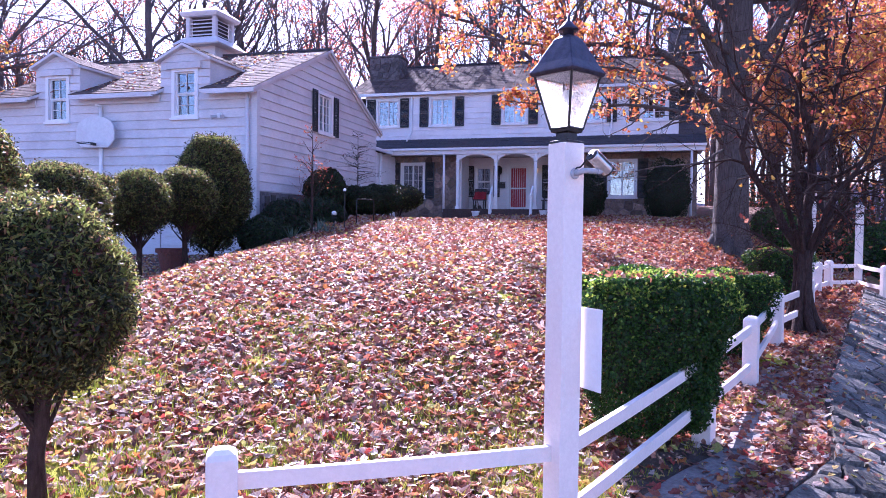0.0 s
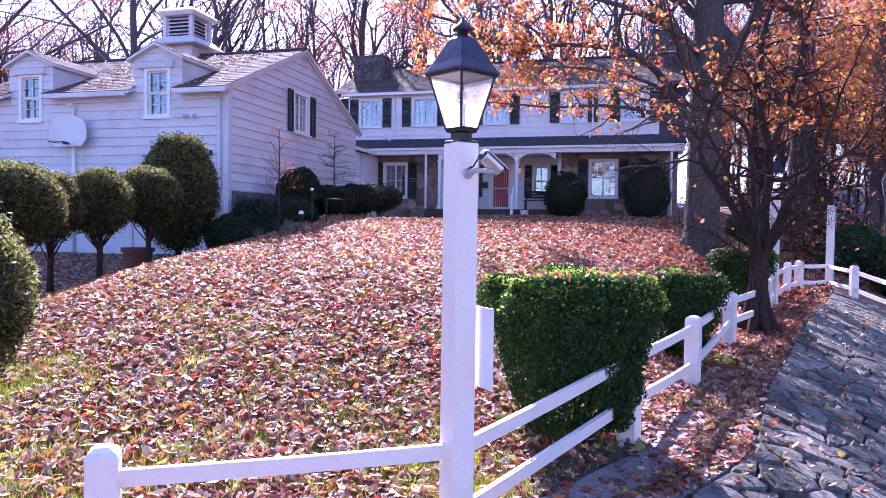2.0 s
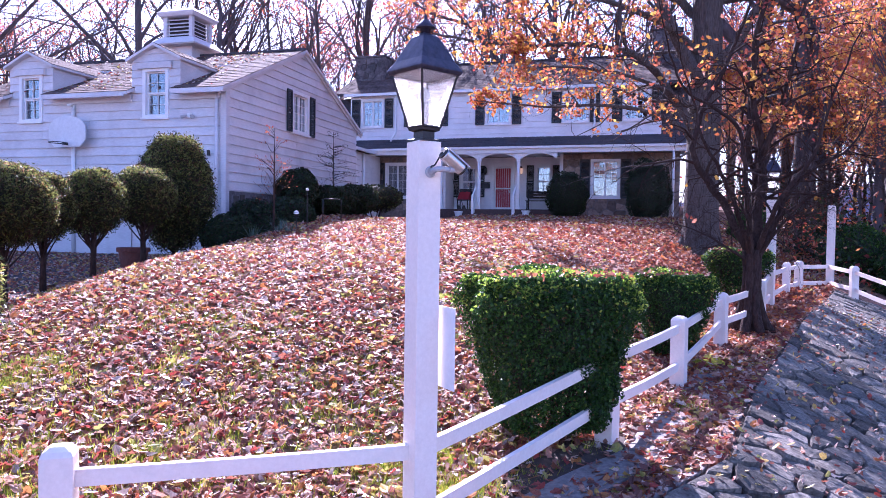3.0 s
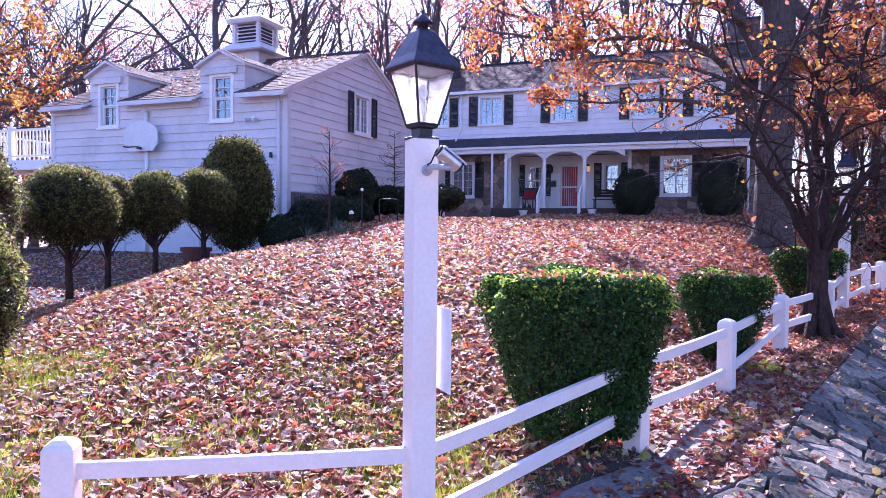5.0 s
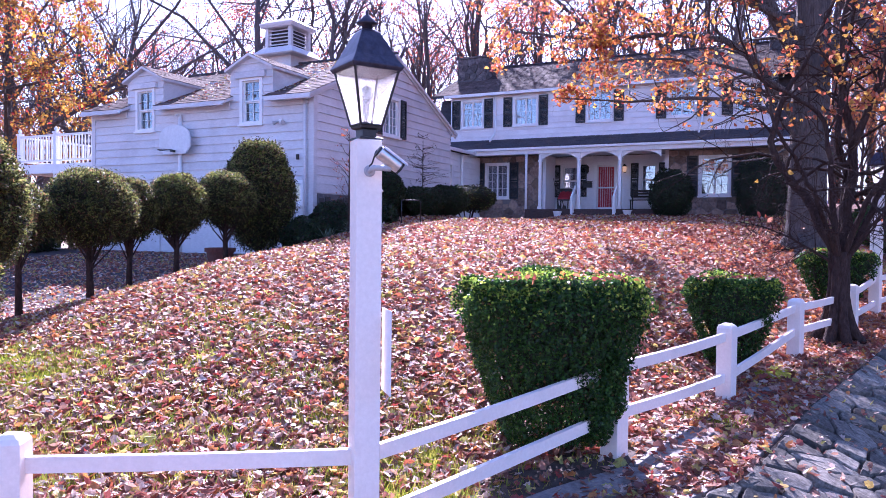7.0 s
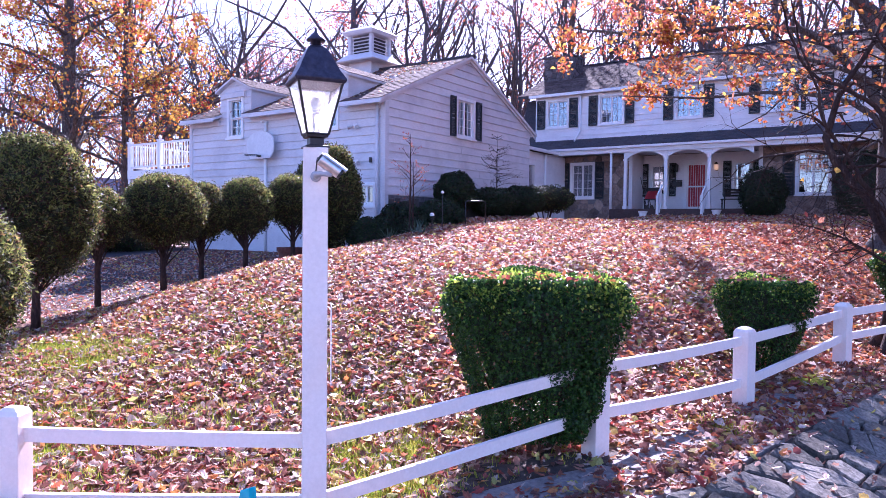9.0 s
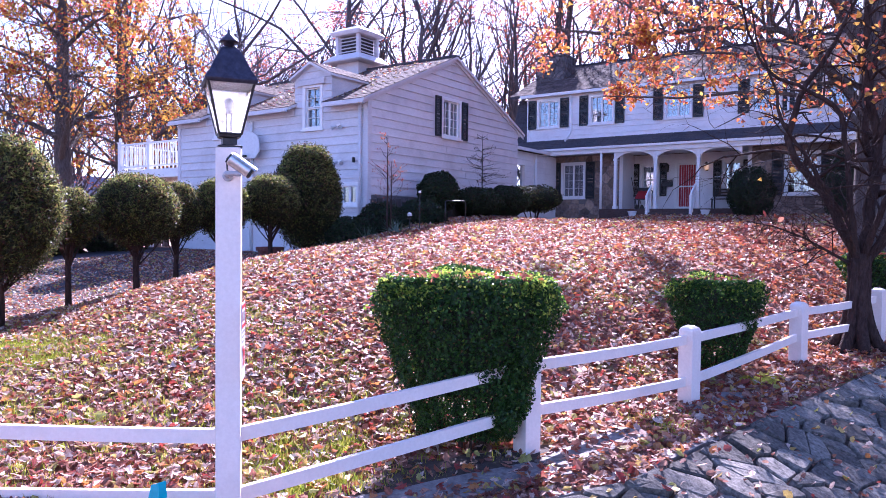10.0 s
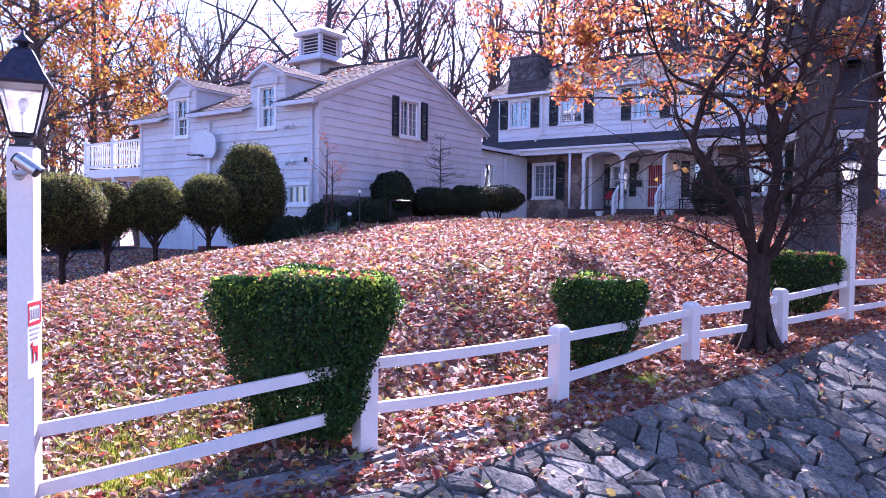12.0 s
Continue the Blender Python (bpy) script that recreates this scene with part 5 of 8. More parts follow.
def post_camera():
    cam_thing = thing("security_camera", "silver bullet camera clamped to the white lamp post", "camera")
    out = Vector((0.731, -0.682, 0))
    p = Vector((-1.5, 4.0, 2.165)) + out * 0.0775
    up = Vector((0, 0, 1))
    flat = out.cross(up)
    plate = Mesh().tube([p + out * 0.001, p + out * 0.009, p + out * 0.013], [0.034, 0.034, 0.028], 20)
    part("wall_plate", plate, GREY_PLASTIC, cam_thing, "grey round mounting plate", bevel=0.001)
    c = Vector((-1.292, 3.922, 2.222))
    d = Vector((0.577, 0.577, -0.577)).normalized()
    knuckle = c - Vector((0, 0, 0.055)) - d * 0.012
    part("arm", Mesh().tube(smooth_line([p + out * 0.012, p + out * 0.05 + up * 0.004, p + out * 0.09 + up * 0.012, knuckle], 3), [0.016] * 10, 12), GREY_PLASTIC, cam_thing, "grey swivel arm", smooth=True)
    part("knuckle", Mesh().tube([knuckle - flat * 0.016, knuckle + flat * 0.016], [0.017, 0.017], 14), GREY_PLASTIC, cam_thing)
    a, b = c - d * 0.078, c + d * 0.068
    part("body", Mesh().tube([a, a + d * 0.006, b - d * 0.004, b], [0.034, 0.039, 0.039, 0.038], 24), STEEL, cam_thing, "brushed silver barrel")
    part("lens_face", Mesh().tube([b - d * 0.001, b + d * 0.012, b + d * 0.016], [0.037, 0.039, 0.032], 24), BLACK_PLASTIC, cam_thing, "black lens ring")
    part("rear_cap", Mesh().tube([a - d * 0.012, a - d * 0.008, a + d * 0.001], [0.026, 0.036, 0.0365], 24), BLACK_PLASTIC, cam_thing)
    side = d.cross(up).normalized()
    top = side.cross(d).normalized()
    shield = Mesh()
    n = 9
    for along in (-0.07, 0.096):
        for r in (0.0445, 0.0475):
            for k in range(n):
                q = radians(-58 + 116 * k / (n - 1))
                shield.v.append(tuple(c + d * along + top * (r * math.cos(q)) + side * (r * math.sin(q))))
    for k in range(n - 1):
        shield.f += [(k, k + 1, 2 * n + k + 1, 2 * n + k), (n + k + 1, n + k, 3 * n + k, 3 * n + k + 1), (k + 1, k, n + k, n + k + 1), (2 * n + k, 2 * n + k + 1, 3 * n + k + 1, 3 * n + k)]
    for k in (0, n - 1):
        shield.f.append((k, n + k, 3 * n + k, 2 * n + k))
    part("sunshield", shield, STEEL, cam_thing, "curved silver sunshield")
    part("cable", Mesh().tube(smooth_line([a - d * 0.008, a - d * 0.02 - up * 0.012, p + out * 0.06 + up * 0.04, p + out * 0.025 + up * 0.035, p + out * 0.006 + up * 0.024], 3), [0.005] * 13, 7), BLACK_PLASTIC, cam_thing, "black cable", smooth=True)


post_camera()


def post_sign():
    sign = thing("warning_sign", "white sign with red heading on the lamp post", "sign")
    n = Vector((0.71, 0.70, 0)).normalized()
    u = Vector((-n.y, n.x, 0))
    c = Vector((-1.338, 3.985, 0))
    pl = Plane(c, u, n)
    z0, z1, w = 0.865, 1.36, 0.11
    m = Mesh()
    pl.prism(m, [(-w, z0), (w, z0), (w, z1), (-w, z1)], -0.004, 0.0)
    part("panel", m, SIGN_WHITE, sign, bevel=0.0015)

    def bar(a, b, lo, hi, mat, name):
        q = Mesh()
        pl.prism(q, [(a, lo), (b, lo), (b, hi), (a, hi)], 0.001, 0.0025)
        part(name, q, mat, sign)

    for a, b, lo, hi in ((-w + 0.008, w - 0.008, z1 - 0.034, z1 - 0.012), (-w + 0.008, w - 0.008, z1 - 0.158, z1 - 0.136), (-w + 0.008, -w + 0.024, z1 - 0.136, z1 - 0.034), (w - 0.024, w - 0.008, z1 - 0.136, z1 - 0.034)):
        bar(a, b, lo, hi, SIGN_RED, "heading_border")
    for a, b in ((-0.08, -0.058), (-0.05, -0.03), (-0.022, 0.0), (0.008, 0.028), (0.036, 0.056), (0.064, 0.08)):
        bar(a, b, z1 - 0.118, z1 - 0.055, SIGN_GREY, "heading_bar")
    for k, lo in enumerate((z1 - 0.19, z1 - 0.22, z1 - 0.25)):
        bar(-0.085 + 0.01 * k, 0.085 - 0.012 * k, lo, lo + 0.012, SIGN_GREY, "text_bar")
    q = Mesh()
    for quad in ([(-0.04, 1.02), (0.04, 1.02), (0.045, 1.06), (-0.045, 1.065)], [(-0.04, 0.96), (-0.022, 0.96), (-0.018, 1.02), (-0.04, 1.02)], [(0.022, 0.96), (0.04, 0.96), (0.04, 1.02), (0.02, 1.02)], [(-0.065, 1.06), (-0.03, 1.055), (-0.035, 1.095), (-0.06, 1.09)]):
        pl.prism(q, quad, 0.003, 0.0045)
    part("silhouette", q, SIGN_RED, sign)


post_sign()


def marker_stake():
    st = thing("marker_stake", "short dark stake with a bright cyan cap behind the fence rail", "stake")
    x, y = -1.64, 3.57
    part("shaft", Mesh().slab([(x - 0.045, y - 0.02, -0.3), (x + 0.045, y - 0.02, -0.3), (x + 0.045, y + 0.02, -0.3), (x - 0.045, y + 0.02, -0.3)], (0, 0, 0.45)), BLACK_PLASTIC, st)
    part("cap", Mesh().hexa([(x - 0.058, y - 0.03, 0.14), (x + 0.058, y - 0.03, 0.16), (x + 0.058, y + 0.03, 0.16), (x - 0.058, y + 0.03, 0.14), (x - 0.03, y - 0.026, 0.235), (x + 0.05, y - 0.026, 0.265), (x + 0.05, y + 0.026, 0.265), (x - 0.03, y + 0.026, 0.235)]), CYAN, st, "bright cyan plastic cap", bevel=0.004)


marker_stake()


# ---- plants ----
def ball_points(n, rng, radii, centre, flat=1.0, squash_bottom=0.75, lumps=0.1, seed=0.0):
    """Points over a lumpy clipped ball with outward normals."""
    d = rng.normal(0, 1, (n, 3))
    d /= np.linalg.norm(d, axis=1)[:, None]
    r = 1 + lumps * (np.sin(d[:, 0] * 6 + seed) * np.sin(d[:, 1] * 5 - seed) + 0.6 * np.sin(d[:, 2] * 9 + seed * 2) * np.sin(d[:, 0] * 8))
    p = d * r[:, None] * np.array(radii)
    p[:, 2] = np.where(p[:, 2] < 0, p[:, 2] * squash_bottom, p[:, 2])
    return p + np.array(centre), d


def lump_core(centre, radii, squash, seed, lumps=0.1, shrink=0.82):
    bm = bmesh.new()
    bmesh.ops.create_icosphere(bm, subdivisions=3, radius=1.0)
    m = Mesh()
    for v in bm.verts:
        d = v.co.normalized()
        r = shrink * (1 + lumps * (math.sin(d.x * 6 + seed) * math.sin(d.y * 5 - seed) + 0.6 * math.sin(d.z * 9 + seed * 2) * math.sin(d.x * 8)))
        z = d.z * r * radii[2] * (squash if d.z < 0 else 1)
        m.v.append((centre[0] + d.x * r * radii[0], centre[1] + d.y * r * radii[1], centre[2] + z))
    m.f = [tuple(v.index for v in f.verts) for f in bm.faces]
    bm.free()
    return m


# near-black for solid cores: shade deep inside the foliage, put into the colour
INNER_SHADE = surface("shaded_foliage", (0.010, 0.014, 0.008), (0.03, 0.035, 0.016), 0.9, 18.0, 2.0, (0.03, 0.018, 0.012), 0.5, 0.8, 0.05)


def topiary(x, y, ground, zc, rx, rz, seed, label, count=30000, leaf=0.0145):
    t = thing("topiary_shrub", label, "shrub", "clipped shrubs along the driveway")
    rng = np.random.default_rng(seed)
    r2 = random.Random(seed)
    trunk = Mesh()
    g = min(ground, gz(x, y)) - 0.08
    bottom = zc - rz * 0.8
    pts = [(x, y, g), (x + r2.uniform(-0.03, 0.03), y, g + (bottom - g) * 0.5), (x + r2.uniform(-0.05, 0.05), y + r2.uniform(-0.04, 0.04), bottom), (x, y, zc)]
    w = 0.036 + 0.025 * rx
    trunk.tube(pts, [w * 1.25, w, w * 0.9, w * 0.5], 10)
    for k in range(26):
        a, h = r2.uniform(0, 2 * math.pi), r2.uniform(0.55, 1.0)
        s = Vector((x, y, g + (bottom - g) * h))
        e = Vector((x + math.cos(a) * rx * r2.uniform(0.5, 0.95), y + math.sin(a) * rx * r2.uniform(0.5, 0.95), zc - rz * r2.uniform(0.05, 0.5)))
        mid = s.lerp(e, 0.5) + Vector((0, 0, -0.06 * r2.random()))
        trunk.tube([s, mid, e], [0.016, 0.011, 0.005], 5, cap=False)
    part("trunk", trunk, DARK_BARK, t, smooth=True)
    c, rad = (x, y, zc), (rx, rx, rz)
    part("foliage_core", lump_core(c, rad, 0.55, seed, 0.05, 0.84), INNER_SHADE, t, smooth=True)
    p, d = ball_points(count // 7, rng, rad, c, squash_bottom=0.86, lumps=0.05, seed=seed)
    p -= d * (rng.uniform(-0.06, 0.2, len(p)))[:, None] * np.array(rad)
    out = np.repeat(d, 7, 0)
    d = np.repeat(d + rng.normal(0, 0.9, d.shape), 7, 0)
    p = np.repeat(p, 7, 0) + rng.normal(0, leaf * 2.4, d.shape) + out * rng.uniform(-0.02, 0.05, len(d))[:, None]
    skirt = d[:, 2] < -0.3
    p[skirt, 2] -= rng.random(skirt.sum()) ** 2.5 * 0.15 * rz
    p[:, 2] = np.where((p[:, 2] < zc) & (rng.random(len(p)) < 0.4), zc - (zc - p[:, 2]) * 0.72, p[:, 2])
    d[:, 2] += 0.35
    if seed == 1:
        k = 70
        q, qd = ball_points(k, rng, rad, c, squash_bottom=-0.6, lumps=0.08, seed=seed)
        lone(leaves("caught_leaves", q, qd, 0.045, rng, LITTER, spread=0.5), "autumn leaves caught on a clipped evergreen", "leaves", kind="stuff")
    leaves("foliage", p, d, leaf, rng, CEDAR_LEAF, t, "clipped feathery evergreen foliage", spread=1.1, long=3.6, kite=True)
    # paler shoots, mostly on the upper half, paint the sunlit rim
    q, qd = ball_points(count // 12, rng, rad, c, squash_bottom=0.8, lumps=0.05, seed=seed)
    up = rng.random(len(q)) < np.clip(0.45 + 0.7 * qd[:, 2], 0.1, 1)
    q, qd = q[up], qd[up]
    q, qd = np.repeat(q, 5, 0) + rng.normal(0, leaf * 1.6, (len(q) * 5, 3)) + np.repeat(qd, 5, 0) * 0.035, np.repeat(qd, 5, 0)
    leaves("sunlit_growth", q, rng.normal(0, 1, q.shape) + np.cross(qd, rng.normal(0, 1, q.shape)), leaf * 0.9, rng, CEDAR_SUNLIT, t, "tips of new growth, sunlight put into their pale yellow-green", spread=0.6, long=3.8, kite=True)
    return t


topiary(-4.52, 3.06, 0.05, 1.36, 0.50, 0.60, 1, "clipped round evergreen with autumn leaves caught on top", count=46000, leaf=0.0115)
topiary(-8.15, 5.45, 0.4, 2.0, 0.75, 0.97, 2, "large clipped evergreen dome on a short trunk", count=64000, leaf=0.015)
topiary(-9.3, 6.98, 0.34, 1.92, 0.43, 0.42, 3, "small clipped evergreen ball on a trunk")
topiary(-9.42, 8.25, 0.5, 2.05, 0.68, 0.62, 4, "broad clipped evergreen ball on a trunk beside the driveway", count=46000)
topiary(-9.68, 9.22, 0.6, 2.06, 0.45, 0.52, 5, "clipped evergreen ball on a slim trunk")
topiary(-9.54, 10.15, 0.84, 2.16, 0.51, 0.55, 6, "clipped evergreen ball with bare lower branches")
topiary(-9.49, 11.4, 1.0, 2.33, 0.56, 0.53, 7, "clipped evergreen ball with a forked trunk")
topiary(-9.88, 12.85, 1.05, 2.42, 0.74, 1.24, 8, "tall dark clipped evergreen dome near the garage corner", count=52000, leaf=0.018)


def box_hedge(cx, cy, top, rx, ry, turn, seed, label, count=9000, leaf=0.03, outgrowth=()):
    """A clipped block of box that narrows to its bare feet."""
    t = thing("box_hedge", label, "hedge", "clipped box hedges inside the fence")
    rng = np.random.default_rng(seed)
    g = gz(cx, cy)
    h = top - g
    c, s = math.cos(radians(turn)), math.sin(radians(turn))

    def outline(u, v):
        """u: angle, v: height 0..1 -> local x, y, z"""
        k = 0.42 + 0.58 * np.clip(v / 0.82, 0, 1) ** 0.85
        k = k * (1 - 0.17 * np.clip((v - 0.84) / 0.16, 0, 1) ** 2.0)
        e = 0.55
        wob = 1 + 0.05 * np.sin(u * 5 + seed) + 0.04 * np.sin(u * 9 - v * 7 + seed)
        x = np.sign(np.cos(u)) * np.abs(np.cos(u)) ** e * rx * k * wob
        y = np.sign(np.sin(u)) * np.abs(np.sin(u)) ** e * ry * k * wob
        return x, y

    m = Mesh()
    nu, nv = 40, 12
    for j in range(nv + 1):
        v = j / nv
        for i in range(nu):
            x, y = outline(np.array(2 * math.pi * i / nu), np.array(v))
            x, y = float(x) * 0.8, float(y) * 0.8
            m.v.append((cx + c * x - s * y, cy + s * x + c * y, g + 0.3 * h + v * (0.7 * h - 0.1)))
    for j in range(nv):
        for i in range(nu):
            a, b = j * nu + i, j * nu + (i + 1) % nu
            m.f.append((a, b, b + nu, a + nu))
    m.f.append(tuple(range(nv * nu, (nv + 1) * nu)))
    part("foliage_core", m, INNER_SHADE, t, smooth=True)
    n_side = int(count * 0.68)
    grid = np.linspace(0, 2 * math.pi, 721)
    gx, gy = outline(grid, np.full(721, 0.7))
    run = np.concatenate([[0], np.cumsum(np.hypot(np.diff(gx), np.diff(gy)))])
    u, v = np.interp(rng.random(n_side) * run[-1], run, grid), 1 - 0.94 * rng.random(n_side) ** 1.5
    x, y = outline(u, v)
    tuft = np.sin(u * 17 + 5 * np.sin(v * 9 + seed)) * np.sin(v * 21 + 3 * np.sin(u * 6))
    inn = 1 + 0.045 * tuft - (0.2 + 0.3 * np.clip(0.4 - v, 0, 1)) * rng.random(n_side) ** 1.4
    pts = np.stack([x * inn, y * inn, v * h], 1)
    nor = np.stack([np.cos(u), np.sin(u), np.full(n_side, 0.25)], 1)
    n_top = count - n_side
    u, r = rng.uniform(0, 2 * math.pi, n_top), np.sqrt(rng.random(n_top))
    x, y = outline(u, np.full(n_top, 0.97))
    bump = 0.03 * np.sin(x * r * 9 + seed) + 0.03 * np.sin(y * r * 11)
    pts = np.concatenate([pts, np.stack([x * r, y * r, h - 0.10 * r**2.5 + 0.9 * bump + rng.uniform(-0.12, 0.05, n_top)], 1)])
    nor = np.concatenate([nor, rng.normal(0, 1, (n_top, 3)) * [1, 1, 0.4] + [0, 0, 0.3]])
    W = np.stack([cx + c * pts[:, 0] - s * pts[:, 1], cy + s * pts[:, 0] + c * pts[:, 1], g + pts[:, 2]], 1)
    N = np.stack([c * nor[:, 0] - s * nor[:, 1], s * nor[:, 0] + c * nor[:, 1], nor[:, 2]], 1)
    leaves("foliage", W, N, leaf, rng, HEDGE_LEAF, t, "small glossy green leaves", spread=1.1, long=1.7, kite=True)
    # bright shoots over the top paint the band where sun strikes the hedge
    n_tip = count // 14
    u, r = rng.uniform(0, 2 * math.pi, n_tip), 1 - 0.75 * rng.random(n_tip) ** 1.6
    x, y = outline(u, np.full(n_tip, 0.95))
    z = g + h + 0.02 - 0.09 * r**2.5 + 0.027 * np.sin(x * r * 9 + seed) + rng.uniform(-0.05, 0.04, n_tip)
    P = np.stack([cx + (c * x - s * y) * r, cy + (s * x + c * y) * r, z], 1)
    n_side = n_tip // 4  # shoots along the upper edge, hanging a little down the sides
    u, v = rng.uniform(0, 2 * math.pi, n_side), 1 - 0.16 * rng.random(n_side) ** 1.8
    x, y = outline(u, v)
    x, y = x * 1.02, y * 1.02
    P = np.concatenate([P, np.stack([cx + c * x - s * y, cy + s * x + c * y, g + h * v - 0.05], 1) + rng.normal(0, 0.015, (n_side, 3))])
    leaves("sunlit_growth", P, rng.normal(0, 1, P.shape), leaf, rng, HEDGE_SUNLIT, t, "shoots on the clipped top, sunlight put into their pale green", spread=0.6, long=1.8, kite=True)
    r3 = random.Random(seed)
    for k in range(16):
        a = r3.uniform(0, 6.28)
        bx, by = cx + math.cos(a) * rx * 0.22, cy + math.sin(a) * ry * 0.22
        stem = Mesh().tube([(bx, by, g - 0.06), (bx + math.cos(a) * 0.08, by + math.sin(a) * 0.08, g + 0.2), (bx + math.cos(a) * 0.24 + r3.uniform(-0.1, 0.1), by + math.sin(a) * 0.2, g + h * 0.5)], [0.015, 0.012, 0.006], 6)
        part("stem", stem, DARK_BARK, t)
    for bx, by, bz, br, bh in outgrowth:
        p, d = ball_points(4200, rng, (br, br, bh), (bx, by, bz), squash_bottom=1.0, lumps=0.25, seed=seed)
        p -= d * (rng.random(len(p)) ** 1.3)[:, None] * np.array((br, br, bh)) * 0.8
        leaves("outgrown_foliage", p, d, leaf, rng, HEDGE_LEAF, t, "loose leafy shoots over the rails", spread=1.3, long=1.7, kite=True)
    k = int(260 * rx / 0.76)
    tp = rng.uniform(-0.8, 0.8, (k, 2)) * [rx, ry]
    P = np.stack([cx + c * tp[:, 0] - s * tp[:, 1], cy + s * tp[:, 0] + c * tp[:, 1], np.full(k, g + h + 0.03) - 0.06 * rng.random(k)], 1)
    o = leaves("caught_leaves", P, np.tile([0, 0, 1.0], (k, 1)), 0.045, rng, OAK_LITTER, None, spread=0.8)
    lone(o, "fallen leaves caught on a clipped hedge", "leaves", kind="stuff")
    return t


box_hedge(-1.0, 6.06, 1.44, 0.76, 0.55, 36, 21, "clipped box hedge with fallen leaves on top, growing through the fence", 62000, 0.017, ((-0.53, 6.15, 0.74, 0.17, 0.17), (-0.52, 6.10, 0.49, 0.15, 0.18), (-0.60, 6.03, 0.28, 0.14, 0.16)))
box_hedge(0.12, 9.78, 1.27, 0.54, 0.43, 15, 22, "small clipped box hedge behind the fence", 22000, 0.019)
box_hedge(1.5, 15.0, 1.47, 0.62, 0.5, 15, 23, "dark clipped box hedge near the far lamp post", 11000, 0.026)


def shrub(x, y, zc, rx, ry, rz, seed, label, material=None, count=9000, leaf=0.034):
    t = thing("garden_shrub", label, "shrub", "shrubs along the house")
    rng = np.random.default_rng(seed)
    g = gz(x, y)
    r2 = random.Random(seed)
    m = Mesh()
    for k in range(6):
        a = r2.uniform(0, 6.28)
        m.tube([(x + 0.06 * math.cos(a), y + 0.06 * math.sin(a), g - 0.08), (x + rx * 0.3 * math.cos(a), y + ry * 0.3 * math.sin(a), (g + zc) / 2), (x + rx * 0.6 * math.cos(a), y + ry * 0.6 * math.sin(a), zc)], [0.03, 0.022, 0.01], 6)
    part("stems", m, DARK_BARK, t)
    part("foliage_core", lump_core((x, y, zc), (rx, ry, rz), 0.9, seed, 0.1, 0.84), INNER_SHADE, t, smooth=True)
    p, d = ball_points(count, rng, (rx, ry, rz), (x, y, zc), squash_bottom=0.95, lumps=0.1, seed=seed)
    p -= d * (rng.uniform(0, 0.16, len(p)))[:, None] * rx
    leaves("foliage", p, d, leaf, rng, material or SHRUB_LEAF, t, "dark evergreen foliage", spread=1.0, long=1.8, kite=True)
    return t


shrub(-9.5, 17.6, 2.82, 0.62, 0.62, 0.58, 31, "round purple-brown shrub against the garage gable")
shrub(-9.2, 19.3, 2.6, 0.7, 0.9, 0.45, 32, "low dark shrub against the garage gable")
shrub(-9.3, 21.2, 2.7, 0.75, 0.75, 0.52, 33, "dark rounded shrub beside the link")
shrub(-9.6, 23.6, 2.85, 1.1, 0.8, 0.5, 34, "flat-topped spreading evergreen shrub near the house", CEDAR_LEAF)
shrub(-3.35, 28.3, 3.15, 0.85, 0.6, 0.98, 35, "dense dark clipped shrub beside the porch")
shrub(-0.25, 28.5, 3.3, 0.95, 0.6, 1.35, 36, "tall dark shrub at the house corner")
shrub(-9.1, 14.6, 1.8, 0.7, 0.65, 0.62, 37, "dark shrub below the garage corner")
shrub(-8.8, 15.9, 2.05, 0.65, 0.75, 0.5, 38, "dark shrub beside the board fence")
shrub(-8.7, 13.1, 1.55, 0.6, 0.6, 0.5, 39, "low dark shrub at the lawn's edge")
for _x, _y, _r in ((7.0, 22.6, 1.0), (8.6, 23.8, 1.2), (5.9, 24.4, 0.9), (2.9, 24.2, 0.7)):
    shrub(_x, _y, gz(_x, _y) + 0.8 * _r, _r, _r, 1.05 * _r, 80 + int(_x * 3), "dark evergreen bush at the edge of the wood", HEDGE_LEAF, 6000, 0.05)
for _k, (_x, _y) in enumerate(((-19.6, 6.2), (-20.3, 8.3), (-19.8, 10.3), (-20.6, 12.4), (-20.2, 14.3), (-22.4, 15.4), (-19.3, 4.2), (-19.8, 2.2))):
    shrub(_x, _y, gz(_x, _y) + 0.75, 1.15, 1.15, 0.95 + 0.1 * (_k % 3), 61 + _k, "dark untrimmed shrub beyond the driveway", count=4500, leaf=0.06)


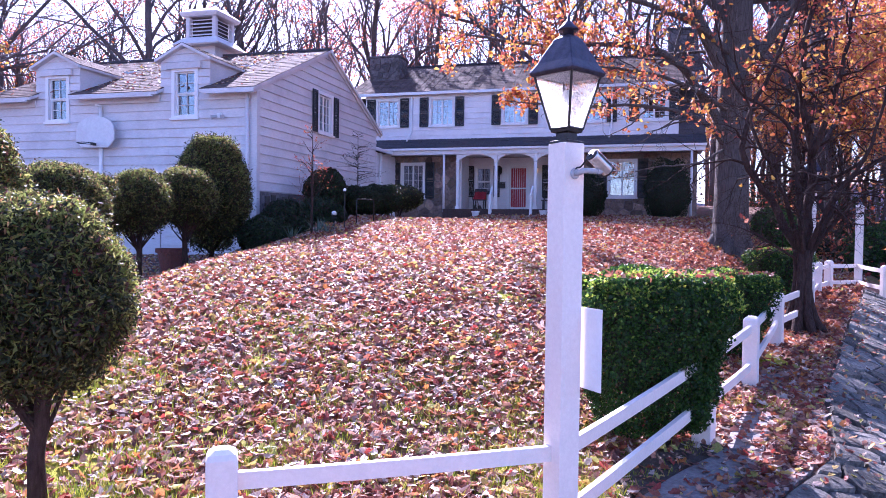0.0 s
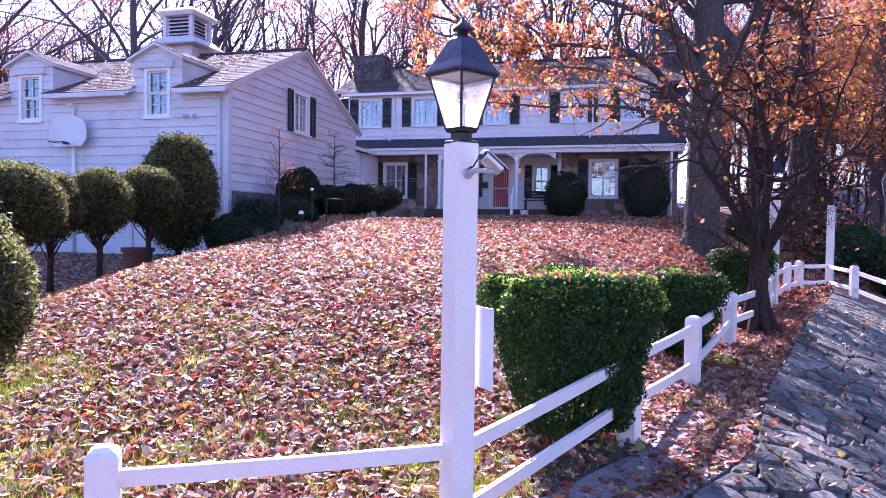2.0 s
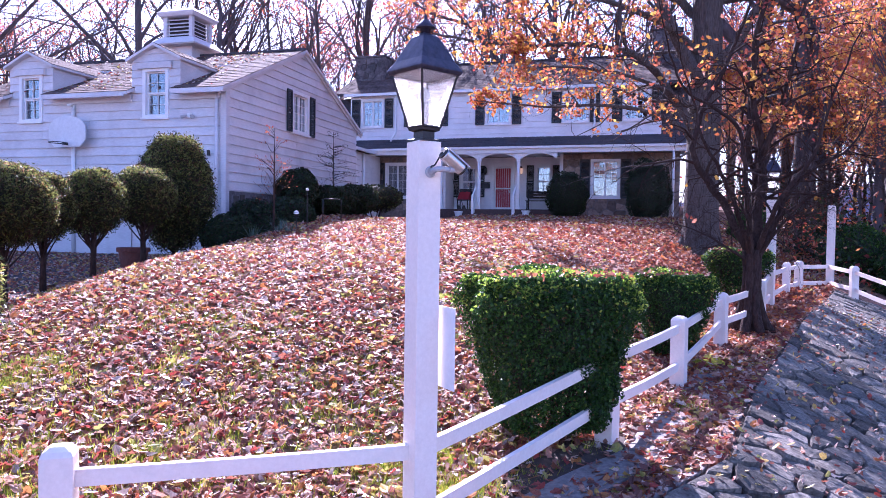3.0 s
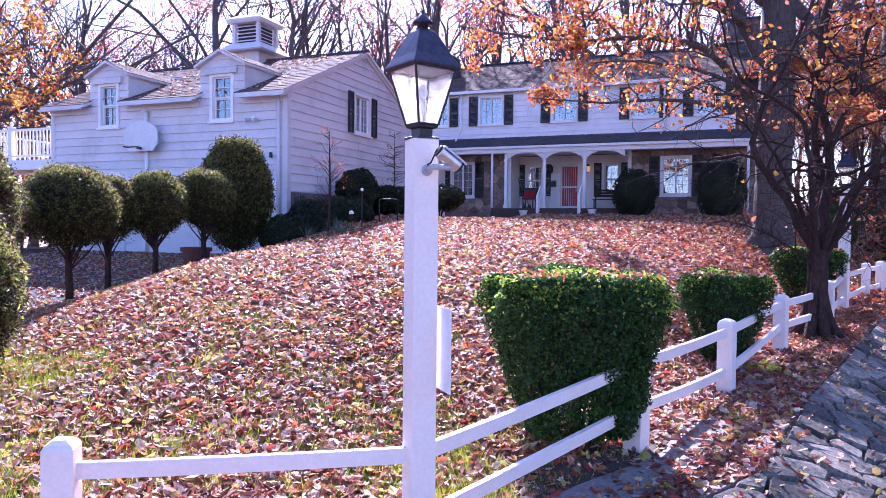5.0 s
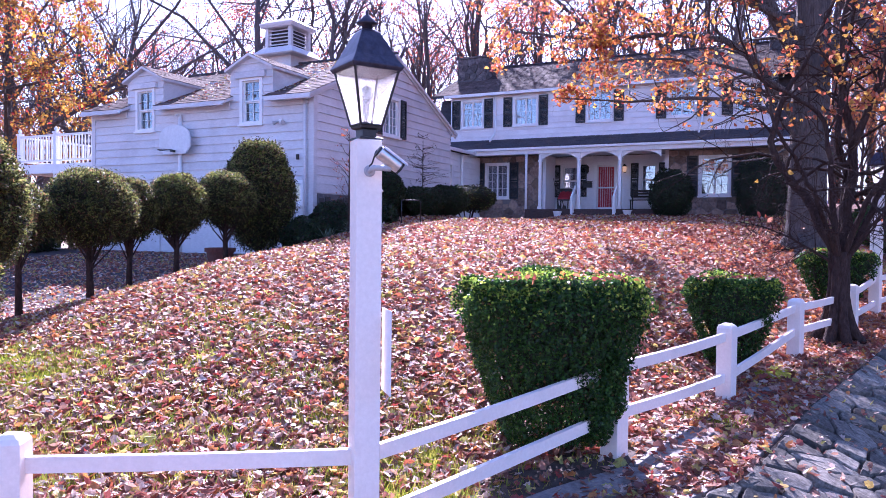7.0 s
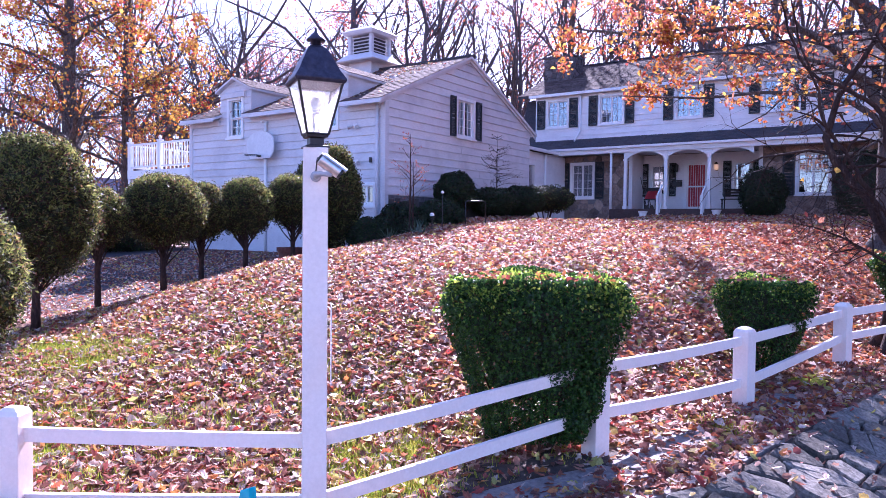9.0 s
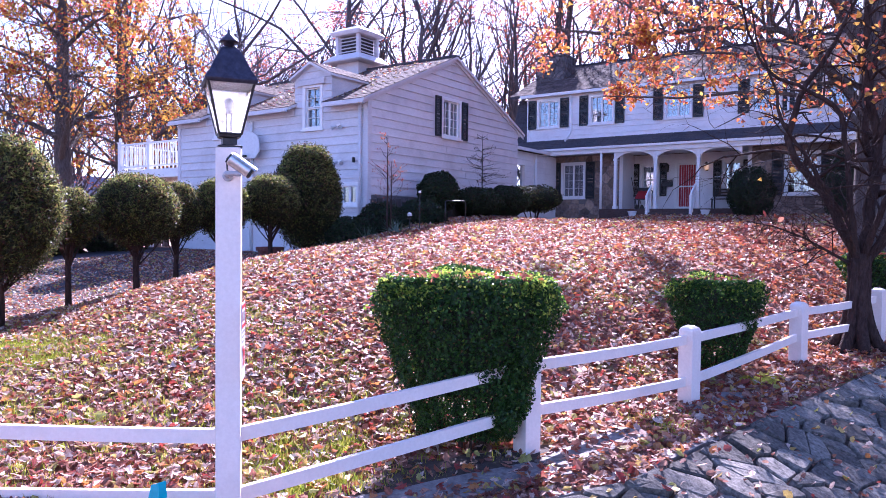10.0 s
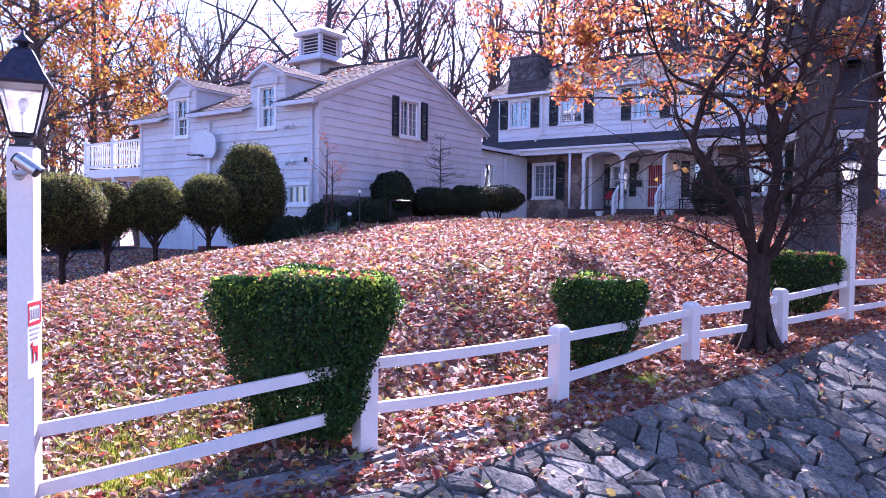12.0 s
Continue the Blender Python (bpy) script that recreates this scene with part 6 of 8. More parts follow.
# ---- trees ----
def branch_out(mesh, tips, rng, start, heading, length, radius, level, deepest, kids=(3, 5), spread=0.7, lift=0.12, sides=8, wander=0.12, bare=0.3):
    """One limb as a wandering tapered tube, then its children."""
    n = 5 if level < 2 else 4
    pts, rad = [Vector(start)], [radius]
    d = Vector(heading).normalized()
    for k in range(n):
        d = (d + Vector((rng.gauss(0, wander), rng.gauss(0, wander), rng.gauss(0, wander * 0.8) + lift * 0.25))).normalized()
        pts.append(pts[-1] + d * length / n)
        rad.append(radius * (1 - 0.62 * (k + 1) / n) if level < deepest else radius * (1 - 0.8 * (k + 1) / n))
    mesh.tube(pts, rad, max(3, sides - 2 * level), cap=level == 0)
    if level >= deepest:
        tips.extend((pts[-1], pts[-2], pts[-3]))
        return
    for k in range(rng.randint(*kids)):
        f = rng.uniform(bare, 1.0) if k else 1.0
        i = min(int(f * n), n - 1)
        p = pts[i].lerp(pts[i + 1], f * n - i)
        along = (pts[i + 1] - pts[i]).normalized()
        side = Vector((rng.gauss(0, 1), rng.gauss(0, 1), rng.gauss(0, 0.6)))
        side = (side - along * side.dot(along)).normalized()
        h = along * (1 - spread * rng.uniform(0.5, 1)) + side * spread
        h.z += lift
        r = rad[i] * rng.uniform(0.45, 0.7) if k else rad[-1] * 0.95
        branch_out(mesh, tips, rng, p, h, length * rng.uniform(0.5, 0.75), max(r, 0.0025), level + 1, deepest, kids, spread, lift, sides, wander, 0.2)


def tips_to_leaves(tips, per, size, spread, rng):
    c = np.array([tuple(p) for p in tips])
    idx = rng.integers(0, len(c), per * len(c))
    p = c[idx] + rng.normal(0, spread, (len(idx), 3))
    return p, rng.normal(0, 1, p.shape)


def forest_tree(seed, height, label, material, per, deepest=4, radius=0.2, leaf=0.13, first=0.35):
    """A tall woodland tree with a straight trunk, thin crown and few leaves left."""
    t = thing("woodland_tree", label, "tree", "trees of the wood")
    rng = random.Random(seed)
    m, tips = Mesh(), []
    pts, rad = [Vector((0, 0, -0.6))], [radius * 1.25]
    n = 10
    for k in range(n):
        pts.append(Vector((rng.gauss(0, 0.06 * k ** 0.5), rng.gauss(0, 0.06 * k ** 0.5), height * (k + 1) / n)))
        rad.append(radius * (1 - 0.86 * (k + 1) / n))
    m.tube(pts, rad, 7)
    work = Mesh()
    for k in range(rng.randint(13, 17)):
        f = rng.uniform(first, 0.98)
        i = min(int(f * n), n - 1)
        p = pts[i].lerp(pts[i + 1], f * n - i)
        a = rng.uniform(0, 6.28)
        up = rng.uniform(0.9, 2.4)
        branch_out(work, tips, rng, p, (math.cos(a), math.sin(a), up), height * (1.05 - f) * rng.uniform(0.4, 0.7) + 1.0, rad[i] * rng.uniform(0.42, 0.7), 1, deepest - 1, (2, 4), 0.65, 0.2, 6, 0.16)
    part("trunk", m, FAR_BARK, t, "bare grey-brown trunk", smooth=True)
    part("branchwork", work, FAR_BARK, t, "bare forking branches", smooth=True)
    if per:
        nr = np.random.default_rng(seed)
        p, d = tips_to_leaves(tips, per * 2, leaf, 0.22, nr)
        keep = nr.random(len(p)) < 0.68
        leaves("crown", p[keep], d[keep], leaf * 0.74, nr, material, t, "thin autumn leaves", spread=1.0, kite=True)
    return t


def plant_wood():
    kinds = [
        forest_tree(101, 17.0, "tall bare woodland tree", RED_LEAF, 0, radius=0.24, first=0.22),
        forest_tree(102, 19.0, "tall woodland tree with a few russet leaves", RED_LEAF, 3, radius=0.27, first=0.25),
        forest_tree(103, 15.0, "woodland tree with russet leaves", RED_LEAF, 3, radius=0.21, first=0.25),
        forest_tree(104, 18.0, "tall bare forked woodland tree", RED_LEAF, 0, radius=0.29, first=0.16),
        forest_tree(105, 14.0, "woodland tree with golden leaves", GOLD_LEAF, 5, radius=0.22),
        forest_tree(106, 10.0, "young understorey tree with orange leaves", OAK_LEAF, 5, radius=0.12, first=0.2),
    ]
    rng = random.Random(77)
    spots = []
    tries = 0
    while len(spots) < 256 and tries < 6000:
        tries += 1
        zone = rng.random()
        if zone < 0.07:
            x, y = rng.uniform(-62, -24), rng.uniform(34, 58)
        elif zone < 0.40:
            x, y = rng.uniform(-46, 6), rng.uniform(42, 68)
        elif zone < 0.9:
            x, y = rng.uniform(5.5, 34), rng.uniform(24, 60)
        else:
            x, y = rng.uniform(-75, -34), rng.uniform(24, 70)
        if all((x - a) ** 2 + (y - b) ** 2 > (9 if x > 5 else 20) for a, b in spots):
            spots.append((x, y))
    used = [False] * len(kinds)
    for x, y in spots:
        if x > 6:
            k = rng.choice([0, 1, 2, 2, 5, 5, 5, 5])
        elif x < -27:
            k = rng.choice([0, 0, 3, 3, 1, 2, 4])
        else:
            k = rng.choice([0, 3, 3, 1, 1, 2])
        s = rng.uniform(0.85, 1.2)
        m = pose(x, y, gz(x, y), rng.uniform(-2, 2), rng.uniform(-2, 2), rng.uniform(0, 360)) @ Matrix.Diagonal((s, s, s, 1))
        if used[k]:
            copy_thing(kinds[k], m)
        else:
            kinds[k].matrix_basis = m
            used[k] = True
    copy_thing(kinds[3], pose(6.2, 34.1, gz(6.2, 34.1), 0, 0, 40) @ Matrix.Diagonal((1.75, 1.75, 1.35, 1)))
    for k in range(112):
        x, y = (rng.uniform(4.6, 26), rng.uniform(23.5, 48)) if k < 36 else (rng.uniform(-60, -30), rng.uniform(20, 50)) if k < 44 else (rng.uniform(4, 40), rng.uniform(38, 66)) if k < 72 else (rng.uniform(2.5, 17), rng.uniform(40, 58))
        s = rng.uniform(0.4, 0.8)
        copy_thing(kinds[rng.choice([5, 5, 2])], pose(x, y, gz(x, y), 0, 0, rng.uniform(0, 360)) @ Matrix.Diagonal((s, s, s, 1)))
    for k in range(16):  # the thinner trees that rise behind the garage, still holding leaves
        x, y = rng.uniform(-46, -12), rng.uniform(40, 62)
        s = rng.uniform(0.8, 1.15)
        copy_thing(kinds[rng.choice([1, 2, 2, 3])], pose(x, y, gz(x, y), 0, 0, rng.uniform(0, 360)) @ Matrix.Diagonal((s, s, s, 1)))
    for k, ob in enumerate(kinds):
        if not used[k]:
            ob.matrix_basis = pose(-30 - 4 * k, 60, gz(-30 - 4 * k, 60))


plant_wood()


def undergrowth():
    """Brambles, seedlings and leaf-strewn brush under the wood: uncountable, so one sheet of stuff."""
    rng = np.random.default_rng(55)
    c = rng.uniform([5.0, 21.5], [32, 50], (760, 2))
    c = np.concatenate([c, rng.uniform([-62, 24], [-26, 46], (160, 2)), rng.uniform([-26, 40], [4, 52], (120, 2))])
    n = 80
    r = rng.uniform(0.5, 1.9, len(c))
    off = rng.normal(0, 1, (len(c), n, 3)) * np.stack([r * 0.6, r * 0.6, r * 0.45], 1)[:, None]
    p = np.concatenate([np.repeat(c[:, None], n, 1), np.zeros((len(c), n, 1))], 2) + off
    p = p.reshape(-1, 3)
    p[:, 2] = ground_z(p[:, 0], p[:, 1]) + np.abs(p[:, 2]) * 1.6 + 0.05
    half = rng.random(len(p)) < 0.3
    for mask, mat, label in ((half, RED_LEAF, "russet brush under the trees"), (~half, SHRUB_LEAF, "dark green brush under the trees")):
        q = p[mask]
        lone(leaves("undergrowth", q, rng.normal(0, 1, q.shape), 0.075, rng, mat, spread=1.0, long=2.2), label, "undergrowth", kind="stuff")


undergrowth()


def limb(mesh, tips, rng, points, r0, r1, kids, length, deepest=5, level=2, spread=0.7, lift=0.04, start=0.15, wander=0.2):
    """A long crooked limb through the given points, with branchlets all along it."""
    line = smooth_line(points)
    line = [q + Vector((rng.gauss(0, r1), rng.gauss(0, r1), rng.gauss(0, r1))) if 0 < k < len(line) - 1 else q for k, q in enumerate(line)]
    n = len(line) - 1
    rad = [r0 + (r1 - r0) * (k / n) ** 0.8 for k in range(n + 1)]
    mesh.tube(line, rad, 9)
    for k in range(kids):
        f = start + (1 - start) * (k + rng.random()) / kids
        i = min(int(f * n), n - 1)
        q = line[i].lerp(line[i + 1], f * n - i)
        along = (line[i + 1] - line[i]).normalized()
        side = Vector((rng.gauss(0, 1), rng.gauss(0, 1), rng.gauss(0, 0.7)))
        side = (side - along * side.dot(along)).normalized()
        h = along * rng.uniform(0.2, 0.7) + side * spread
        h.z += lift
        branch_out(mesh, tips, rng, q, h, length * rng.uniform(0.55, 1.25) * (1.15 - 0.5 * f), max(min(rad[i] * 0.5, 0.05), 0.006), level, deepest, (2, 4), 0.7, lift, 11, wander, 0.2)


def clustered_leaves(tips, rng, share, per, spread, stray=0.04):
    """Points for leaves that hang in tight bunches at some twig ends, with gaps between the bunches."""
    c = np.array([tuple(q) for q in tips])
    patch = np.sin(c[:, 0] * 2.3 + 1.7 * np.sin(c[:, 2] * 1.9)) * np.sin(c[:, 1] * 2.1 + 1.3 * c[:, 2]) + rng.normal(0, 0.35, len(c))
    c = c[(patch > np.quantile(patch, 1 - share)) | (rng.random(len(c)) < stray)]
    p = np.repeat(c, per, 0)
    p = p + rng.normal(0, spread, p.shape) * [1, 1, 0.7]
    return p, rng.normal(0, 1, p.shape)


def big_oak():
    """The old oak beside the house: a thick trunk, long low limbs over the lawn, orange leaves."""
    t = thing("oak_tree", "large old oak with rough grey bark and orange autumn leaves", "tree")
    rng = random.Random(5)
    m, tips = Mesh(), []
    x, y, g = 1.06, 19.25, gz(1.08, 19.25)
    ring = 40
    trunk = [(0.62, -0.4), (0.56, 0.03), (0.49, 0.25), (0.43, 0.7), (0.405, 1.6), (0.40, 2.6), (0.40, 3.6), (0.385, 4.8), (0.36, 6.2), (0.31, 8.0), (0.22, 11.0), (0.12, 14.0), (0.05, 16.0)]
    for r, h in trunk:  # ridged bark: deep furrows run up the trunk
        for k in range(ring):
            a = 2 * math.pi * k / ring
            flare = 1 + 0.16 * math.exp(-max(h, 0) * 2.2) * math.sin(a * 5 + 0.6)
            q = r * flare * (1 + 0.028 * (1 if k % 2 else -1) * rng.uniform(0.3, 1.2))
            m.v.append((x + 0.01 * h + q * math.cos(a), y + 0.012 * h + q * math.sin(a), g + h))
    for i in range(len(trunk) - 1):
        for k in range(ring):
            a, b = i * ring + k, i * ring + (k + 1) % ring
            m.f.append((a, b, b + ring, a + ring))
    for a in range(6):
        th = a * 1.05 + 0.3
        m.tube([(x + 0.3 * math.cos(th), y + 0.3 * math.sin(th), g + 0.4), (x + 0.55 * math.cos(th), y + 0.55 * math.sin(th), g + 0.08), (x + 0.9 * math.cos(th), y + 0.9 * math.sin(th), g - 0.12)], [0.17, 0.13, 0.05], 8)
    low = [
        ([(0.95, 19.1, 4.2), (0.3, 18.8, 5.2), (-0.5, 18.5, 6.15), (-1.8, 18.1, 6.45), (-3.4, 17.8, 6.45), (-5.0, 17.5, 6.65), (-6.4, 17.2, 6.95)], 0.13, 0.02, 22, 1.7),
        ([(1.0, 19.1, 5.5), (0.4, 18.9, 6.7), (-0.3, 18.6, 8.0), (-1.2, 18.2, 9.6), (-2.2, 17.8, 11.0)], 0.21, 0.05, 14, 2.2),
        ([(0.9, 19.1, 4.0), (0.2, 18.7, 4.65), (-1.2, 18.2, 4.95), (-2.8, 17.8, 4.9), (-4.5, 17.4, 5.05)], 0.085, 0.012, 17, 1.3),
        ([(0.9, 19.0, 4.9), (-0.3, 18.3, 5.5), (-1.8, 17.5, 5.75), (-3.3, 16.8, 5.65)], 0.075, 0.012, 16, 1.3),
        ([(0.85, 19.0, 3.9), (0.1, 18.6, 3.5), (-0.9, 18.2, 3.4), (-2.1, 17.9, 3.0)], 0.035, 0.006, 7, 0.7),
        ([(1.3, 19.2, 5.8), (2.2, 19.0, 7.2), (3.0, 18.8, 8.8), (3.6, 18.6, 10.5)], 0.16, 0.04, 13, 1.8),
        ([(1.2, 19.2, 7.0), (0.2, 19.6, 8.0), (-1.5, 20.0, 8.6), (-3.6, 20.2, 9.2)], 0.15, 0.03, 14, 1.8),
        ([(1.0, 19.1, 6.3), (0.0, 18.5, 7.0), (-1.6, 17.8, 7.5), (-3.6, 17.0, 7.8), (-5.2, 16.4, 8.2)], 0.11, 0.02, 16, 1.6),
        ([(1.3, 19.1, 4.4), (2.0, 18.7, 4.9), (2.9, 18.2, 5.2), (3.8, 17.9, 5.9)], 0.06, 0.01, 11, 1.1),
    ]
    for points, r0, r1, kids, length in low:
        limb(m, tips, rng, points, r0, r1, round(kids * 0.62), length, 4)
    # upper limbs added mostly out of view, biased left to dapple lawn and bank
    upper = []
    for k in range(14):
        h, a = 6.4 + 0.45 * k, (2.4 * k + 0.5 if k % 3 == 0 else 3.3 + 0.45 * ((k * 7) % 6 - 2.5))
        branch_out(m, upper, rng, (x + 0.2 * math.cos(a), y + 0.2 * math.sin(a), g + h), (math.cos(a), math.sin(a), 0.28), 4.6 - 0.12 * k, 0.13 - 0.005 * k, 1, 4, (3, 4), 0.65, 0.05, 8, 0.18)
    part("trunk", m, BARK, t, "thick furrowed grey trunk with spreading limbs", smooth=True)
    nr = np.random.default_rng(5)
    p, d = clustered_leaves([q for q in tips if q.z > 4.3], nr, 0.46, 7, 0.10)
    p2, d2 = clustered_leaves(upper, nr, 0.40, 9, 0.17)
    p, d = np.concatenate([p, p2]), np.concatenate([d, d2])
    leaves("crown", p, d, 0.056, nr, OAK_LEAF, t, "orange and russet oak leaves lit from behind", spread=1.0, long=2.0, fold=0.5)


big_oak()


def twiggy_tree():
    """The many-stemmed crooked tree at the fence: bare below, a few orange leaves above."""
    t = thing("ornamental_tree", "crooked many-stemmed bare tree with few orange leaves beside the fence", "tree")
    rng = random.Random(9)
    m, tips, low = Mesh(), [], []
    x, y = 1.40, 12.15
    g = gz(x, y)
    m.tube(smooth_line([(x - 0.06, y, g - 0.25), (x - 0.03, y, g + 0.02), (x, y, g + 0.3), (x + 0.03, y, g + 0.75), (x + 0.02, y + 0.02, g + 1.2)], 3), [0.34, 0.29, 0.25, 0.21, 0.175, 0.15, 0.135, 0.13, 0.125, 0.12, 0.12, 0.12, 0.11], 16)
    across, away = Vector((0.85, 0.53, 0)), Vector((-0.53, 0.85, 0))
    base = Vector((x, y, g))
    for k in range(6):  # fused stems give the trunk its flutes; they flare into low roots
        a = k * 1.05 + rng.uniform(-0.2, 0.2)
        way = Vector((math.cos(a), math.sin(a), 0))
        foot = base + way * rng.uniform(0.36, 0.46)
        m.tube(smooth_line([Vector((foot.x, foot.y, gz(foot.x, foot.y) - 0.06)), base + way * 0.22 + Vector((0, 0, 0.12)), base + way * 0.13 + Vector((0, 0, 0.4)), base + way * rng.uniform(0.06, 0.1) + Vector((0, 0, 0.85)), base + way * 0.1 + Vector((0, 0, 1.3))], 3), [0.04, 0.06, 0.075, 0.08, 0.08, 0.075, 0.07, 0.068, 0.066, 0.064, 0.06, 0.06, 0.05], 8)
    stems = [  # (sideways, away, up) from the foot; radius at the fork and at the tip; branchlets; their length
        ([(0.04, 0.0, 1.05), (0.18, 0.1, 1.9), (0.25, 0.15, 2.9), (0.12, 0.25, 3.8), (0.15, 0.2, 4.7), (0.4, 0.3, 6.0), (0.5, 0.4, 7.2)], 0.095, 0.02, 22, 1.2),
        ([(0.24, 0.14, 2.8), (0.45, 0.0, 3.5), (0.62, -0.1, 4.4), (0.85, -0.1, 5.6), (1.3, -0.2, 6.8)], 0.06, 0.014, 14, 1.1),
        ([(-0.04, 0.0, 1.1), (-0.14, -0.1, 1.5), (-0.24, -0.1, 2.4), (-0.34, -0.05, 3.15), (-0.75, 0.0, 3.5), (-1.2, 0.1, 3.75), (-1.5, 0.1, 4.3), (-1.7, 0.2, 5.3)], 0.055, 0.01, 12, 0.9),
        ([(-0.05, -0.02, 1.15), (-0.45, -0.15, 2.0), (-0.78, -0.2, 2.5), (-1.15, -0.25, 3.0), (-1.24, -0.2, 3.45), (-1.45, -0.2, 3.95), (-1.65, -0.2, 4.8)], 0.042, 0.008, 12, 0.8),
        ([(0.06, 0.0, 1.1), (0.34, -0.1, 1.75), (0.6, -0.15, 2.3), (1.05, -0.2, 2.65), (1.7, -0.2, 3.0), (2.2, -0.1, 3.6)], 0.06, 0.01, 24, 0.85),
        ([(0.02, 0.05, 1.15), (-0.3, 0.4, 2.1), (-0.75, 0.5, 2.75), (-0.6, 0.6, 3.5), (-0.1, 0.7, 4.3), (0.5, 0.8, 5.5), (0.9, 0.9, 6.6)], 0.075, 0.016, 22, 1.1),
        ([(0.05, 0.04, 1.1), (0.3, 0.35, 2.2), (0.35, 0.6, 3.4), (0.7, 0.9, 4.6), (0.9, 1.0, 6.0)], 0.08, 0.016, 20, 1.1),
        ([(0.03, -0.03, 1.15), (0.1, -0.4, 2.0), (0.45, -0.7, 2.7), (0.6, -0.9, 3.6), (1.0, -1.0, 4.6)], 0.05, 0.01, 18, 0.9),
        ([(-0.05, 0.0, 1.1), (-0.5, 0.15, 1.4), (-0.95, 0.2, 1.62), (-1.4, 0.25, 1.72)], 0.026, 0.005, 40, 0.6),
        ([(0.06, 0.0, 1.1), (0.5, 0.1, 1.55), (0.9, 0.2, 1.85), (1.35, 0.25, 1.9)], 0.026, 0.005, 34, 0.6),
        ([(-0.05, -0.05, 1.2), (-0.35, -0.3, 1.75), (-0.7, -0.45, 2.1), (-1.2, -0.5, 2.25)], 0.026, 0.005, 40, 0.65),
        ([(0.03, -0.05, 1.2), (0.3, -0.4, 1.8), (0.55, -0.6, 2.15), (1.0, -0.75, 2.3)], 0.026, 0.005, 34, 0.65),
    ]
    for points, r0, r1, kids, length in stems:
        got = []
        limb(m, got, rng, [base + across * u + away * v + Vector((0, 0, h)) for u, v, h in points], r0, r1, round(kids * 0.78), length, 5, 3, 0.8, -0.02, 0.18, 0.26)
        (tips if points[-1][2] > 3.5 else low).extend(got)
    part("trunk", m, DARK_BARK, t, "dark forked trunk, crooked stems and fine twigs", smooth=True)
    nr = np.random.default_rng(9)
    p, d = clustered_leaves([q for q in tips if q.z - g > 3.3], nr, 0.10, 4, 0.07, 0.01)
    c = np.array([tuple(q) for q in tips + low])
    q = c[nr.choice(len(c), 45, replace=False)]
    p, d = np.concatenate([p, q]), np.concatenate([d, nr.normal(0, 1, q.shape)])
    leaves("crown", p, d, 0.045, nr, OAK_LEAF, t, "few red-orange leaves left", spread=1.0, long=1.9, fold=0.5)


twiggy_tree()


def left_maple():
    """Two tall trees in gold beyond the deck: stout trunks, rising limbs, bunched leaves high up."""
    for x, y, r, seed, fork, lowest in ((-30.0, 17.4, 0.38, 15, 5.2, 7.0), (-30.4, 20.3, 0.2, 16, 3.6, 5.6)):
        t = thing("maple_tree", "tall tree with bunches of golden orange leaves behind the deck", "tree")
        rng = random.Random(seed)
        m, tips = Mesh(), []
        g = gz(x, y)
        m.tube(smooth_line([(x, y, g - 0.4), (x, y, g + 0.3), (x + 0.05, y, g + 4), (x - 0.1, y + 0.1, g + 8), (x + 0.15, y, g + 12), (x, y, g + 17)], 2), [r * q for q in (1.5, 1.2, 1.05, 1.0, 0.96, 0.9, 0.8, 0.7, 0.55, 0.35, 0.12)], 12)
        for k in range(17):
            h = fork + (15 - fork) * (k + rng.random()) / 17
            a = k * 2.4 + rng.uniform(-0.4, 0.4)
            reach = (17 - h) * 0.36 + 1.6
            c, q = math.cos(a), math.sin(a)
            up = rng.uniform(0.25, 0.8)
            pts = [(x + c * reach * f, y + q * reach * f, g + h + reach * (up * f - 0.35 * up * f * f) + rng.uniform(-0.15, 0.15)) for f in (0, 0.3, 0.65, 1.0)]
            limb(m, tips, rng, pts, r * (0.42 - 0.015 * k), 0.02, 8, reach * 0.5, 4, 2, 0.75, 0.05, 0.2)
        part("trunk", m, BARK, t, "dark trunk and limbs", smooth=True)
        nr = np.random.default_rng(seed)
        p, d = clustered_leaves([q for q in tips if q.z - g > lowest], nr, 0.30, 7, 0.16)
        leaves("crown", p, d, 0.088, nr, GOLD_LEAF, t, "golden orange leaves", spread=1.0, long=1.7, fold=0.5)


left_maple()


def sapling(x, y, top, seed, label, conifer=False):
    t = thing("sapling", label, "tree")
    rng = random.Random(seed)
    m, tips = Mesh(), []
    g = gz(x, y)
    h = top - g
    m.tube([(x, y, g - 0.1), (x + 0.02, y, g + h * 0.5), (x, y + 0.02, top)], [0.022, 0.016, 0.004], 7)
    for k in range(46 if conifer else 14):
        f = rng.uniform(0.3, 0.97)
        a = rng.uniform(0, 6.28)
        l = (1.05 - f) * (0.85 if conifer else 0.6) + 0.08
        branch_out(m, tips, rng, (x, y, g + h * f), (math.cos(a), math.sin(a), 0.25 if conifer else 0.9), l, 0.011 if conifer else 0.008, 3, 4, (3, 4) if conifer else (2, 3), 0.5, 0.02, 9, 0.1)
    part("trunk", m, BARK if conifer else DARK_BARK, t)
    nr = np.random.default_rng(seed)
    c = np.array([tuple(p) for p in tips])
    pick = nr.choice(len(c), min(len(c), 110), replace=False)
    leaves("crown", c[pick], nr.normal(0, 1, (len(pick), 3)), 0.021, nr, SHRUB_LEAF if conifer else RED_LEAF, t, spread=1.0)


sapling(-7.68, 13.1, 3.85, 41, "thin sapling with dark red leaves near the garage")
sapling(-7.9, 13.5, 3.3, 42, "slender staked sapling with sparse leaves")
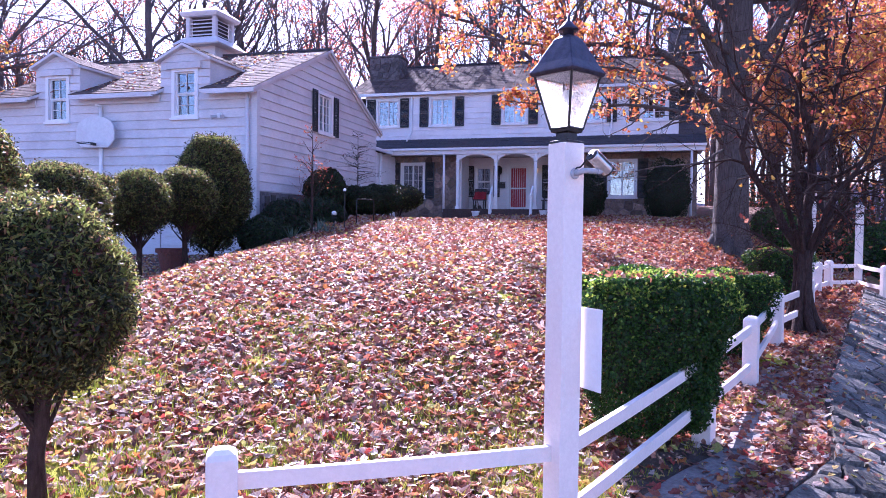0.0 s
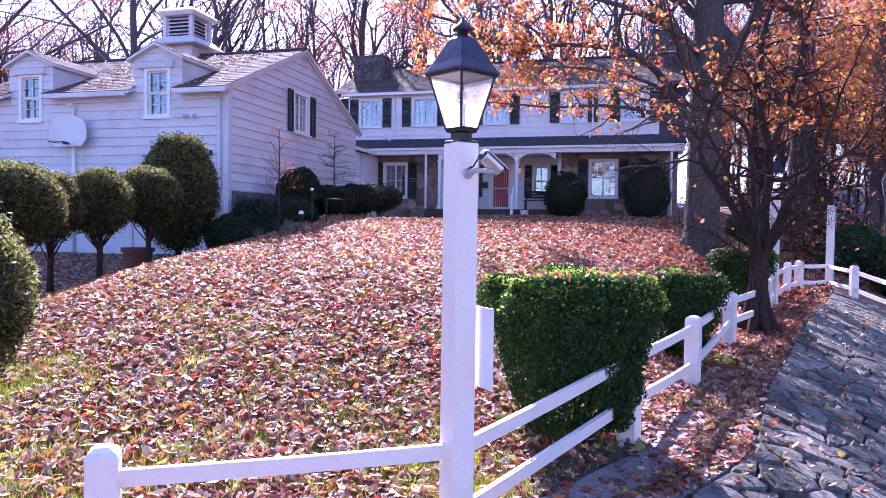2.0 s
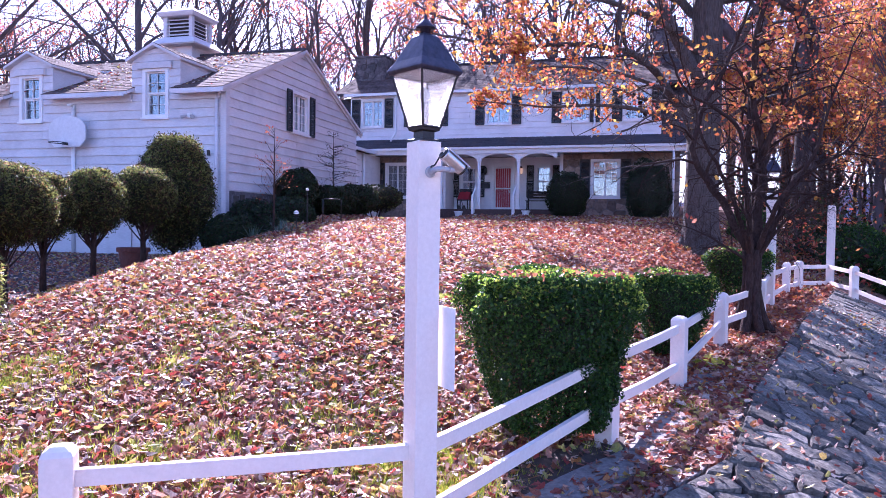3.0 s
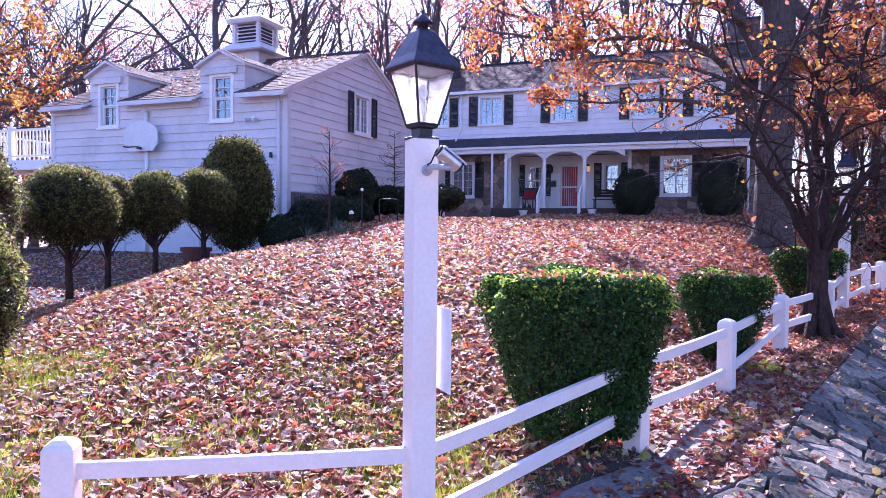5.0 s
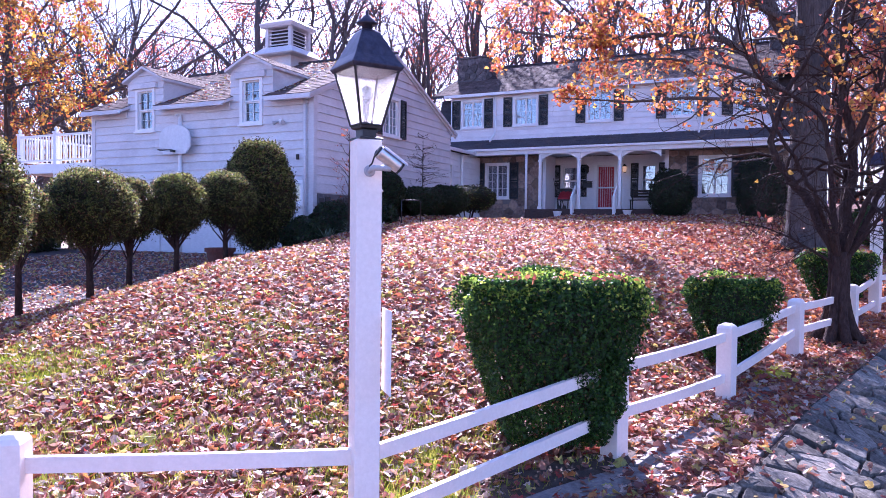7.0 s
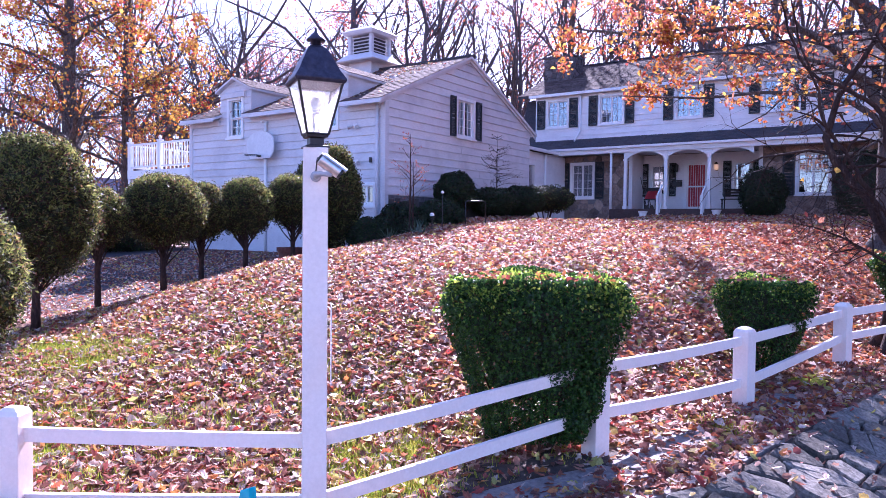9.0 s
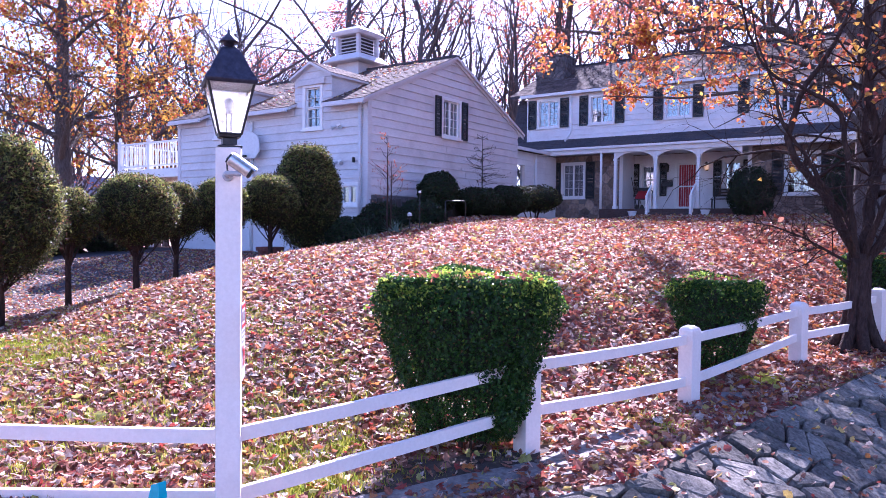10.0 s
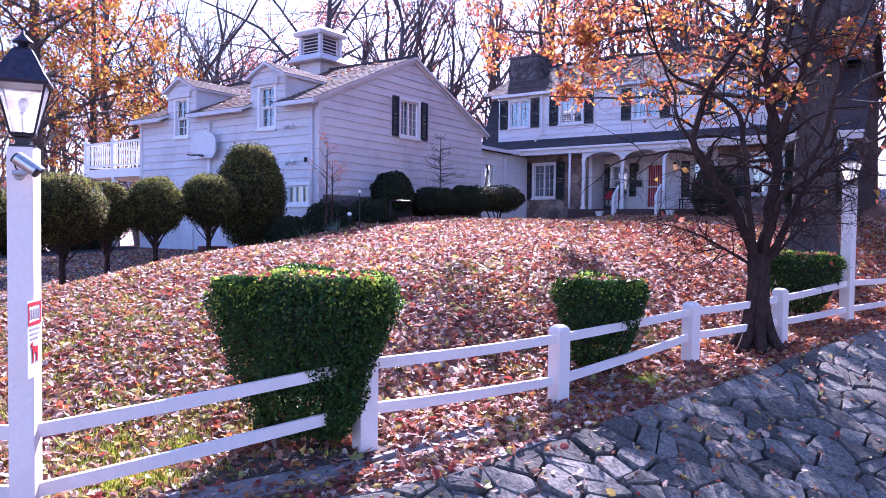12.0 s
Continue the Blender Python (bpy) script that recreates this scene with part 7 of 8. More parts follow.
sapling(-9.6, 20.1, 4.75, 43, "small sparse conifer against the garage gable", True)


# ---- things by the houses ----
def basketball_hoop():
    t = thing("basketball_hoop", "white fan-shaped backboard with a hoop on the garage wall", "basketball hoop")
    cx, y = -15.15, GY0 - 0.32
    loop = []
    for k in range(13):
        a = math.pi * k / 12
        loop.append((cx + 0.6 * math.cos(a), y, 4.28 + 0.4 * math.sin(a) ** 0.8))
    loop += [(cx - 0.6, y, 4.05), (cx - 0.42, y, 3.85), (cx + 0.42, y, 3.85), (cx + 0.6, y, 4.05)]
    part("backboard", Mesh().slab(loop, (0, 0.04, 0)), BACKBOARD, t, "white fan-shaped board", bevel=0.006)
    ring = [(cx + 0.22 * math.cos(a), y - 0.3 + 0.22 * math.sin(a), 3.93) for a in np.linspace(0, 2 * math.pi, 25)]
    part("rim", Mesh().tube(ring, [0.012] * 25, 6, cap=False), IRON, t, "dark iron rim", smooth=True)
    part("bracket", Mesh().box(cx - 0.05, cx + 0.05, y - 0.1, y - 0.002, 3.9, 3.96), IRON, t)
    part("pole", Mesh().tube([(cx, GY0 - 0.1, 1.0), (cx, GY0 - 0.1, 5.0)], [0.05, 0.05], 12), TRIM, t, "white painted pole", smooth=True)
    for z in (4.0, 4.4, 4.95):
        part("arm", Mesh().box(cx - 0.03, cx + 0.03, y + 0.042, GY0 - 0.152, z, z + 0.05), TRIM, t)


basketball_hoop()


def wall_bits():
    for x, z in ((-11.55, 4.62), (-11.5, 3.62)):
        t = thing("floodlight", "small pale twin floodlight on the garage wall", "lamp")
        part("plate", Mesh().box(x - 0.06, x + 0.06, GY0 - 0.07, GY0 - 0.042, z - 0.06, z + 0.06), TRIM, t)
        for s in (-1, 1):
            part("head", Mesh().tube([(x + s * 0.05, GY0 - 0.08, z), (x + s * 0.17, GY0 - 0.17, z - 0.06)], [0.02, 0.06], 12), GREY_PLASTIC, t)
    t = thing("junction_box", "small dark meter box on the garage corner", "box")
    part("body", Mesh().box(GX1 - 0.48, GX1 - 0.42, GY0 - 0.1, GY0 - 0.042, 3.58, 3.72), IRON, t)


wall_bits()


def deck():
    t = thing("deck", "raised white timber deck with turned balusters beside the garage", "deck")
    x0, x1, y0, y1, z = -23.0, GX0 - 0.01, 15.9, 20.5, 3.78
    part("platform", Mesh().box(x0, x1, y0, y1, z - 0.3, z), TRIM, t, "white deck platform with dark underside")
    posts = [x0 + 0.08, (x0 + x1) / 2 - 0.1, x1 - 0.2]
    for x in posts:
        m = Mesh().box(x - 0.07, x + 0.07, y0, y0 + 0.14, z, z + 1.02)
        m.box(x - 0.09, x + 0.09, y0 - 0.02, y0 + 0.16, z + 1.02, z + 1.07)
        part("rail_post", m, TRIM, t)
        m = Mesh().turned((x, y0 + 0.07, z + 1.07), [(0.03, 0), (0.06, 0.06), (0.06, 0.1), (0.02, 0.16)], 10)
        part("finial", m, TRIM, t, smooth=True)
        part("support", Mesh().box(x - 0.08, x + 0.08, y0 + 0.02, y0 + 0.18, gz(x, y0) - 0.3, z - 0.302), TRIM, t)
    for a, b in zip(posts, posts[1:]):
        part("top_rail", Mesh().box(a + 0.07, b - 0.07, y0 + 0.02, y0 + 0.12, z + 0.92, z + 0.98), TRIM, t)
        part("bottom_rail", Mesh().box(a + 0.07, b - 0.07, y0 + 0.04, y0 + 0.1, z + 0.1, z + 0.16), TRIM, t)
        n = 12
        for k in range(1, n):
            x = a + 0.07 + (b - a - 0.14) * k / n
            part("baluster", Mesh().turned((x, y0 + 0.07, z + 0.16), [(0.022, 0), (0.022, 0.15), (0.032, 0.25), (0.02, 0.4), (0.032, 0.55), (0.022, 0.65), (0.022, 0.76)], 6), TRIM, t)
    m = Mesh()
    m.box(x0 + 0.04, x0 + 0.12, y0 + 0.14, y1, z + 0.92, z + 0.98)
    m.box(x0 + 0.04, x0 + 0.12, y0 + 0.14, y1, z + 0.1, z + 0.16)
    part("top_rail", m, TRIM, t)
    for k in range(24):
        y = y0 + 0.3 + k * 0.18
        part("baluster", Mesh().box(x0 + 0.06, x0 + 0.1, y, y + 0.04, z + 0.16, z + 0.92), TRIM, t)


deck()


def plant_pot(x, y, z, r, h, label, material):
    t = thing("plant_pot", label, "pot", "pots")
    part("pot", Mesh().turned((x, y, z), [(r * 0.68, 0), (r * 0.72, 0.02), (r * 0.95, h * 0.82), (r * 1.08, h * 0.83), (r * 1.08, h), (r * 0.95, h), (r * 0.9, h * 0.9)], 18), material, t, smooth=False)
    part("soil", Mesh().turned((x, y, z + h * 0.8), [(r * 0.92, 0), (r * 0.92, h * 0.06)], 18), EARTH, t)


plant_pot(-10.3, 12.1, gz(-10.3, 12.1), 0.3, 0.5, "terracotta pot on the driveway among the shrubs", TERRACOTTA)
plant_pot(-9.3, 13.8, gz(-9.3, 13.8), 0.26, 0.42, "terracotta pot near the garage corner", TERRACOTTA)
plant_pot(-7.9, 28.8, gz(-7.9, 28.8), 0.17, 0.28, "white planter beside the porch", TRIM)
plant_pot(-5.05, 28.75, gz(-5.05, 28.75), 0.17, 0.24, "low white planter beside the porch", TRIM)


def porch_things():
    z = 2.64
    b = thing("porch_bench", "dark slatted bench on the porch", "bench")
    for k in range(3):
        part("seat_slat", Mesh().box(-5.45, -4.15, 30.95 + k * 0.13, 31.06 + k * 0.13, z + 0.42, z + 0.45), DARK_WOOD, b)
        part("back_slat", Mesh().box(-5.45, -4.15, 31.38, 31.41, z + 0.55 + k * 0.12, z + 0.63 + k * 0.12), DARK_WOOD, b)
    for x in (-5.4, -4.25):
        part("leg", Mesh().box(x, x + 0.05, 30.95, 31.0, z, z + 0.42), IRON, b)
        part("leg", Mesh().box(x, x + 0.05, 31.33, 31.38, z, z + 0.9), IRON, b)
    c = thing("porch_chair", "dark chair with a red cloth over it", "chair")
    for x in (-8.4, -7.95):
        for y in (30.4, 30.85):
            part("leg", Mesh().box(x, x + 0.04, y, y + 0.04, z, z + 0.42), IRON, c)
    part("seat", Mesh().box(-8.42, -7.89, 30.38, 30.91, z + 0.422, z + 0.46), IRON, c)
    part("backrest", Mesh().box(-8.42, -7.89, 30.87, 30.91, z + 0.462, z + 0.95), IRON, c)
    cl = Mesh()
    for k in range(5):
        x = -8.4 + k * 0.1
        cl.hexa([(x, 30.45, z + 0.462), (x + 0.098, 30.45, z + 0.462), (x + 0.098, 30.86, z + 0.462), (x, 30.86, z + 0.462), (x, 30.45, z + 0.5 + 0.015 * (k % 2)), (x + 0.098, 30.47, z + 0.52), (x + 0.098, 30.86, z + 0.82), (x, 30.86, z + 0.8 + 0.03 * (k % 2))])
    lone(part("red_blanket", cl, RED_CLOTH), "folded red cloth lying on a porch chair", "blanket")
    for x0, x1, zt in ((-8.72, -8.86, 4.05), (-8.5, -8.72, 3.9)):
        s = thing("broom", "dark long-handled broom leaning on the porch wall", "broom")
        part("handle", Mesh().tube([(x0 + 0.35, 30.6, z + 0.12), (x1 + 0.1, 30.95, zt)], [0.014, 0.014], 8), DARK_WOOD, s)
        part("head", Mesh().hexa([(x0 + 0.26, 30.54, z), (x0 + 0.48, 30.54, z), (x0 + 0.48, 30.64, z), (x0 + 0.26, 30.64, z), (x0 + 0.31, 30.57, z + 0.2), (x0 + 0.4, 30.57, z + 0.2), (x0 + 0.4, 30.62, z + 0.2), (x0 + 0.31, 30.62, z + 0.2)]), DARK_WOOD, s)
    for x, lit in ((-7.42, False), (-5.78, True)):
        s = thing("porch_lantern", "lit wall lantern beside the front door" if lit else "dark wall lantern beside the front door", "lamp")
        part("bracket", Mesh().box(x - 0.03, x + 0.03, 31.58, 31.695, 4.28, 4.34), IRON, s)
        part("cage", Mesh().turned((x, 31.56, 4.3), [(0.04, 0), (0.085, 0.05), (0.085, 0.24), (0.09, 0.25), (0.02, 0.34)], 8), LAMP_GLOW if lit else IRON, s)
        part("cap", Mesh().turned((x, 31.56, 4.545), [(0.1, 0), (0.1, 0.01), (0.02, 0.1)], 8), IRON, s)
    s = thing("mailbox", "dark wall mailbox beside the front door", "mailbox")
    part("body", Mesh().box(-7.6, -7.2, 31.55, 31.695, 3.66, 3.88), IRON, s, bevel=0.01)
    part("lid", Mesh().hexa([(-7.61, 31.52, 3.882), (-7.19, 31.52, 3.882), (-7.19, 31.695, 3.93), (-7.61, 31.695, 3.93), (-7.61, 31.52, 3.9), (-7.19, 31.52, 3.9), (-7.19, 31.695, 3.95), (-7.61, 31.695, 3.95)]), IRON, s)


porch_things()


YUCCA = surface("yucca_blade", (0.03, 0.055, 0.035), (0.09, 0.13, 0.08), 0.4, 30.0, 4.0, (0.16, 0.17, 0.08), 0.4, 0.1, 0.002)
POLE = (-7.18, 13.64, 2.58)


def garden_bits():
    b = thing("board_fence", "low dark board fence below the garage gable", "fence")
    for k in range(24):
        f = k / 23
        x, y = -9.95 + 0.25 * math.sin(f * 3), 15.2 + f * 5.2
        h = 2.55 + 0.04 * math.sin(k * 2.1)
        part("board", Mesh().box(x - 0.012, x + 0.012, y, y + 0.2, gz(x, y) - 0.2, h), DARK_WOOD, b)
    part("rail", Mesh().box(-9.99, -9.94, 15.2, 20.6, 2.3, 2.38), DARK_WOOD, b)
    r = thing("iron_rack", "thin dark metal hoop rail standing in the bed", "rail")
    g = gz(-7.45, 15.4)
    part("hoop", Mesh().tube([(-7.54, 15.15, g - 0.1), (-7.54, 15.15, 2.45), (-7.52, 15.2, 2.48), (-7.36, 15.68, 2.48), (-7.34, 15.73, 2.45), (-7.34, 15.73, g - 0.1)], [0.014] * 6, 8), IRON, r, smooth=True)
    l = thing("garden_light", "small white ball on a stake in the bed", "lamp")
    g = gz(-7.37, 13.52)
    part("stake", Mesh().tube([(-7.37, 13.52, g - 0.1), (-7.37, 13.52, 2.05)], [0.012, 0.012], 8), IRON, l)
    for k in range(3):
        part("shade_ring", Mesh().turned((-7.37, 13.52, 2.0 + k * 0.04), [(0.03, 0), (0.062, 0.006), (0.05, 0.02), (0.024, 0.026)], 14), SIGN_WHITE if k == 2 else IRON, l, smooth=True)
    part("cap", Mesh().turned((-7.37, 13.52, 2.107), [(0.05, 0), (0.055, 0.012), (0.034, 0.04), (0.006, 0.052)], 14), SIGN_WHITE, l, "white domed cap", smooth=True)
    o = thing("pole_light", "thin dark pole light with a small white head", "lamp")
    x, y, top = POLE
    part("pole", Mesh().tube([(x, y, gz(x, y) - 0.1), (x, y, top)], [0.012, 0.012], 8), IRON, o)
    part("head", Mesh().turned((x, y, top), [(0.02, 0), (0.035, 0.02), (0.03, 0.045), (0.008, 0.06)], 12), SIGN_WHITE, o, "small white head", smooth=True)
    rng = random.Random(64)
    for x, y, n in ((-7.62, 13.25, 34), (-7.95, 12.75, 26), (-7.25, 13.0, 22)):
        o = thing("yucca_plant", "spiky dark green yucca at the lawn's edge", "plant", "yuccas in the bed")
        g = gz(x, y)
        for k in range(n):
            a, up, l2 = rng.uniform(0, 6.28), rng.uniform(0.35, 1.25), rng.uniform(0.28, 0.46)
            c, q = math.cos(a), math.sin(a)
            m = Mesh()
            for f in (0.0, 0.35, 0.7, 1.0):
                r = 0.03 + l2 * math.cos(up) * f
                z = g - 0.03 + l2 * (math.sin(up) * f * 1.1 - 0.18 * f * f)
                w = 0.016 * (1 - f) ** 0.6 + 0.0015
                m.v += [(x + c * r - q * w, y + q * r + c * w, z + 0.006), (x + c * r, y + q * r, z), (x + c * r + q * w, y + q * r - c * w, z + 0.006)]
            for t in range(3):
                b = t * 3
                m.f += [(b, b + 1, b + 4, b + 3), (b + 1, b + 2, b + 5, b + 4)]
            part("blade", m, YUCCA, o)


garden_bits()


# ---- stone bank ----
def build_bank():
    bank = tagged(new("stone_bank"), "sloping bank paved with irregular grey fieldstones", "retaining wall", kind="structure")
    rng = random.Random(31)

    def place(u, v, h):
        """u: metres along the bank (as y), v: metres outwards, h: height off the slope."""
        y = u
        x = float(fence_x(y)) + (0.72 + v) / 0.93
        return (x + h * 0.3, y, gz(x, y) + h * 0.95)

    def corner(v):
        """Where the run beside the lawn meets the run below the front fence."""
        return 2.43 - 0.861 * v

    def place_front(u, v, h):
        """u: x along the front run, v: metres outwards."""
        y = 2.512 + 0.55 * (u + 1.5) - v / 0.85
        return (u + h * 0.15, y - h * 0.25, gz(u, y) + h * 0.95)

    bed = Mesh()
    us, vs = np.linspace(-0.8, 20, 70), np.linspace(0, 3.7, 14)
    for u in us:
        for v in vs:
            bed.v.append(place(max(float(u), corner(float(v))), float(v), 0.004))
    for i in range(len(us) - 1):
        for j in range(len(vs) - 1):
            a = i * len(vs) + j
            bed.f.append((a, a + 1, a + len(vs) + 1, a + len(vs)))
    part("joint_bed", bed, EARTH, bank, "dark soil in the joints", smooth=True)
    rest = Mesh()
    cells = stone_cells(-0.6, 19.5, 0.02, 3.6, 0.335, 0.235, 8, 0.018, 1.05)
    cells = [c for c in cells if c[0] > corner(c[1]) - 0.02]
    near = sorted(cells, key=lambda c: (c[0] - 8.5) ** 2 + (1.4 * (c[1] - 1.0)) ** 2)
    for k, (cu, cv, poly) in enumerate(near):
        s = stone_piece(poly, place, -0.03, rng.uniform(0.035, 0.08), rng, 0.006, 0.94)
        if k < 300:
            part("stone", s, BANK_STONE, bank)
        else:
            rest.add(s.v, s.f)
    front_bed = Mesh()
    us = np.linspace(-12, 0.5, 50)
    for u in us:
        for v in vs:
            front_bed.v.append(place_front(min(float(u), -1.64 + 0.57 * float(v)), float(v), 0.004))
    for i in range(len(us) - 1):
        for j in range(len(vs) - 1):
            a = i * len(vs) + j
            front_bed.f.append((a, a + len(vs), a + len(vs) + 1, a + 1))
    part("joint_bed", front_bed, EARTH, bank, "dark soil in the joints", smooth=True)
    for cu, cv, poly in stone_cells(-11.9, 0.4, 0.02, 3.6, 0.335, 0.235, 18, 0.018, 1.05):
        if cu < -1.64 + 0.57 * cv + 0.02:
            q = stone_piece(poly, place_front, -0.03, rng.uniform(0.035, 0.08), rng, 0.006, 0.94)
            rest.add(q.v, q.f)
    ob = part("far_stones", rest, BANK_STONE, bank)
    tagged(ob, kind="stuff")
    # edging slabs along the top of the bank
    u = 4.2
    while u < 7.2:
        l = rng.uniform(0.55, 1.0)
        m = Mesh()
        p = [place(u, -0.13, 0.0), place(u + l, -0.12, 0.0), place(u + l, -0.012, 0.0), place(u, -0.012, 0.0)]
        m.slab([(a, b, c - 0.05) for a, b, c in p], (0, 0, 0.07 + rng.uniform(0, 0.01)))
        part("edging_slab", m, CONCRETE, bank, bevel=0.008)
        u += l + 0.02
    # worn concrete slabs of the walk between fence and bank
    for u0, u1, v0, v1 in ((4.75, 6.05, -0.78, -0.36), (6.1, 7.3, -0.74, -0.44), (8.3, 9.2, -0.66, -0.4)):
        slab = Mesh()
        n = 7
        edge = [(u0 + (u1 - u0) * k / n, v0 + rng.uniform(-0.03, 0.03)) for k in range(n + 1)] + [(u1 - (u1 - u0) * k / n, v1 + rng.uniform(-0.03, 0.03)) for k in range(n + 1)]
        low = [place(u, v, -0.06) for u, v in edge]
        slab.slab(low, (0, 0, 0.085))
        lone(part("flat_slab", slab, CONCRETE, bevel=0.012), "worn pale concrete slab half buried in leaves", "slab")


build_bank()


MOSS = surface("yellow_moss", (0.19, 0.20, 0.02), (0.55, 0.51, 0.055), 0.95, 70.0, 5.0, (0.28, 0.20, 0.08), 0.5, 1.0, 0.03, spec=0.1)


def ground_patch(cx, cy, ru, rv, turn, material, name, label, category, lift=0.02):
    m = Mesh()
    n, rings = 40, 8
    ca, sa = math.cos(radians(turn)), math.sin(radians(turn))
    for j in range(rings + 1):
        for i in range(n):
            a = i * 2 * math.pi / n
            r = j / rings * (1 + 0.18 * math.sin(3 * a + 1) + 0.1 * math.sin(7 * a))
            u, v = ru * r * math.cos(a), rv * r * math.sin(a)
            x, y = cx + ca * u - sa * v, cy + sa * u + ca * v
            m.v.append((x, y, gz(x, y) + lift - 0.03 * (j / rings) ** 2))
    for j in range(rings):
        for i in range(n):
            a, b = j * n + i, j * n + (i + 1) % n
            m.f.append((a, b, b + n, a + n))
    lone(part(name, m, material, smooth=True), label, category, kind="structure")


ground_patch(-0.72, 5.55, 1.35, 0.52, 60, EARTH, "soil_patch", "bare dark soil under the hedge and the fence", "soil")
for _x, _y, _u, _v, _a in ((-6.85, 5.08, 0.75, 0.24, 28), (-6.1, 4.75, 0.55, 0.2, 35), (-5.0, 3.75, 0.55, 0.35, 20), (-4.5, 2.9, 0.6, 0.4, 30), (0.62, 10.0, 0.45, 0.2, 70), (-1.55, 4.75, 0.4, 0.22, 50), (-2.85, 9.1, 0.34, 0.2, 20), (-3.45, 9.0, 0.22, 0.16, 60), (-4.6, 5.95, 0.3, 0.16, 15), (-5.6, 7.9, 0.3, 0.2, 0), (-3.76, 4.3, 0.2, 0.12, 30), (-1.75, 5.3, 0.22, 0.3, 10)):
    ground_patch(_x, _y, _u, _v, _a, MOSS, "moss_patch", "yellow-green moss showing between the fallen leaves", "moss", 0.022)


# ---- fallen leaves and grass ----
def scatter():
    rng = np.random.default_rng(3)
    sets = []
    for (x0, x1, y0, y1, per, size) in ((-8.5, 0.8, 1.2, 7.0, 780, 0.052), (-10.0, 1.8, 7.0, 11.0, 600, 0.052), (-9.6, 3.6, 11.0, 17.0, 360, 0.054), (-9.0, 5.0, 17.0, 29.0, 190, 0.066), (4.0, 16.0, 14.0, 34.0, 40, 0.09), (-11.0, 1.0, -2.0, 2.5, 30, 0.045)):
        n = int((x1 - x0) * (y1 - y0) * per)
        x, y = rng.uniform(x0, x1, n), rng.uniform(y0, y1, n)
        thin = 0.5 + 0.5 * np.sin(x * 1.3 + 0.7 * np.sin(y * 0.9)) * np.sin(y * 1.1 + 1.1 * np.sin(x * 0.8))
        moss = np.exp(-(((x + 6.85) / 0.7) ** 2 + ((y - 5.08 - 0.5 * (x + 6.85)) / 0.28) ** 2)) + 0.7 * np.exp(-(((x - 0.62) / 0.3) ** 2 + ((y - 10.0) / 0.45) ** 2)) + np.exp(-(((x + 4.7) / 0.7) ** 2 + ((y - 3.2) / 0.5) ** 2)) + 0.7 * np.exp(-(((x + 4.9) / 0.45) ** 2 + ((y - 4.1) / 0.35) ** 2)) + 0.8 * np.exp(-(((x + 1.5) / 0.4) ** 2 + ((y - 4.7) / 0.35) ** 2)) + 0.75 * np.exp(-(((x + 2.85) / 0.3) ** 2 + ((y - 9.1) / 0.25) ** 2)) + 0.65 * np.exp(-(((x + 3.45) / 0.22) ** 2 + ((y - 9.0) / 0.18) ** 2)) + 0.7 * np.exp(-(((x + 4.6) / 0.28) ** 2 + ((y - 5.95) / 0.18) ** 2)) + 0.7 * np.exp(-(((x + 6.1) / 0.5) ** 2 + ((y - 4.75 - 0.6 * (x + 6.1)) / 0.25) ** 2)) + 0.5 * np.exp(-(((x + 5.6) / 0.3) ** 2 + ((y - 7.9) / 0.25) ** 2)) + 0.6 * np.exp(-(((x - 0.1) / 0.25) ** 2 + ((y - 7.0) / 0.6) ** 2))
        keep = ((bank_out(x, y) < -0.02) | (y < 2.4) & (bank_out(x, y) < 3.4)) & (rng.random(n) < (0.62 + 0.5 * thin) * (1 - 0.85 * np.clip(moss, 0, 1))) & ~((x < -9.9) & (y > 12)) & (rng.random(n) > 0.8 * np.exp(-(((x + 0.72 - 0.58 * (y - 5.55)) / 0.45) ** 4 + ((y - 5.55) / 1.1) ** 4)))
        x, y = x[keep], y[keep]
        sets.append((np.stack([x, y, ground_z(x, y) + rng.uniform(0.005, 0.045, len(x))], 1), np.full(len(x), size)))
    for name, group, mesh_of in (("fallen_leaves", sets[:3], lobed_leaf_mesh), ("far_fallen_leaves", sets[3:], None)):
        p = np.concatenate([a for a, _ in group])
        z = np.concatenate([b for _, b in group])
        if mesh_of:
            v, f = mesh_of(p, z, rng)
        else:
            v, f = leaf_mesh(p, np.tile([0, 0, 1.0], (len(p), 1)), z, rng, spread=0.45, long=1.7, fold=0.65)
        me = bpy.data.meshes.new(name)
        me.from_pydata(v.tolist(), [], f.tolist())
        me.materials.append(LITTER)
        me.materials.append(OAK_LITTER)
        near_oak = 0.85 * np.exp(-(((p[:, 0] - 1.5) / 4.6) ** 2 + ((p[:, 1] - 16.5) / 7.0) ** 2))
        russet = (rng.random(len(p)) < 0.1 + near_oak).astype(np.int32)
        me.polygons.foreach_set("material_index", np.repeat(russet, len(f) // len(p)))
        lone(new("fallen_leaves", me), "thick carpet of curled red-brown autumn leaves on the lawn", "leaves", kind="stuff")
    # leaves on the driveway and on the stones
    n = 21000
    x, y = -9.0 - 9.0 * rng.random(n) ** 1.3, rng.uniform(2, 15.5, n)
    n2 = 1300
    y2 = rng.uniform(4, 17, n2)
    x2 = fence_x(y2) + (0.72 + rng.random(n2) ** 1.6 * 3.4) / 0.93
    x, y = np.concatenate([x, x2]), np.concatenate([y, y2])
    z = ground_z(x, y) + np.concatenate([np.full(n, 0.035), np.full(n2, 0.085)])
    v, f = lobed_leaf_mesh(np.stack([x, y, z], 1), np.full(len(x), 0.043), rng)
    me = bpy.data.meshes.new("driveway_leaves")
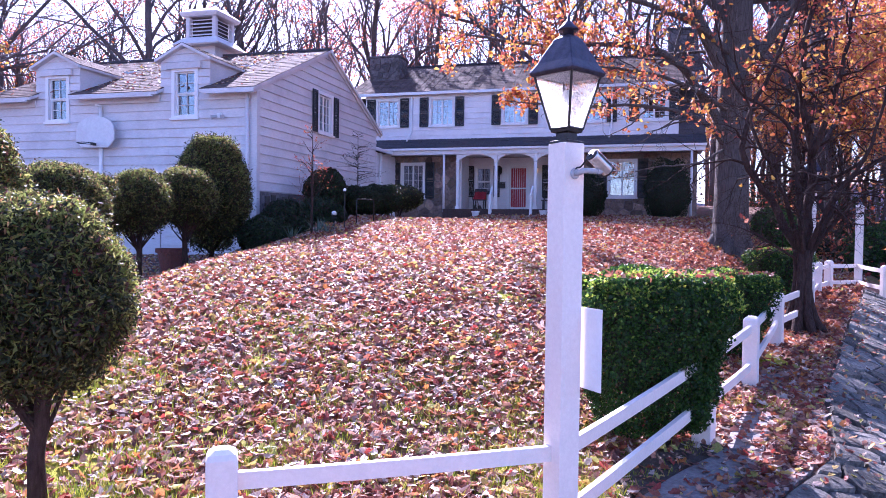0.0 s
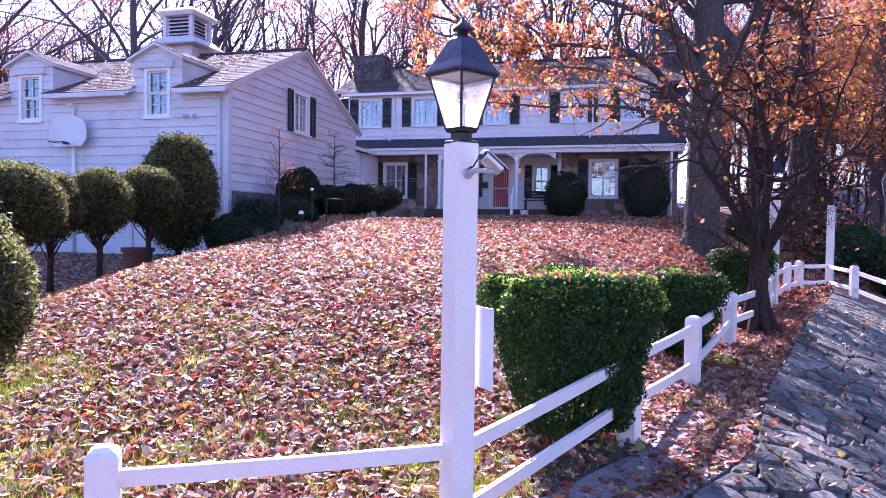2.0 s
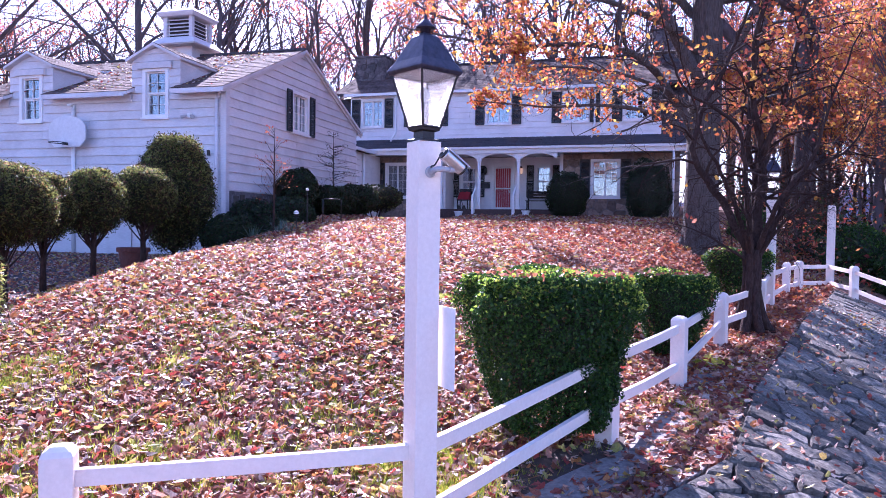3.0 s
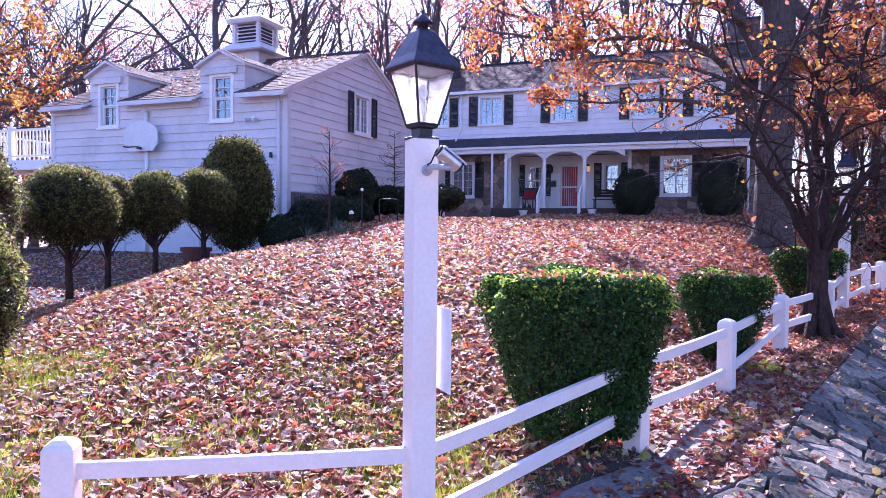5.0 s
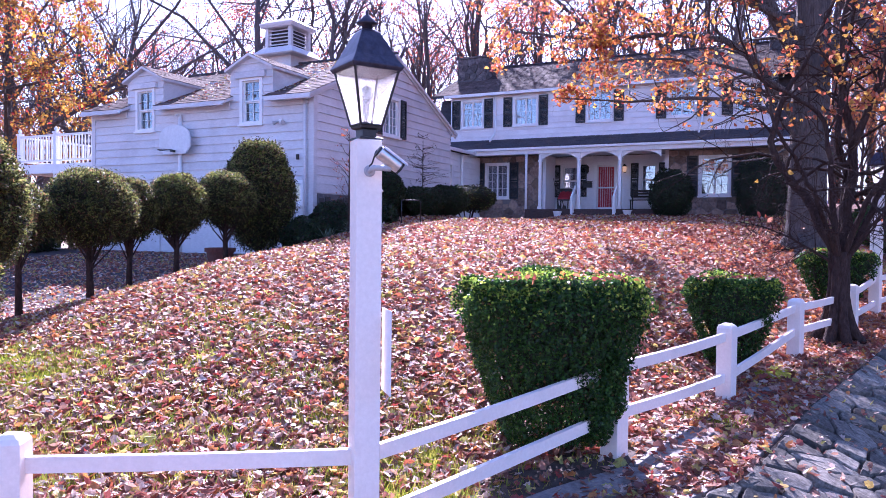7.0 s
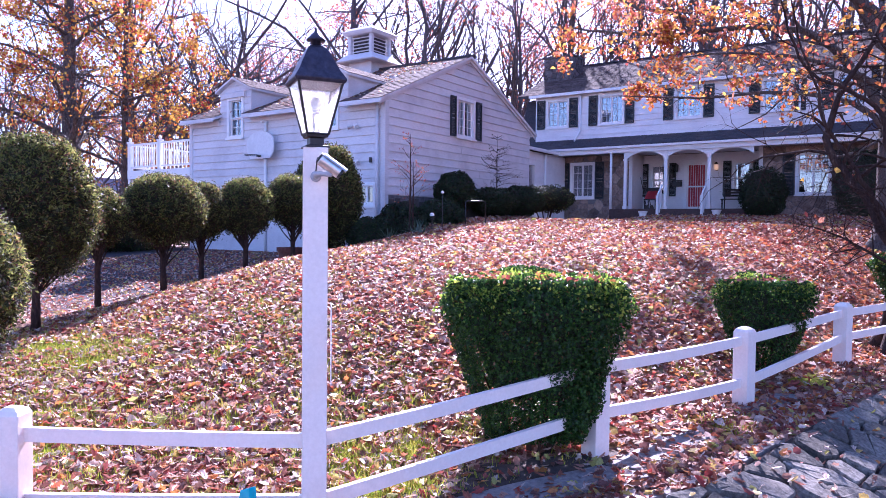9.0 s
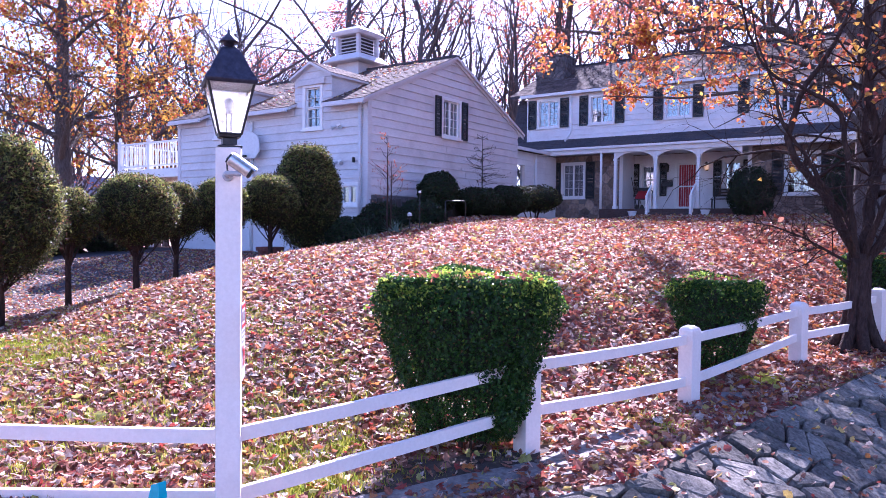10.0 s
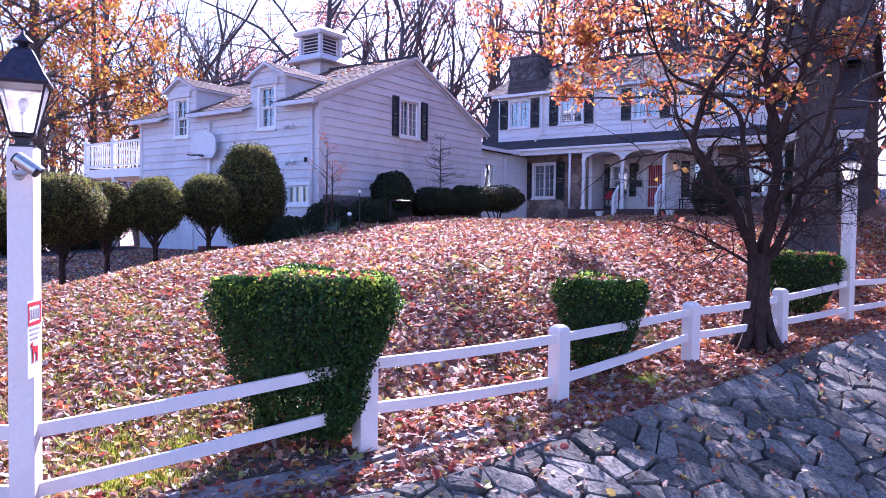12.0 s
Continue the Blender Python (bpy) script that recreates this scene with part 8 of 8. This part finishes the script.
    me.from_pydata(v.tolist(), [], f.tolist())
    me.materials.append(LITTER)
    lone(new("driveway_leaves", me), "loose leaves blown over driveway and stones", "leaves", kind="stuff")
    n = 1500
    x, y = rng.uniform(GX0, GX1, n), rng.uniform(GY0 - 0.1, RIDGE_Y, n)
    w = (np.abs(x + 14.6) < 1.6) | (np.abs(x + 12.6) < 1.2) | (rng.random(n) < 0.25)
    x, y = x[w], y[w]
    z = EAVE_Z + 0.08 + (y - GY0) * (RIDGE_Z - EAVE_Z) / (RIDGE_Y - GY0) + 0.03
    o = leaves("roof_leaves", np.stack([x, y, z], 1), np.tile([0, -0.4, 1.0], (len(x), 1)), 0.055, rng, LITTER, spread=0.3)
    lone(o, "fallen leaves lying on the garage roof", "leaves", kind="stuff")
    # grass tufts
    cl = rng.uniform([-8.5, 2.6], [0.4, 12.0], (700, 2))
    cl[430:570] = rng.uniform([-7.2, 3.2], [-3.0, 7.6], (140, 2))
    cl[570:595] = rng.uniform([-2.6, 4.2], [-1.2, 6.2], (25, 2))
    cl[210:330] = rng.uniform([-6.5, 3.0], [-0.6, 7.0], (120, 2))
    cl[330:360] = rng.normal([-1.5, 4.7], [0.35, 0.3], (30, 2))
    cl[360:372] = rng.normal([0.25, 7.3], [0.12, 0.5], (12, 2))
    cl[:60] = rng.normal([-6.6, 5.1], [0.7, 0.3], (60, 2))
    cl[120:180] = rng.normal([-4.7, 3.2], [0.6, 0.45], (60, 2))
    cl[180:210] = rng.normal([-6.0, 4.6], [0.5, 0.35], (30, 2))
    cl[372:395] = rng.normal([-1.75, 5.2], [0.2, 0.3], (23, 2))
    cl[395:405] = rng.normal([-3.72, 4.28], [0.12, 0.08], (10, 2))
    pts = (cl[:, None, :] + rng.normal(0, 0.09, (700, 46, 2))).reshape(-1, 2)
    pts = pts[(bank_out(pts[:, 0], pts[:, 1]) < -0.1) & ~((bank_out(pts[:, 0], pts[:, 1]) > -0.85) & (pts[:, 1] > 4.6) & (pts[:, 1] < 7.4))]
    n = len(pts)
    b = np.stack([pts[:, 0], pts[:, 1], ground_z(pts[:, 0], pts[:, 1])], 1)
    a = rng.uniform(0, 6.283, n)
    h = rng.uniform(0.03, 0.095, n)
    side = np.stack([np.cos(a), np.sin(a), np.zeros(n)], 1) * 0.005
    lean = np.stack([np.sin(a * 3), np.cos(a * 2), np.zeros(n)], 1) * h[:, None] * 0.5
    top = b + lean + np.stack([np.zeros(n), np.zeros(n), h], 1)
    v = np.stack([b - side, b + side, top], 1).reshape(-1, 3)
    me = bpy.data.meshes.new("grass")
    me.from_pydata(v.tolist(), [], (np.arange(n)[:, None] * 3 + [0, 1, 2]).tolist())
    me.materials.append(GRASS)
    lone(new("grass", me), "tufts of yellow-green grass between the leaves", "grass", kind="stuff")


scatter()


# ---- distance ----
def far_hills():
    m = Mesh()
    n = 60
    for k in range(n + 1):
        a = radians(-80 + 160 * k / n)
        r = 900
        x, y = r * math.sin(a), r * math.cos(a)
        h = 48 + 30 * k / n + 16 * math.sin(k * 0.35) + 7 * math.sin(k * 0.9 + 1)
        m.v += [(x, y, -20), (x, y, h * 0.8), (x * 1.25, y * 1.25, h)]
    for k in range(n):
        a = k * 3
        m.f += [(a, a + 3, a + 4, a + 1), (a + 1, a + 4, a + 5, a + 2)]
    # distance haze is mixed into this pale bluish hill colour
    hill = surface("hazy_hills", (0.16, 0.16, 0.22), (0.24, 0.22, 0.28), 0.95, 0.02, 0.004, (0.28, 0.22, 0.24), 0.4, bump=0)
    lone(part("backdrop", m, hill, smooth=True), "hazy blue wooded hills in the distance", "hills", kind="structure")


far_hills()
